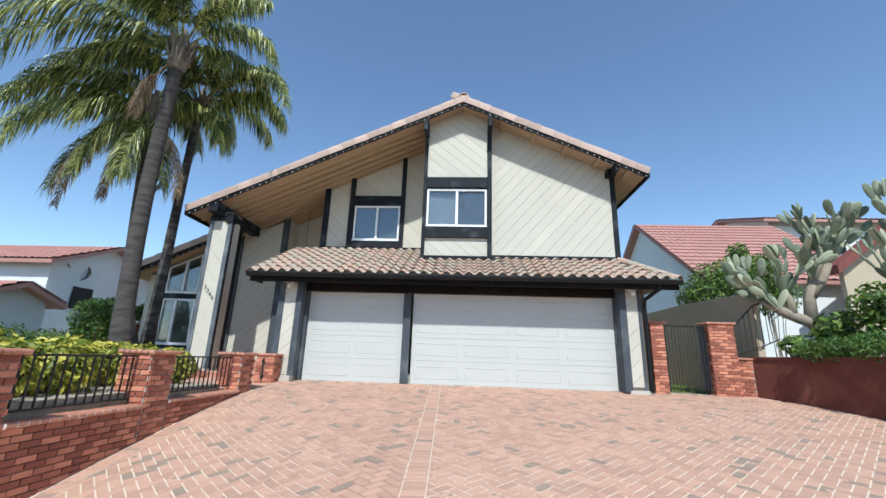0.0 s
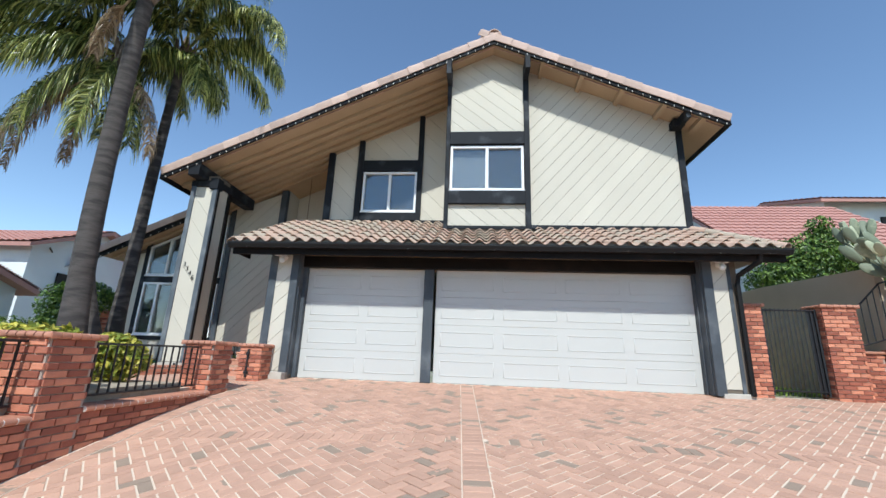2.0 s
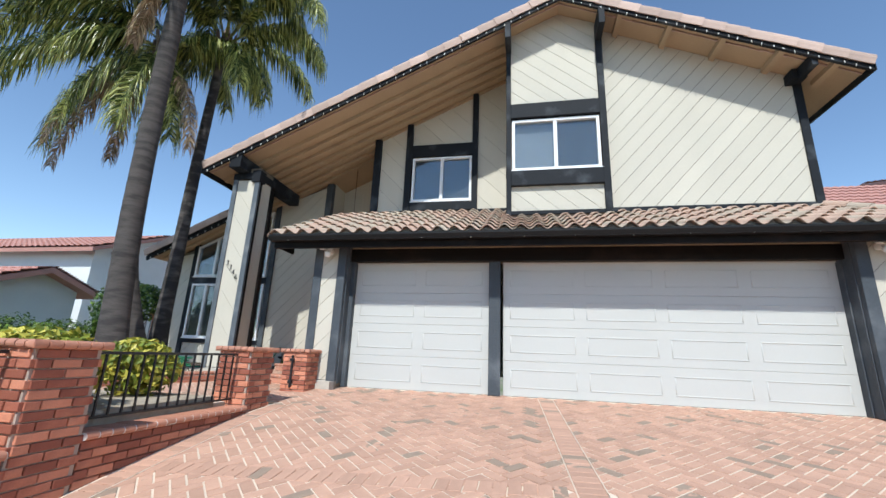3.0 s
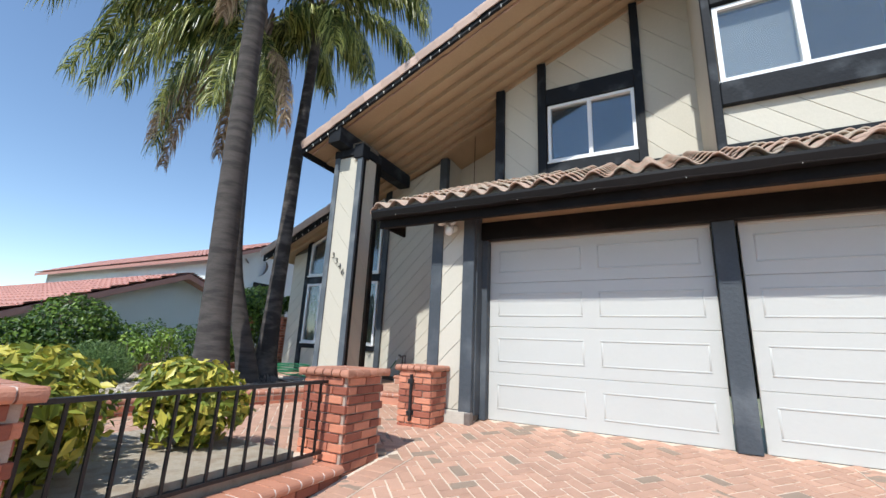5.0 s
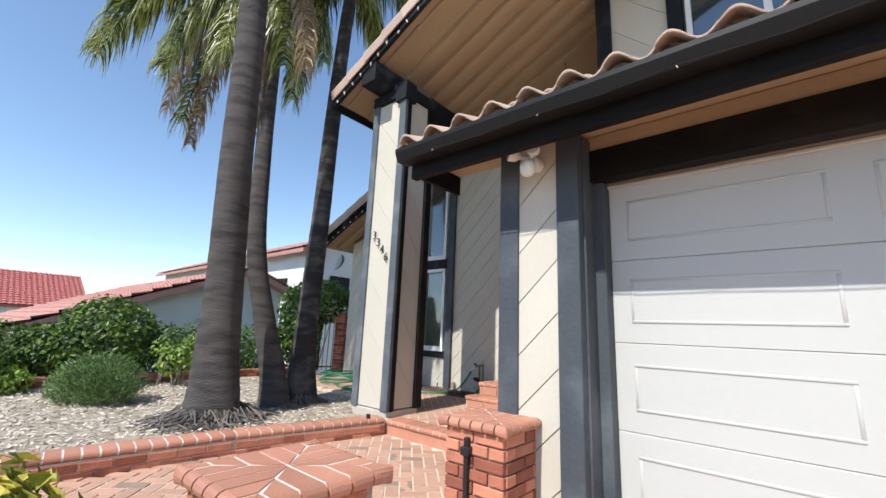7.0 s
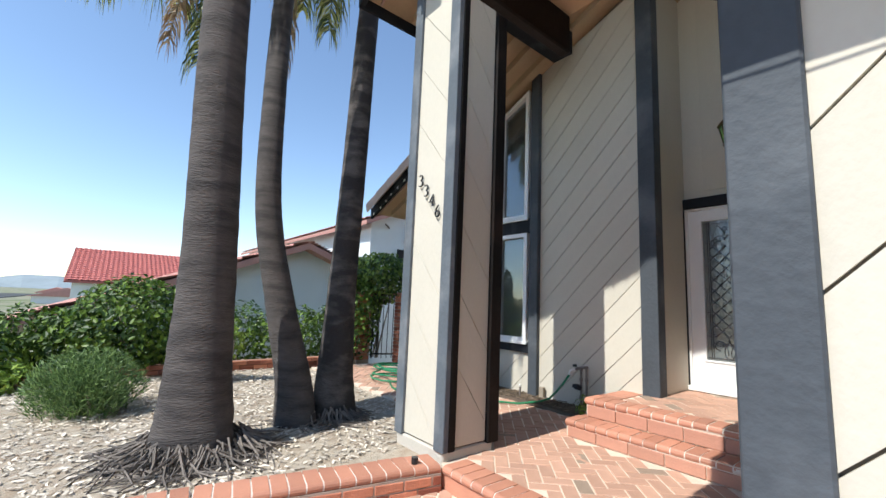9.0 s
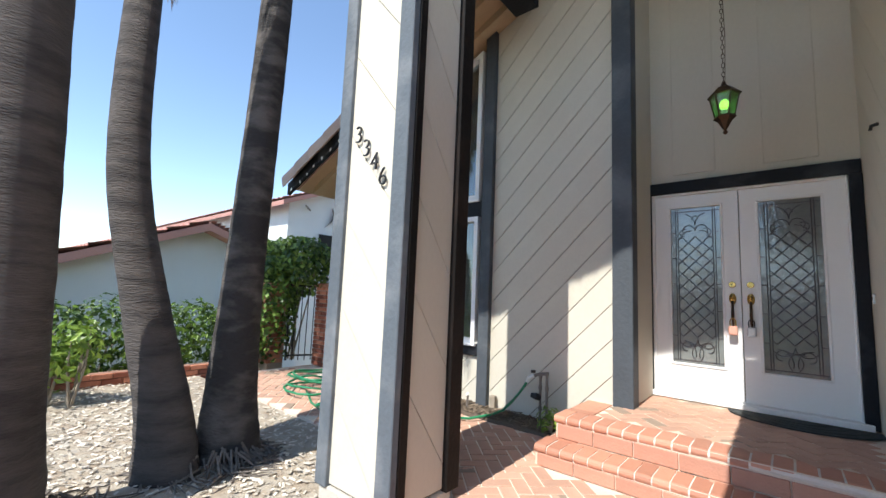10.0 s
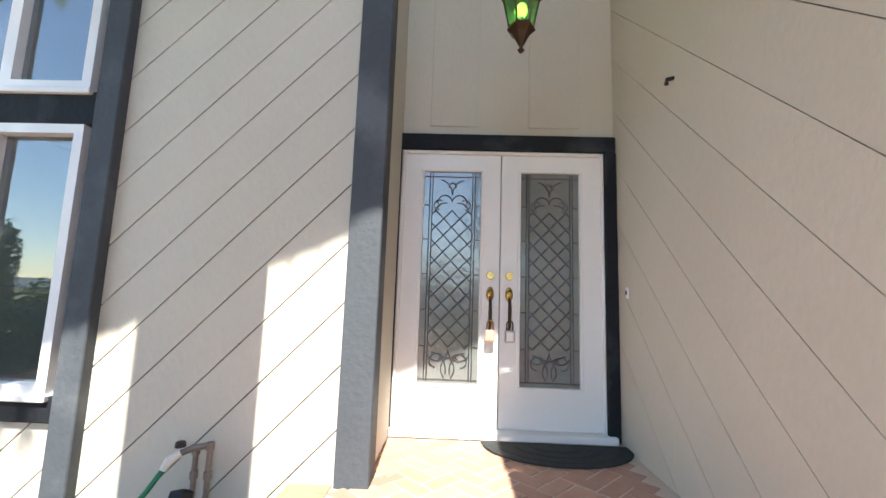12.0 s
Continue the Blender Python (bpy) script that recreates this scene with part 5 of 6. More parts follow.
shrub("vine", (-10.2, 10.9, 0.1), [(-10.35, 10.85, 1.1, 0.55, 0.55, 1.0), (-10.3, 11.4, 1.75, 0.75, 0.7, 0.55), (-9.6, 12.2, 1.85, 0.7, 0.55, 0.42), (-10.9, 11.2, 1.5, 0.6, 0.6, 0.8)], 7500, 0.10, LEAF_VINE, "leafy vine climbing over the gate pillar", "vine", narrow=0.65, stems=14)
for k, (x, y, r, hh) in enumerate(((-3.70, 5.55, 0.40, 0.34), (-4.10, 4.70, 0.52, 0.46), (-3.45, 4.45, 0.36, 0.36), (-3.62, 3.2, 0.55, 0.46), (-3.70, 2.45, 0.55, 0.46), (-4.3, 4.0, 0.5, 0.45), (-4.2, 2.6, 0.5, 0.45))):
    shrub("nandina_shrub", (x, y, 0.02), [(x, y, 0.30, r, r, hh), (x + random.uniform(-0.2, 0.2), y + random.uniform(-0.2, 0.2), 0.48, r * 0.6, r * 0.6, hh * 0.5)], 1500, 0.105, LEAF_YELLOW, "yellow-green leafy shrub behind the iron railing", "shrub", "yellow shrubs behind the railing", narrow=0.5, shell=0.6, stems=9)
shrub("leafy_weed", (-7.05, 11.2, 0.13), [(-7.05, 11.2, 0.32, 0.22, 0.13, 0.17), (-7.15, 11.2, 0.45, 0.13, 0.1, 0.13)], 420, 0.06, LEAF_FRESH, "leafy weed growing in the soil below the window", "plant", shell=0.9)
shrub("corner_plant", (-5.35, 11.12, 0.13), [(-5.3, 11.1, 0.22, 0.12, 0.14, 0.14)], 160, 0.06, LEAF_FRESH, "small weeds at the foot of the steps", "plant", shell=0.9)
# right side planting
shrub("juniper", (9.6, 6.6, 0.78), [(9.05, 7.0, 1.02, 0.6, 0.55, 0.26), (9.3, 6.1, 1.06, 0.65, 0.7, 0.30), (9.55, 5.1, 1.1, 0.7, 0.9, 0.34), (9.95, 4.2, 1.1, 0.8, 0.9, 0.36)], 11000, 0.12, LEAF_JUNIPER, "spreading juniper hanging over the retaining wall", narrow=0.25, shell=0.8, lift=0.15)
shrub("leafy_shrub", (10.3, 6.2, 0.78), [(9.85, 6.5, 1.75, 0.6, 0.6, 0.62), (10.35, 6.0, 1.95, 0.7, 0.7, 0.62), (9.5, 7.2, 1.45, 0.5, 0.45, 0.4), (10.9, 5.4, 2.0, 0.8, 0.8, 0.8), (9.0, 7.6, 1.1, 0.45, 0.4, 0.28)], 5200, 0.15, LEAF_VINE, "tangled leafy shrub behind the retaining wall", narrow=0.5, shell=0.8)
tree = shrub("garden_tree", (10.8, 12.9, 0.5), [(10.6, 12.8, 3.5, 1.1, 0.9, 0.8), (11.7, 13.0, 3.8, 1.1, 0.9, 0.9), (12.6, 13.2, 3.2, 0.9, 0.8, 0.8), (9.9, 12.9, 3.0, 0.8, 0.9, 0.6), (11.3, 12.7, 4.5, 0.4, 0.4, 0.5), (12.4, 13.1, 4.2, 0.5, 0.5, 0.55)], 11000, 0.14, LEAF_VINE, "bushy green garden tree with uneven crown behind the fence", "tree", narrow=0.45, shell=0.9, stems=26)


# ---- prickly pear ----
def pad_mesh(seed):
    bm = bmesh.new()
    bmesh.ops.create_uvsphere(bm, u_segments=14, v_segments=9, radius=1.0)
    for v in bm.verts:
        z = v.co.z
        v.co.x *= 0.215 * (1 + 0.22 * z)
        v.co.y *= 0.06
        v.co.z = (z + 1) / 2
        v.co.y += 0.05 * math.sin(v.co.z * 2 + seed)
    me = bpy.data.meshes.new("pad")
    for f in bm.faces:
        f.smooth = True
    bm.to_mesh(me)
    bm.free()
    me.materials.append(CACTUS)
    return me


PADS = [pad_mesh(k) for k in range(3)]


def cactus(at, limbs, label, seed):
    rnd = random.Random(seed)
    c = thing("prickly_pear", at, label, "cactus")
    bm = bmesh.new()
    for pts, r in limbs:
        tube(bm, pts, [r * (1 - 0.35 * k / (len(pts) - 1)) for k in range(len(pts))], 9)
    part("stem", bm, PEBBLE, c, "thick corky cactus stem", True)
    def grow(p, d, size, depth):
        z = d.normalized()
        x = z.cross(Vector((rnd.uniform(-1, 1), rnd.uniform(-1, 1), 0.2))).normalized()
        y = z.cross(x)
        m = Matrix.Translation(p) @ Matrix((x, y, z)).transposed().to_4x4() @ Matrix.Diagonal((size * rnd.uniform(0.8, 1.0), size, size, 1))
        piece("pad", rnd.choice(PADS), m, c)
        if depth > 0:
            for _ in range(rnd.choice((1, 2, 2))):
                s = rnd.uniform(-0.30, 0.30)
                tip = p + z * size * rnd.uniform(0.85, 0.97) + x * s * size
                grow(tip, z + x * s * 1.9 + y * rnd.uniform(-0.5, 0.5) + Vector((0, 0, 0.35)), size * rnd.uniform(0.8, 0.96), depth - 1)
    for pts, r in limbs:
        e, d = Vector(pts[-1]), Vector(pts[-1]) - Vector(pts[-2])
        for _ in range(4):
            grow(e, d + Vector((rnd.uniform(-0.6, 0.6), rnd.uniform(-0.45, 0.45), 0.35)), 0.50, 2)
    return c


cactus((9.85, 7.75, 0.78), [([(9.85, 7.75, 0.75), (9.7, 7.78, 1.3), (9.45, 7.8, 1.65), (9.1, 7.85, 1.8), (8.85, 7.9, 1.95)], 0.16), ([(9.45, 7.8, 1.65), (9.5, 7.8, 2.2), (9.6, 7.75, 2.6)], 0.14), ([(9.5, 7.8, 2.2), (9.8, 7.7, 2.65), (9.95, 7.65, 3.0)], 0.11), ([(9.1, 7.85, 1.8), (9.1, 7.85, 2.15), (9.05, 7.9, 2.35)], 0.11), ([(8.85, 7.9, 1.95), (8.7, 8.0, 2.05), (8.6, 8.05, 2.15)], 0.08), ([(9.6, 7.75, 2.6), (9.8, 7.75, 3.0), (9.85, 7.7, 3.3)], 0.10)], "large grey-green prickly pear cactus with corky stems", 5)
cactus((10.9, 6.7, 0.78), [([(10.9, 6.7, 0.75), (10.85, 6.7, 1.8), (10.8, 6.7, 2.9), (10.75, 6.7, 3.4)], 0.12), ([(10.85, 6.7, 1.8), (10.65, 6.8, 2.2), (10.55, 6.8, 2.4)], 0.09)], "second prickly pear cactus behind the shrubs", 11)

# ---- side fence and neighbouring houses ----
wall("fence_wall", [(8.45, 0.0), (15.0, 0.0), (15.0, 2.55), (11.5, 2.55), (8.45, 2.42)], "x", 8.62, 8.78, FENCE, "tan block fence wall with sloping top at the side yard")
wall("fence_back", [(5.95, 0.0), (8.7, 0.0), (8.7, 1.5), (5.95, 1.5)], "y", 14.5, 14.65, FENCE, "tan block wall at the end of the side yard")
flowers = shrub("flower_bed", (7.0, 12.5, 0.0), [(6.6, 12.6, 0.95, 0.7, 0.4, 0.3), (7.6, 12.6, 0.95, 0.7, 0.4, 0.3)], 900, 0.09, leaf_mat("pale_flower", (0.30, 0.28, 0.20), (0.55, 0.42, 0.40)), "pale flowering plants in the side yard", "plant", shell=0.9)
lawn_v, lawn_f = [], []
for _ in range(2500):
    x, y = random.uniform(6.0, 8.5), random.uniform(8.8, 12.5)
    b = len(lawn_v)
    a = random.uniform(0, 6.3)
    lawn_v += [(x - 0.012 * math.cos(a), y - 0.012 * math.sin(a), 0), (x + 0.012 * math.cos(a), y + 0.012 * math.sin(a), 0), (x + random.uniform(-0.03, 0.03), y, random.uniform(0.05, 0.11))]
    lawn_f.append((b, b + 1, b + 2))
tagged(pydata("lawn_grass", lawn_v, lawn_f, LEAF_FRESH), "short green grass in the side yard", "grass", kind="stuff")


def tiled_slope(name, corners, rows, cols, material, parent, amp=0.05):
    """A roof slope in waves of tiles: corners eave-left, eave-right, ridge-right, ridge-left."""
    e0, e1, r1, r0 = [Vector(c) for c in corners]
    n = (e1 - e0).cross(r0 - e0).normalized()
    if n.z < 0:
        n = -n
    verts, faces = [], []
    nu, nv = cols * 4, rows
    for j in range(nv):
        for side in (0, 1):
            v = (j + side) / nv
            for i in range(nu + 1):
                u = i / nu
                p = e0.lerp(e1, u).lerp(r0.lerp(r1, u), v)
                h = amp * 0.5 * (1 + math.cos(2 * math.pi * i / 4)) + (0.055 if side == 0 else 0.0)
                verts.append(p + n * h)
    w = nu + 1
    for j in range(nv):
        for i in range(nu):
            a = 2 * j * w + i
            faces.append((a, a + 1, a + w + 1, a + w))
            if j < nv - 1:
                faces.append((a + w, a + w + 1, a + 2 * w + 1, a + 2 * w))
    return pydata(name, verts, faces, material, parent)


def house(name, x0, x1, y0, y1, z0, ridge, k, axis, roofmat, label, windows=(), over=0.5, chimney=None, m=None, wallmat=None):
    """A neighbour's stuccoed house with gable roof of slope k; the ridge runs along axis at m."""
    h = thing(name, ((x0 + x1) / 2, (y0 + y1) / 2, z0), label, "house", "neighbouring houses")
    a, b, c, d = (y0, y1, x0, x1) if axis == "x" else (x0, x1, y0, y1)
    m = (a + b) / 2 if m is None else m
    def rz(t):
        return ridge - k * abs(t - m)
    bm = prism(bmesh.new(), [(a, z0), (b, z0), (b, rz(b) - 0.14), (m, ridge - 0.16), (a, rz(a) - 0.14)], "x" if axis == "x" else "y", c, d)
    def at(t, s, z):
        return (s, t, z) if axis == "x" else (t, s, z)
    a, b, c, d = a - over, b + over, c - over, d + over
    A = [(at(a, c, rz(a)), at(a, d, rz(a)), at(m, d, ridge), at(m, c, ridge)), (at(b, d, rz(b)), at(b, c, rz(b)), at(m, c, ridge), at(m, d, ridge))]
    L, W = d - c, max(m - a, b - m)
    part("wall", bm, wallmat or STUCCO, h)
    for c in A:
        tiled_slope("roof", c, max(4, int(W / 0.38)), max(6, int(L / 0.3)), roofmat, h)
        bm = bmesh.new()
        v = [bm.verts.new(p) for p in c] + [bm.verts.new(Vector(p) - Vector((0, 0, 0.16))) for p in c]
        for i in ((0, 1, 2, 3), (7, 6, 5, 4), (0, 4, 5, 1), (1, 5, 6, 2), (2, 6, 7, 3), (3, 7, 4, 0)):
            bm.faces.new([v[j] for j in i])
        part("fascia", bm, roofmat, h)
    for dims in windows:
        w = boxpart("window", dims, GUTTER, h, "dark window")
    if chimney:
        boxpart("chimney", chimney, BRICK, h, "red brick chimney")
    return h


house("low_house", -26.0, -13.4, 4.6, 11.9, -1.7, 2.66, 0.39, "x", PINKROOF, "low white house with pink tiled roof behind the hedge", (), 0.4, None, 10.8)
house("white_house", -34.0, -16.4, 14.4, 20.6, -1.7, 5.6, 0.42, "x", PINKROOF, "two-storey white house with pink tiled roof", ((-18.6, -17.7, 14.32, 14.4, 2.2, 3.1), (-16.38, -16.32, 15.6, 16.6, 2.3, 3.3)), 0.45, (-15.2, -14.6, 19.6, 20.2, -1.7, 5.75), 17.3)
house("red_roofed_house", -52.0, -40.4, 4.9, 11.3, -4.0, 4.4, 0.43, "y", REDROOF, "distant house with bright red tiled roof", ((-40.38, -40.3, 6.2, 7.2, 0.0, 1.2),), 0.4)
house("right_house", 12.0, 19.0, 16.0, 26.0, -0.5, 8.75, 0.72, "x", PINKROOF, "white house with pink tiled roof beyond the fence", (), 0.4, None, 21.8)
gable = thing("gable_house", (20, 14, -0.5), "tan gable end of a house with dark red rake board", "house", "neighbouring houses")
part("wall", prism(bmesh.new(), [(15.9, -0.5), (24.0, -0.5), (24.0, 10.75), (15.9, 4.6)], "y", 14.0, 14.2), FENCE, gable)
part("rake_board", prism(bmesh.new(), [(15.5, 4.15), (24.0, 10.6), (24.0, 10.95), (15.5, 4.5)], "y", 13.7, 14.2), FASCIA, gable, "dark red rake board")
house("upper_right_house", 19.9, 36.0, 22.6, 30.0, -0.5, 10.7, 0.32, "x", PINKROOF, "taller white house with red fascia beyond the fence", ((22.5, 24.0, 22.5, 22.6, 7.4, 8.5),), 0.7)
dish = thing("satellite_dish", (-16.7, 15.9, 3.9), "grey satellite dish on the white house wall", "satellite dish")
bm = bmesh.new()
bmesh.ops.create_uvsphere(bm, u_segments=16, v_segments=10, radius=0.55)
bmesh.ops.delete(bm, geom=[v for v in bm.verts if v.co.z > -0.25], context="VERTS")
bmesh.ops.rotate(bm, verts=bm.verts, cent=(0, 0, 0), matrix=Matrix.Rotation(radians(70), 3, "X") @ Matrix.Rotation(radians(30), 3, "Y"))
bmesh.ops.translate(bm, vec=(-16.4, 15.6, 4.1), verts=bm.verts)
part("reflector", bm, PIPE, dish)
part("arm", tube(bmesh.new(), [(-16.9, 15.6, 3.9), (-16.4, 15.2, 4.1), (-16.2, 14.9, 4.2)], 0.03, 6), PIPE, dish)

# hills and roofs far off
bm = bmesh.new()
prev = None
for k in range(60):
    a = radians(95 + k * 2.6)
    r = 620 + 60 * math.sin(k * 0.7)
    hgt = 9 + 7 * math.sin(k * 0.45) + 4 * math.sin(k * 1.3)
    c = [bm.verts.new((r * math.cos(a), r * math.sin(a), -1.7)), bm.verts.new(((r + 60) * math.cos(a), (r + 60) * math.sin(a), hgt))]
    if prev:
        bm.faces.new((prev[0], c[0], c[1], prev[1]))
    prev = c
tagged(part("far_hills", bm, mat("hazy_hill", (0.22, 0.26, 0.28), 0.95, 0.2, 0.02, 0.2, 0)), "hazy low hills on the horizon", "hills", kind="structure")
for k in range(14):
    x, y = -90 - random.uniform(0, 120), -10 + random.uniform(0, 60)
    s = random.uniform(5, 9)
    t = thing("far_house", (x, y, -1.7), "pale distant house with low roof", "house", "houses on the horizon")
    boxpart("wall", (x - s, x + s, y - s * 0.7, y + s * 0.7, -3, -0.5), STUCCO, t)
    part("roof", prism(bmesh.new(), [(y - s * 0.8, -0.5), (y + s * 0.8, -0.5), (y, 1.0)], "x", x - s * 1.05, x + s * 1.05), PINKROOF, t)

# trees across the street, seen in the panes
STREET_TREES = [(-26 + 6.2 * k, -33.0) for k in range(9)] + [(-47 + 2.1 * k, -11.0 - 1.7 * k) for k in range(10)]
for x, y in STREET_TREES:
    x, y = x + random.uniform(-1.2, 1.2), y + random.uniform(-2, 2)
    hh = random.uniform(5.5, 9)
    t = thing("cypress", (x, y, -1.7), "dark slender cypress tree across the street", "tree", "trees across the street")
    leaves("cypress", [(x, y, -1.6 + hh * 0.5, 0.9, 0.9, hh * 0.52)], 900, 0.5, LEAF_DARK, t, narrow=0.5)
    part("trunk", tube(bmesh.new(), [(x, y, -1.7), (x, y, 0.5)], [0.2, 0.14], 8), PEBBLE, t)
house("house_across", -14, 6, -44, -34, -1.7, 5.0, 0.4, "x", PINKROOF, "low house across the street with tiled roof", (), 0.6)


# ---- rake and roof tiles ----
def barrel_mesh(l, r, material, n=8, thick=0.014, taper=0.9):
    bm = bmesh.new()
    rings = []
    for y, f in ((0.0, 1.0), (l, taper)):
        rings.append([bm.verts.new((f * q * math.cos(math.pi * k / n), y, f * q * math.sin(math.pi * k / n))) for q in (r, r - thick) for k in range(n + 1)])
    a, b = rings
    m = n + 1
    for k in range(n):
        bm.faces.new((a[k], a[k + 1], b[k + 1], b[k]))
        bm.faces.new((a[m + k], b[m + k], b[m + k + 1], a[m + k + 1]))
        bm.faces.new((a[k], a[m + k], a[m + k + 1], a[k + 1]))
    me = bpy.data.meshes.new("tile")
    bm.to_mesh(me)
    bm.free()
    me.materials.append(material)
    return me


def s_tile_mesh(w, l, r, material, n=12):
    """One S-shaped clay tile: a barrel and a pan, butt end towards -y."""
    prof = []
    for k in range(n + 1):
        u = k / n
        prof.append((-w / 2 + w * u, 0.042 * math.sin(2 * math.pi * u) + 0.042))
    bm = bmesh.new()
    rows_ = []
    for y, lift in ((0.0, 0.054), (l, 0.0)):
        rows_.append([bm.verts.new((x, y, z + lift)) for x, z in prof] + [bm.verts.new((x, y, z + lift - 0.020)) for x, z in prof])
    a, b = rows_
    m = n + 1
    for k in range(n):
        bm.faces.new((a[k], a[k + 1], b[k + 1], b[k]))
        bm.faces.new((a[k], a[m + k], a[m + k + 1], a[k + 1]))
        bm.faces.new((a[m + k], b[m + k], b[m + k + 1], a[m + k + 1]))
    me = bpy.data.meshes.new("tile")
    for f in bm.faces:
        f.smooth = True
    bm.to_mesh(me)
    bm.free()
    me.materials.append(material)
    return me


TW, TL = 0.268, 0.34
ST = s_tile_mesh(TW + 0.004, TL + 0.06, 0.045, TILE)
pa = math.degrees(math.atan(PS))
ncol = int((PX1 - PX0) / TW)
for c in range(ncol):
    x = PX0 + TW * (c + 0.5)
    for r in range(9):
        y = PY0 - 0.07 + r * TL * math.cos(radians(pa))
        if (x > 0.30 and y > (UY if x < 2.35 else UY2) - 0.12) or y > WY - 0.12:
            break
        if x > 5.9 and (y - PY0) > (PX1 - x) * 1.9:
            break
        piece("tile", ST, Matrix.Translation((x + random.uniform(-0.004, 0.004), y + random.uniform(-0.006, 0.006), porch_z(y) + 0.045)) @ pose(0, 0, 0, pa + random.uniform(-0.8, 0.8), 0, random.uniform(-0.7, 0.7)), porch)
BIRDSTOP = mat("grey_mortar", (0.26, 0.25, 0.23), 0.9, 0.2, 6, 60, 0.4)
for c in range(ncol):
    x = PX0 + TW * (c + 0.5)
    wave = [(x - TW / 2 + TW * k / 10, porch_z(PY0) + 0.082 + 0.041 * math.sin(2 * math.pi * k / 10)) for k in range(11)]
    part("tile_stop", prism(bmesh.new(), [(x - TW / 2, porch_z(PY0) - 0.03)] + [(x + TW / 2, porch_z(PY0) - 0.03)] + wave[::-1], "y", PY0 - 0.035, PY0 + 0.01), BIRDSTOP, porch)
CAP = barrel_mesh(0.36, 0.10, TILE)
for k in range(6):
    f = k / 5.2
    p = Vector((PX1 - 0.02 - 0.66 * f, PY0 + 1.28 * f - 0.05, porch_z(PY0) + 0.05 + 0.69 * f))
    piece("hip_tile", CAP, Matrix.Translation(p) @ pose(0, 0, 0, 24, 0, 27), porch)
for k in range(8):
    y = PY0 - 0.03 + k * 0.33
    if y < WY - 0.3:
        piece("rake_tile", CAP, Matrix.Translation((PX0 - 0.01, y, porch_z(y) + 0.03)) @ pose(0, 0, 0, pa, 0, 0), porch)

RT = barrel_mesh(0.46, 0.145, RAKE, 8, 0.018, 0.88)


def rake_mesh(l, r, leg, material, thick=0.018, n=8):
    """A verge tile: a half barrel with straight legs, butt end towards -y."""
    bm = bmesh.new()
    rings = []
    for y, f in ((0.0, 1.0), (l, 0.9)):
        ring = []
        for q in (r * f, r * f - thick):
            pts = [(q, -leg)] + [(q * math.cos(math.pi * k / n), q * math.sin(math.pi * k / n)) for k in range(n + 1)] + [(-q, -leg)]
            ring += [bm.verts.new((x, y, z)) for x, z in pts]
        rings.append(ring)
    a, b = rings
    m = n + 3
    for k in range(m - 1):
        bm.faces.new((a[k], a[k + 1], b[k + 1], b[k]))
        bm.faces.new((a[m + k], b[m + k], b[m + k + 1], a[m + k + 1]))
        bm.faces.new((a[k], a[m + k], a[m + k + 1], a[k + 1]))
    for i in (0, m - 1):
        bm.faces.new((a[i], b[i], b[m + i], a[m + i]))
    bmesh.ops.recalc_face_normals(bm, faces=bm.faces)
    me = bpy.data.meshes.new("tile")
    bm.to_mesh(me)
    bm.free()
    me.materials.append(material)
    return me


RTL = rake_mesh(0.45, 0.145, 0.125, RAKE)
ra = math.degrees(math.atan(0.452))


def rake_row(x0, x1, y, name="rake_tile"):
    s = 1 if x1 > x0 else -1
    step = 0.40 * math.cos(radians(ra))
    n = int(abs(x1 - x0) / step) + 1
    for k in range(n):
        x = x0 + s * k * step
        piece(name, RTL, Matrix.Translation((x, y + random.uniform(-0.006, 0.006), roof_z(x) + 0.012)) @ pose(0, 0, 0, 0, 0, -90 if s > 0 else 90) @ pose(0, 0, 0, ra + random.uniform(-1, 1), 0, 0), roof)


rake_row(-6.44, 1.45, RF + 0.10)
rake_row(6.64, 1.5, RF + 0.10)
rake_row(-9.75, -6.5, 10.75)
for k in range(20):
    piece("ridge_tile", RT, Matrix.Translation((1.47, RF - 0.05 + 0.42 * k, roof_z(1.47) + 0.03)) @ pose(0, 0, 0, 2, 0, 0), roof)
for n_, x0_, x1_, y0_ in (("field_tiles", -6.4, 1.4, RF + 0.15), ("field_tiles", 6.55, 1.55, RF + 0.15)):
    tagged(tiled_slope(n_, ((x0_, y0_ if x0_ < x1_ else y0_, roof_z(x0_) + 0.005), (x0_, RB, roof_z(x0_) + 0.005), (x1_, RB, roof_z(x1_) + 0.005), (x1_, y0_, roof_z(x1_) + 0.005)), 22, 28, RAKE, roof), kind="stuff")


# ---- brick walls and pillars ----
BL, BH, BW, BJ = 0.203, 0.060, 0.10, 0.011


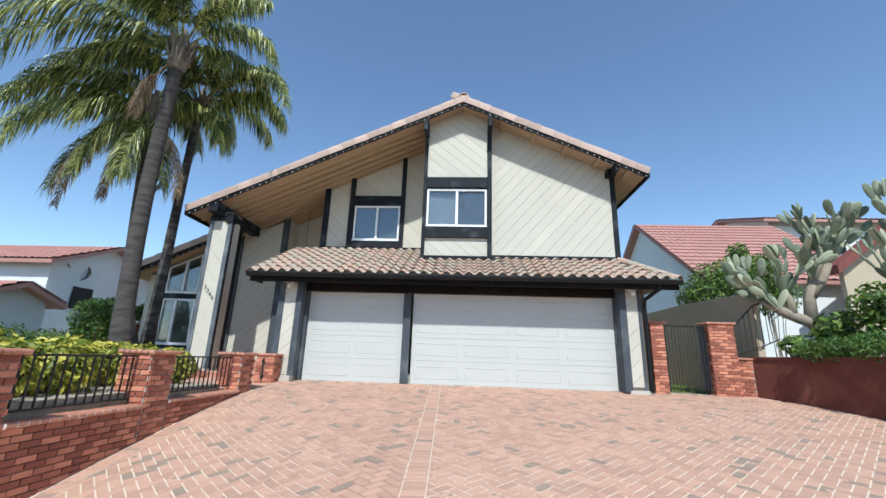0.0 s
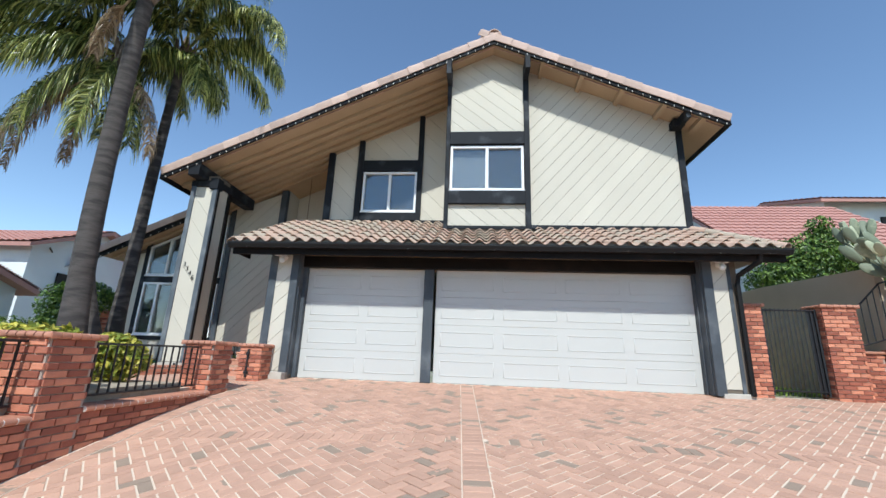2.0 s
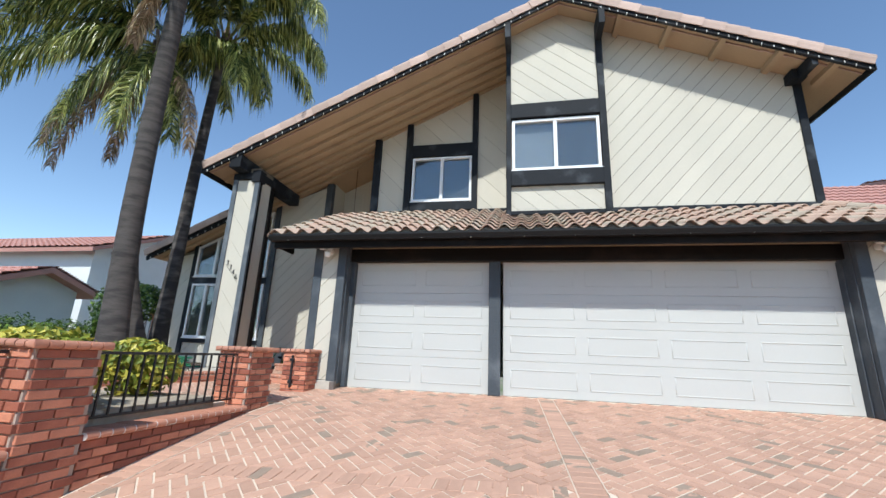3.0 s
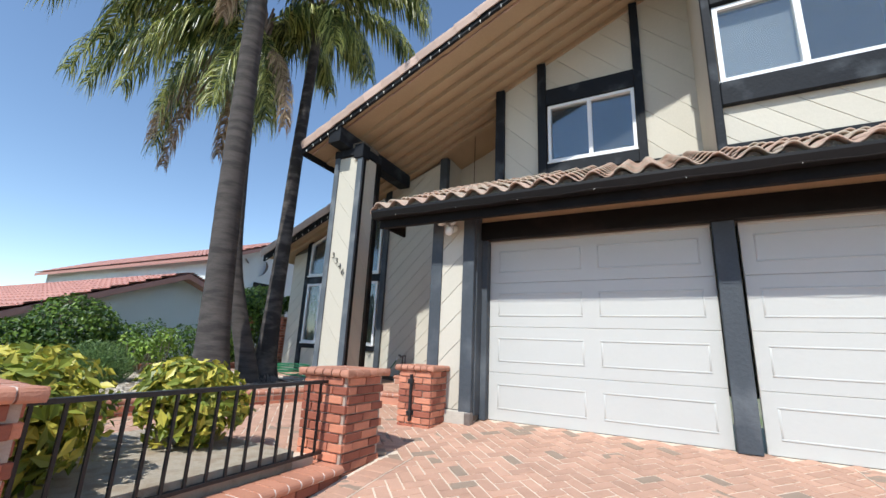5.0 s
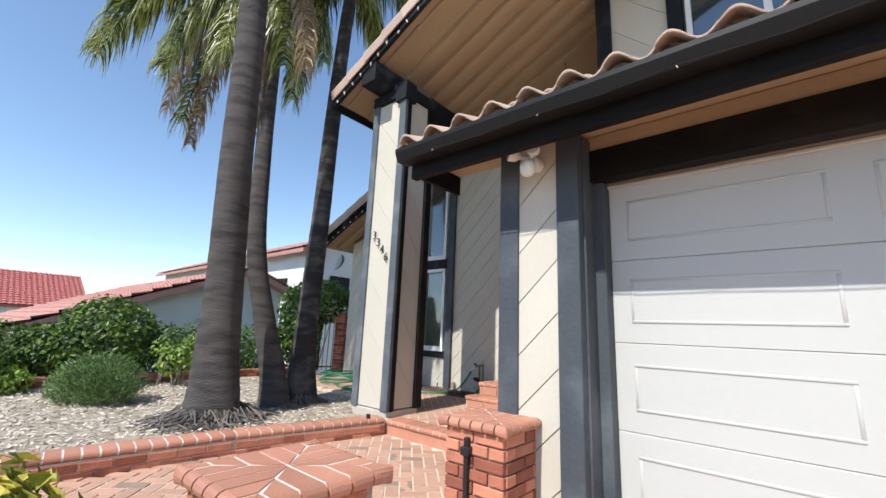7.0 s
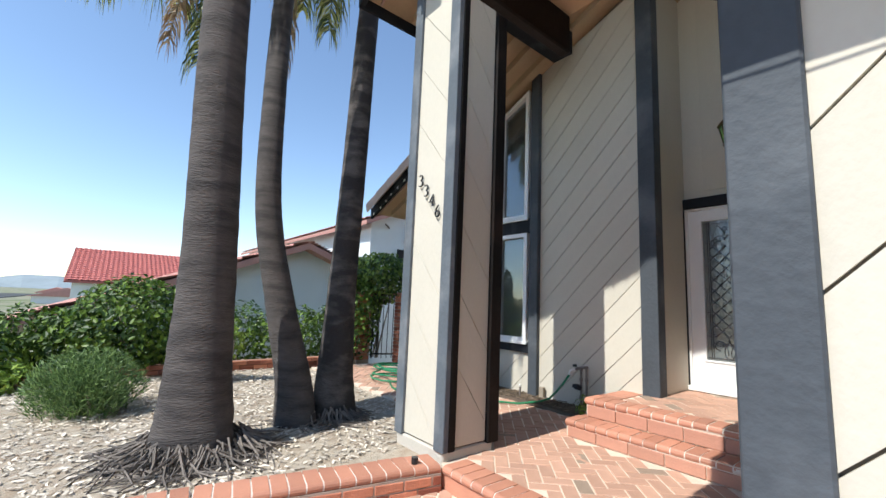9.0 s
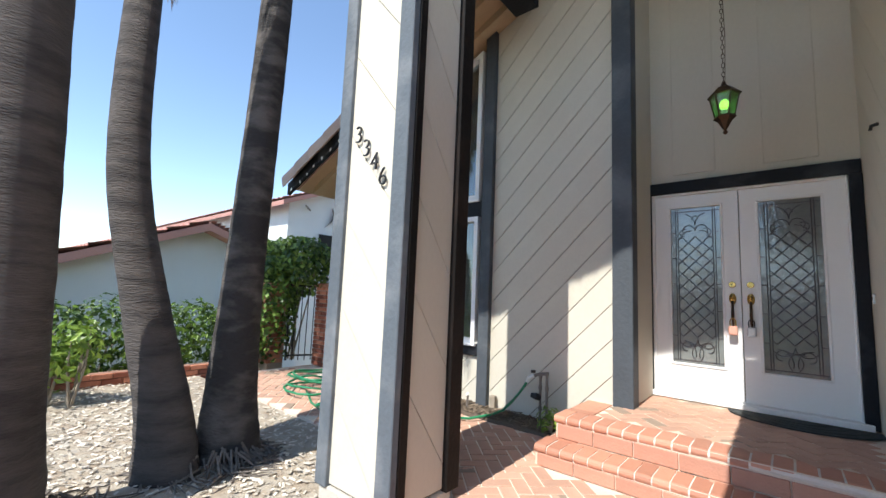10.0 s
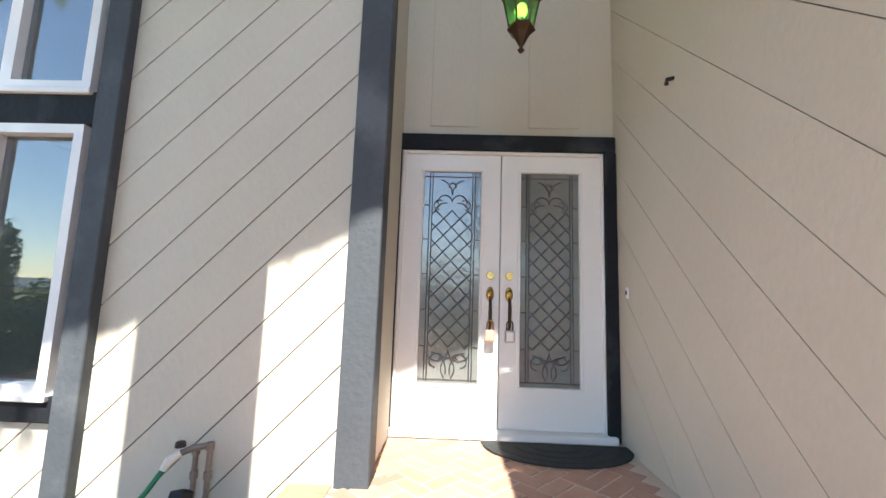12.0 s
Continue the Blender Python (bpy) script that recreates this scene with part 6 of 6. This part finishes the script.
def brick_face(parent, a, b, z0, z1, out, material=None, base=None):
    """Running-bond bricks on the face from a to b (plan points), proud towards out; base(x, y) cuts them at the ground."""
    a, b, out = Vector((*a, 0)), Vector((*b, 0)), Vector((*out, 0)).normalized()
    d = (b - a)
    ln = d.length
    d.normalize()
    ang = math.degrees(math.atan2(d.y, d.x))
    course = 0
    z = z1 - BH / 2
    while z > z0 - BH / 2 + 0.001:
        s = -(BL + BJ) / 2 * (course % 2)
        while s < ln - 0.02:
            e0, e1 = max(0.0, s), min(ln, s + BL)
            s += BL + BJ
            if e1 - e0 < 0.03:
                continue
            p = a + d * (e0 + e1) / 2
            if base and z + BH / 2 < base(p.x, p.y):
                continue
            l = round((e1 - e0) / 0.02) * 0.02 if e1 - e0 < BL - 0.005 else BL
            me = brick_mesh(l, 0.05, BH, material or BRICK)
            piece("brick", me, Matrix.Translation(p + out * (-0.019 + random.uniform(-0.002, 0.002)) + Vector((0, 0, z))) @ pose(0, 0, 0, 0, 0, ang + random.uniform(-0.3, 0.3)), parent)
        z -= BH + BJ
        course += 1


def bull_mesh(w, l, h, material):
    """A bullnosed coping brick, round end towards -y."""
    bm = bmesh.new()
    prof = [(l, -h / 2), (l, h / 2), (h / 2, h / 2)] + [(h / 2 - h / 2 * math.sin(radians(a)), h / 2 * math.cos(radians(a))) for a in (30, 60, 90, 120, 150)] + [(h / 2, -h / 2)]
    prism(bm, prof, "x", -w / 2, w / 2)
    bmesh.ops.recalc_face_normals(bm, faces=bm.faces)
    me = bpy.data.meshes.new("coping_brick")
    bm.to_mesh(me)
    bm.free()
    me.materials.append(material)
    return me


BULL = bull_mesh(0.094, 0.24, 0.062, COPING)
BULLS = bull_mesh(0.094, 0.20, 0.055, COPING)


def nosing(parent, a, b, z, inward, mesh=None, pitch=0.105):
    """A row of bullnosed bricks from a to b, their tops at z and their tails towards inward."""
    a, b = Vector((*a, 0)), Vector((*b, 0))
    n = max(1, round((b - a).length / pitch))
    ang = math.degrees(math.atan2(inward[1], inward[0])) - 90
    bed = bull_mesh((b - a).length, 0.19, 0.057, CAPMORTAR)
    mid = a.lerp(b, 0.5) + Vector((*inward, 0)).normalized() * 0.003
    piece("mortar_bed", bed, Matrix.Translation((mid.x, mid.y, z - 0.0325)) @ pose(0, 0, 0, 0, 0, ang), parent)
    for k in range(n):
        p = a.lerp(b, (k + 0.5) / n)
        piece("coping_brick", mesh or BULL, Matrix.Translation((p.x, p.y, z - 0.03 + random.uniform(-0.003, 0.002))) @ pose(0, 0, 0, 0, 0, ang + random.uniform(-0.5, 0.5)), parent)


@functools.lru_cache(None)
def mitred_brick(w, l0, l1, h=0.062):
    """A bullnosed cap brick, round end towards -y, its tail cut slanting from l0 to l1."""
    def profile(l):
        r = min(h / 2, l * 0.8)
        return [(l, -h / 2), (l, h / 2), (r, h / 2)] + [(r - r * math.sin(radians(a)), h / 2 * math.cos(radians(a))) for a in (30, 60, 90, 120, 150)] + [(r, -h / 2)]
    a, b = profile(l0), profile(l1)
    n = len(a)
    verts = [(-w / 2, y, z) for y, z in a] + [(w / 2, y, z) for y, z in b]
    faces = [tuple(range(n)), tuple(range(2 * n - 1, n - 1, -1))] + [(i, i + n, (i + 1) % n + n, (i + 1) % n) for i in range(n)]
    bm = bmesh.new()
    vs = [bm.verts.new(v) for v in verts]
    for f in faces:
        bm.faces.new([vs[i] for i in f])
    bmesh.ops.recalc_face_normals(bm, faces=bm.faces)
    me = bpy.data.meshes.new("coping_brick")
    bm.to_mesh(me)
    bm.free()
    me.materials.append(COPING)
    return me


def pillar(name, x0, x1, y0, y1, z0, z1, label, base=None, faces="fblr"):
    p = thing(name, ((x0 + x1) / 2, (y0 + y1) / 2, z0), label, "pillar", "brick pillars", kind="structure")
    boxpart("core", (x0 + 0.012, x1 - 0.012, y0 + 0.012, y1 - 0.012, z0 - 0.3, z1 - 0.02), MORTAR, p, "", 0)
    t = z1 - 0.065
    for f, a, b, o in (("f", (x0, y0), (x1, y0), (0, -1)), ("b", (x0, y1), (x1, y1), (0, 1)), ("l", (x0, y0 + 0.03), (x0, y1 - 0.03), (-1, 0)), ("r", (x1, y0 + 0.03), (x1, y1 - 0.03), (1, 0))):
        if f in faces:
            brick_face(p, a, b, z0, t, o, None, base)
    boxpart("cap", (x0 - 0.02, x1 + 0.02, y0 - 0.02, y1 + 0.02, z1 - 0.058, z1 - 0.002), CAPMORTAR, p, "pale mortar bed of the cap", 0.01)
    e = 0.045
    cx, cy = (x0 + x1) / 2, (y0 + y1) / 2
    for turn, span, depth in ((0, x1 - x0 + 2 * e, y1 - y0 + 2 * e), (90, y1 - y0 + 2 * e, x1 - x0 + 2 * e), (180, x1 - x0 + 2 * e, y1 - y0 + 2 * e), (270, y1 - y0 + 2 * e, x1 - x0 + 2 * e)):
        n = 6
        for k in range(n):
            u0, u1 = -span / 2 + k * span / n, -span / 2 + (k + 1) * span / n
            reach = [max(0.012, min(depth / 2, depth / span * (span / 2 - abs(u))) - 0.006) for u in (u0, u1)]
            me = mitred_brick(u1 - u0 - 0.011, reach[0], reach[1])
            piece("coping_brick", me, Matrix.Translation((cx, cy, z1 - 0.03 + random.uniform(-0.003, 0.002))) @ pose(0, 0, 0, 0, 0, turn) @ Matrix.Translation(((u0 + u1) / 2, -depth / 2, 0)), p)
    return p


pillar("pillar", -3.16, -2.71, 3.74, 4.24, -0.75, 0.59, "square red brick pillar with rounded cap on the low wall")
pillar("pillar", -3.19, -2.735, 6.17, 6.67, -0.25, 0.60, "square red brick pillar with rounded cap beside the walk")
pillar("pillar", -3.20, -2.78, 7.66, 8.06, -0.12, 0.60, "square red brick pillar with iron gate hinge at the garage")
pillar("pillar", -3.16, -2.71, 1.55, 2.02, -1.2, 0.56, "square red brick pillar with rounded cap on the low wall")
pillar("pillar", 6.08, 6.40, 8.28, 8.56, -0.05, 1.66, "tall red brick gate pillar against the garage", None, "fr")
pillar("pillar", 7.40, 7.98, 8.22, 8.60, -0.05, 1.66, "tall red brick gate pillar", None, "fl")

lowwall = thing("low_wall", (-2.72, 4, -0.6), "low red brick garden wall with rounded coping", "wall", kind="structure")
for y0, y1, top in ((4.24, 6.17, -0.10), (2.02, 3.74, -0.13), (-2.0, 1.55, -0.35)):
    boxpart("core", (-3.0, -2.735, y0, y1, -1.72, top - 0.05), WALLMORTAR, lowwall, "", 0)
    brick_face(lowwall, (-2.72, y0), (-2.72, y1), -1.6, top - 0.065, (1, 0), None, lambda x, y: drive_z(-2.7, y) - 0.02)
    nosing(lowwall, (-2.68, y0), (-2.68, y1), top, (-1, 0))
gwall = thing("gate_wall", (8.1, 8.3, 0), "short red brick wall beside the gate pillar", "wall", kind="structure")
boxpart("core", (7.98, 8.34, 8.30, 8.5, -0.1, 0.80), MORTAR, gwall, "", 0)
brick_face(gwall, (7.99, 8.29), (8.34, 8.29), -0.05, 0.79, (0, -1))
boxpart("cap_stone", (7.98, 8.6, 8.25, 8.54, 0.80, 0.85), COPING, gwall, "", 0.012)
ret = thing("retaining_wall", (8.7, 7, 0), "painted red retaining wall beside the driveway", "wall", kind="structure")
REDWALL = mat("red_wall_paint", (0.14, 0.042, 0.028), 0.8, 0.2, 1.5, 50, 0.3, second=(0.19, 0.065, 0.045), amount=0.35)
line = [(8.34, 8.3), (8.8, 7.2), (9.05, 5.8), (9.45, 3.4), (10.3, -2.0)]
for (xa, ya), (xb, yb) in zip(line, line[1:]):
    bm = bmesh.new()
    prism(bm, [(xa, ya), (xb, yb), (xb + 0.22, yb + 0.04), (xa + 0.22, ya + 0.04)], "z", -1.7, 0.83)
    part("wall_run", bm, REDWALL, ret)
    bm = bmesh.new()
    prism(bm, [(xa - 0.03, ya), (xb - 0.03, yb), (xb + 0.26, yb + 0.04), (xa + 0.26, ya + 0.04)], "z", 0.83, 0.88)
    part("wall_cap", bm, REDWALL, ret)
gp = pillar("pillar", -9.98, -9.62, 11.55, 11.9, 0.1, 1.45, "red brick pillar beside the garden gate", None, "fr")
gp = pillar("pillar", -10.5, -10.2, 10.85, 11.15, 0.1, 1.42, "red brick pillar under the vine", None, "fr")

# planter curb, its coping and one course below
curb = thing("planter_curb", (-5.5, 7, 0), "rounded red brick curb round the planting bed", "curb", kind="structure")
cl = [(-5.95, 1.2), (-5.78, 4.0), (-5.66, 6.1), (-5.49, 7.4), (-5.15, 8.93)]
for a, b in zip(cl, cl[1:]):
    d = (Vector(b) - Vector(a)).normalized()
    inw = (-d.y, d.x)
    nosing(curb, a, b, 0.115, inw)
    brick_face(curb, a, b, LOW - 0.02, 0.045, (d.y, -d.x))
    bm = prism(bmesh.new(), [a, b, (b[0] + inw[0] * 0.2, b[1] + inw[1] * 0.2), (a[0] + inw[0] * 0.2, a[1] + inw[1] * 0.2)], "z", -0.3, 0.06)
    part("core", bm, MORTAR, curb)
back = thing("back_curb", (-9, 9.7, 0.1), "low red brick edging along the hedge", "curb", kind="structure")
brick_face(back, (-9.95, 3.0), (-9.95, 10.6), 0.06, 0.22, (1, 0))
boxpart("core", (-10.1, -9.97, 3.0, 10.6, 0.0, 0.22), WALLMORTAR, back, "", 0)

# ---- steps and landing ----
steps = thing("front_steps", (-4.1, 10.4, MID), "red brick front steps with rounded nosings", "steps", kind="structure")
boxpart("lower_step", (-5.09, RX - 0.01, 10.40, 10.9, MID - 0.1, STEP - 0.006), PAVEBED, steps, "", 0)
boxpart("landing", (-5.04, RX - 0.01, 10.66, DY + 0.05, MID - 0.1, LAND - 0.006), PAVEBED, steps, "", 0)
nosing(steps, (-5.10, 10.38), (RX - 0.01, 10.40), STEP, (0, 1))
nosing(steps, (-5.06, 10.64), (RX - 0.01, 10.66), LAND, (0, 1))
nosing(steps, (-5.06, 11.36), (-5.06, 10.86), LAND + 0.001, (1, 0))
nosing(steps, (-5.10, 11.0), (-5.10, 10.6), STEP + 0.001, (1, 0))
TREAD = mat("riser_tile", (0.46, 0.23, 0.16), 0.6, 0.14, 8, 70, 0.2, rnd=0.12)
for k in range(7):
    x = -5.03 + k * 0.287
    piece("riser_tile", brick_mesh(0.28, 0.02, 0.105, TREAD), Matrix.Translation((x + 0.145, 10.653, STEP + 0.056)), steps)
    piece("riser_tile", brick_mesh(0.28, 0.02, 0.09, TREAD), Matrix.Translation((x + 0.10, 10.395, MID + 0.046)), steps)
entrystep = thing("walk_step", (-4.2, 8.95, LOW), "red brick step up to the entry walk", "steps", kind="structure")
nosing(entrystep, (-5.16, 8.94), (-3.2, 8.94), MID + 0.004, (0, 1))
boxpart("riser", (-5.2, -3.2, 8.965, 9.1, LOW - 0.1, MID - 0.03), COPING, entrystep, "", 0)


# ---- brick paving ----
def herringbone(parent, inside, zf, angle, near, level=0.012, edge=None, limit=300, z_tilt=True):
    """Bricks in herringbone inside a region; those in the stretch near are objects, the rest one mesh."""
    u = 0.1065
    ca, sa = math.cos(radians(angle)), math.sin(radians(angle))
    x0, x1, y0, y1 = edge
    cx, cy = (x0 + x1) / 2, (y0 + y1) / 2
    R = int(math.hypot(x1 - x0, y1 - y0) / 2 / u) + 3
    verts, faces = [], []
    count = 0
    long_me = brick_mesh(0.202, 0.0955, 0.03, PAVER, 0.003)
    for i in range(-R, R):
        for j in range(-R, R):
            d = (i - j) % 4
            if d == 0:
                c, hor = ((i + 1) * u, (j + 0.5) * u), True
            elif d == 3:
                c, hor = ((i + 0.5) * u, (j + 1) * u), False
            else:
                continue
            x, y = cx + ca * c[0] - sa * c[1], cy + sa * c[0] + ca * c[1]
            if not (x0 < x < x1 and y0 < y < y1) or not inside(x, y):
                continue
            a = radians(angle + (0 if hor else 90))
            dx, dy = Vector((math.cos(a), math.sin(a))), Vector((-math.sin(a), math.cos(a)))
            z = zf(x, y) + random.uniform(-0.002, 0.002)
            if near(x, y) and count < limit:
                count += 1
                gx, gy = (zf(x + 0.1, y) - zf(x - 0.1, y)) / 0.2, (zf(x, y + 0.1) - zf(x, y - 0.1)) / 0.2
                X = Vector((dx.x, dx.y, gx * dx.x + gy * dx.y)).normalized()
                Z = Vector((-gx, -gy, 1)).normalized()
                Y = Z.cross(X)
                piece("paving_brick", long_me, Matrix.Translation(Vector((x, y, z)) - Z * 0.0155) @ Matrix((X, Y, Z)).transposed().to_4x4(), parent)
                continue
            b = len(verts)
            for h, k in ((0.004, 0.0), (0.0, -0.02)):
                for sx, sy in ((-1, -1), (1, -1), (1, 1), (-1, 1)):
                    p = Vector((x, y)) + dx * sx * (0.1015 - h) + dy * sy * (0.048 - h)
                    verts.append((p.x, p.y, z + zf(p.x, p.y) - zf(x, y) + k))
            faces += [(b, b + 1, b + 2, b + 3), (b, b + 4, b + 5, b + 1), (b + 1, b + 5, b + 6, b + 2), (b + 2, b + 6, b + 7, b + 3), (b + 3, b + 7, b + 4, b)]
    tagged(pydata("paving_bricks", verts, faces, PAVERS, parent), "weathered red paving bricks", kind="stuff")


STRIP, BAND = (-0.11, 0.11), (4.58, 4.80)


def strip_x(y):
    """Middle of the soldier strip, which runs a little aslant."""
    return 1.13 - 0.042 * (y - 4.4)


def in_drive(x, y):
    if abs(x - strip_x(y)) < 0.03 or abs(y - sum(BAND) / 2) < 0.03:
        return False
    if y < 6.9 and x < -2.72 + 0.12:
        return False
    return drive_left(y) + 0.04 < x < drive_right(y) - 0.05 and y < 8.33


herringbone(driveway, in_drive, lambda x, y: drive_z(x, y) + 0.002, 45, lambda x, y: -1.2 < x < 1.0 and 2.6 < y < 4.9, edge=(-3.2, 10.9, -11.0, 8.4))
SOLD = brick_mesh(0.202, 0.0955, 0.03, PAVER, 0.003)


def soldier(parent, x, y, ang, zf):
    gx, gy = (zf(x + 0.1, y) - zf(x - 0.1, y)) / 0.2, (zf(x, y + 0.1) - zf(x, y - 0.1)) / 0.2
    d = Vector((math.cos(radians(ang)), math.sin(radians(ang))))
    X = Vector((d.x, d.y, gx * d.x + gy * d.y)).normalized()
    Z = Vector((-gx, -gy, 1)).normalized()
    piece("border_brick", SOLD, Matrix.Translation(Vector((x, y, zf(x, y) + 0.006)) - Z * 0.0155) @ Matrix((X, Z.cross(X), Z)).transposed().to_4x4(), parent)


def joint(a, b, w=0.004):
    """A pale mortar line along a border of the driveway."""
    a, b = Vector(a), Vector(b)
    n = max(2, int((b - a).length / 0.4))
    s = Vector((-(b - a).y, (b - a).x)).normalized() * w
    verts, faces = [], []
    for k in range(n + 1):
        p = a.lerp(b, k / n)
        for q in (p - s, p + s):
            verts += [(q.x, q.y, drive_z(q.x, q.y) + 0.0065), (q.x, q.y, drive_z(q.x, q.y) - 0.01)]
        if k:
            i = 4 * k
            faces += [(i - 4, i - 2, i + 2, i), (i - 4, i, i + 1, i - 3), (i - 2, i - 1, i + 3, i + 2)]
    pydata("mortar_joint", verts, faces, PAVEBED, driveway, "pale mortar line")


for x in STRIP:
    joint((strip_x(-10.9) + x, -10.9), (strip_x(8.3) + x, 8.3))
joint((-2.455, -2.3), (-2.455, 6.8), 0.004)
for k in range(180):
    y = -10.9 + 0.1065 * k
    soldier(driveway, strip_x(y), y, 2.4, drive_z)
for k in range(106):
    x = -2.4 + 0.1065 * k
    if abs(x - strip_x(4.69)) > 0.14:
        soldier(driveway, x, 4.69, 90, drive_z)
for k in range(85):
    soldier(driveway, -2.57, -2.3 + 0.1065 * k, 0, drive_z)


def in_lower(x, y):
    cx = np.interp(y, [1.2, 4.0, 6.1, 7.4, 8.93], [-5.95, -5.78, -5.66, -5.49, -5.15])
    return cx - 0.05 < x < (-4.5 if y < 5.9 else -3.2 if y < 6.7 or y > 7.65 else -2.75) and y < 8.9


herringbone(lower_walk, in_lower, lambda x, y: LOW if x < -3.1 else LOW + (drive_z(-2.75, 7.1) - LOW) * min(1, (x + 3.1) / 0.35), 45, lambda x, y: x > -5.0 and 6.0 < y < 8.0, edge=(-6, -2.7, 3.0, 9.0))
herringbone(upper_walk, lambda x, y: (y > 9.18 and -5.2 < x < -3.1 and y < 10.36) or (-9.6 < x <= -5.2 and 9.8 < y < 11.0) or (-6.3 < x < -5.1 and 9.55 < y < 11.0), lambda x, y: MID, 45, lambda x, y: -5.8 < x < -3.6 and y < 10.3, edge=(-9.7, -3.05, 9.1, 11.1))
herringbone(steps, lambda x, y: -4.80 < x < -3.09 and 10.92 < y < 12.08, lambda x, y: LAND, 45, lambda x, y: True, edge=(-5.0, -3.0, 10.8, 12.2))
herringbone(steps, lambda x, y: -4.88 < x < -3.09 and 10.6 < y < 10.66, lambda x, y: STEP, 0, lambda x, y: True, edge=(-5.0, -3.0, 10.5, 10.7))
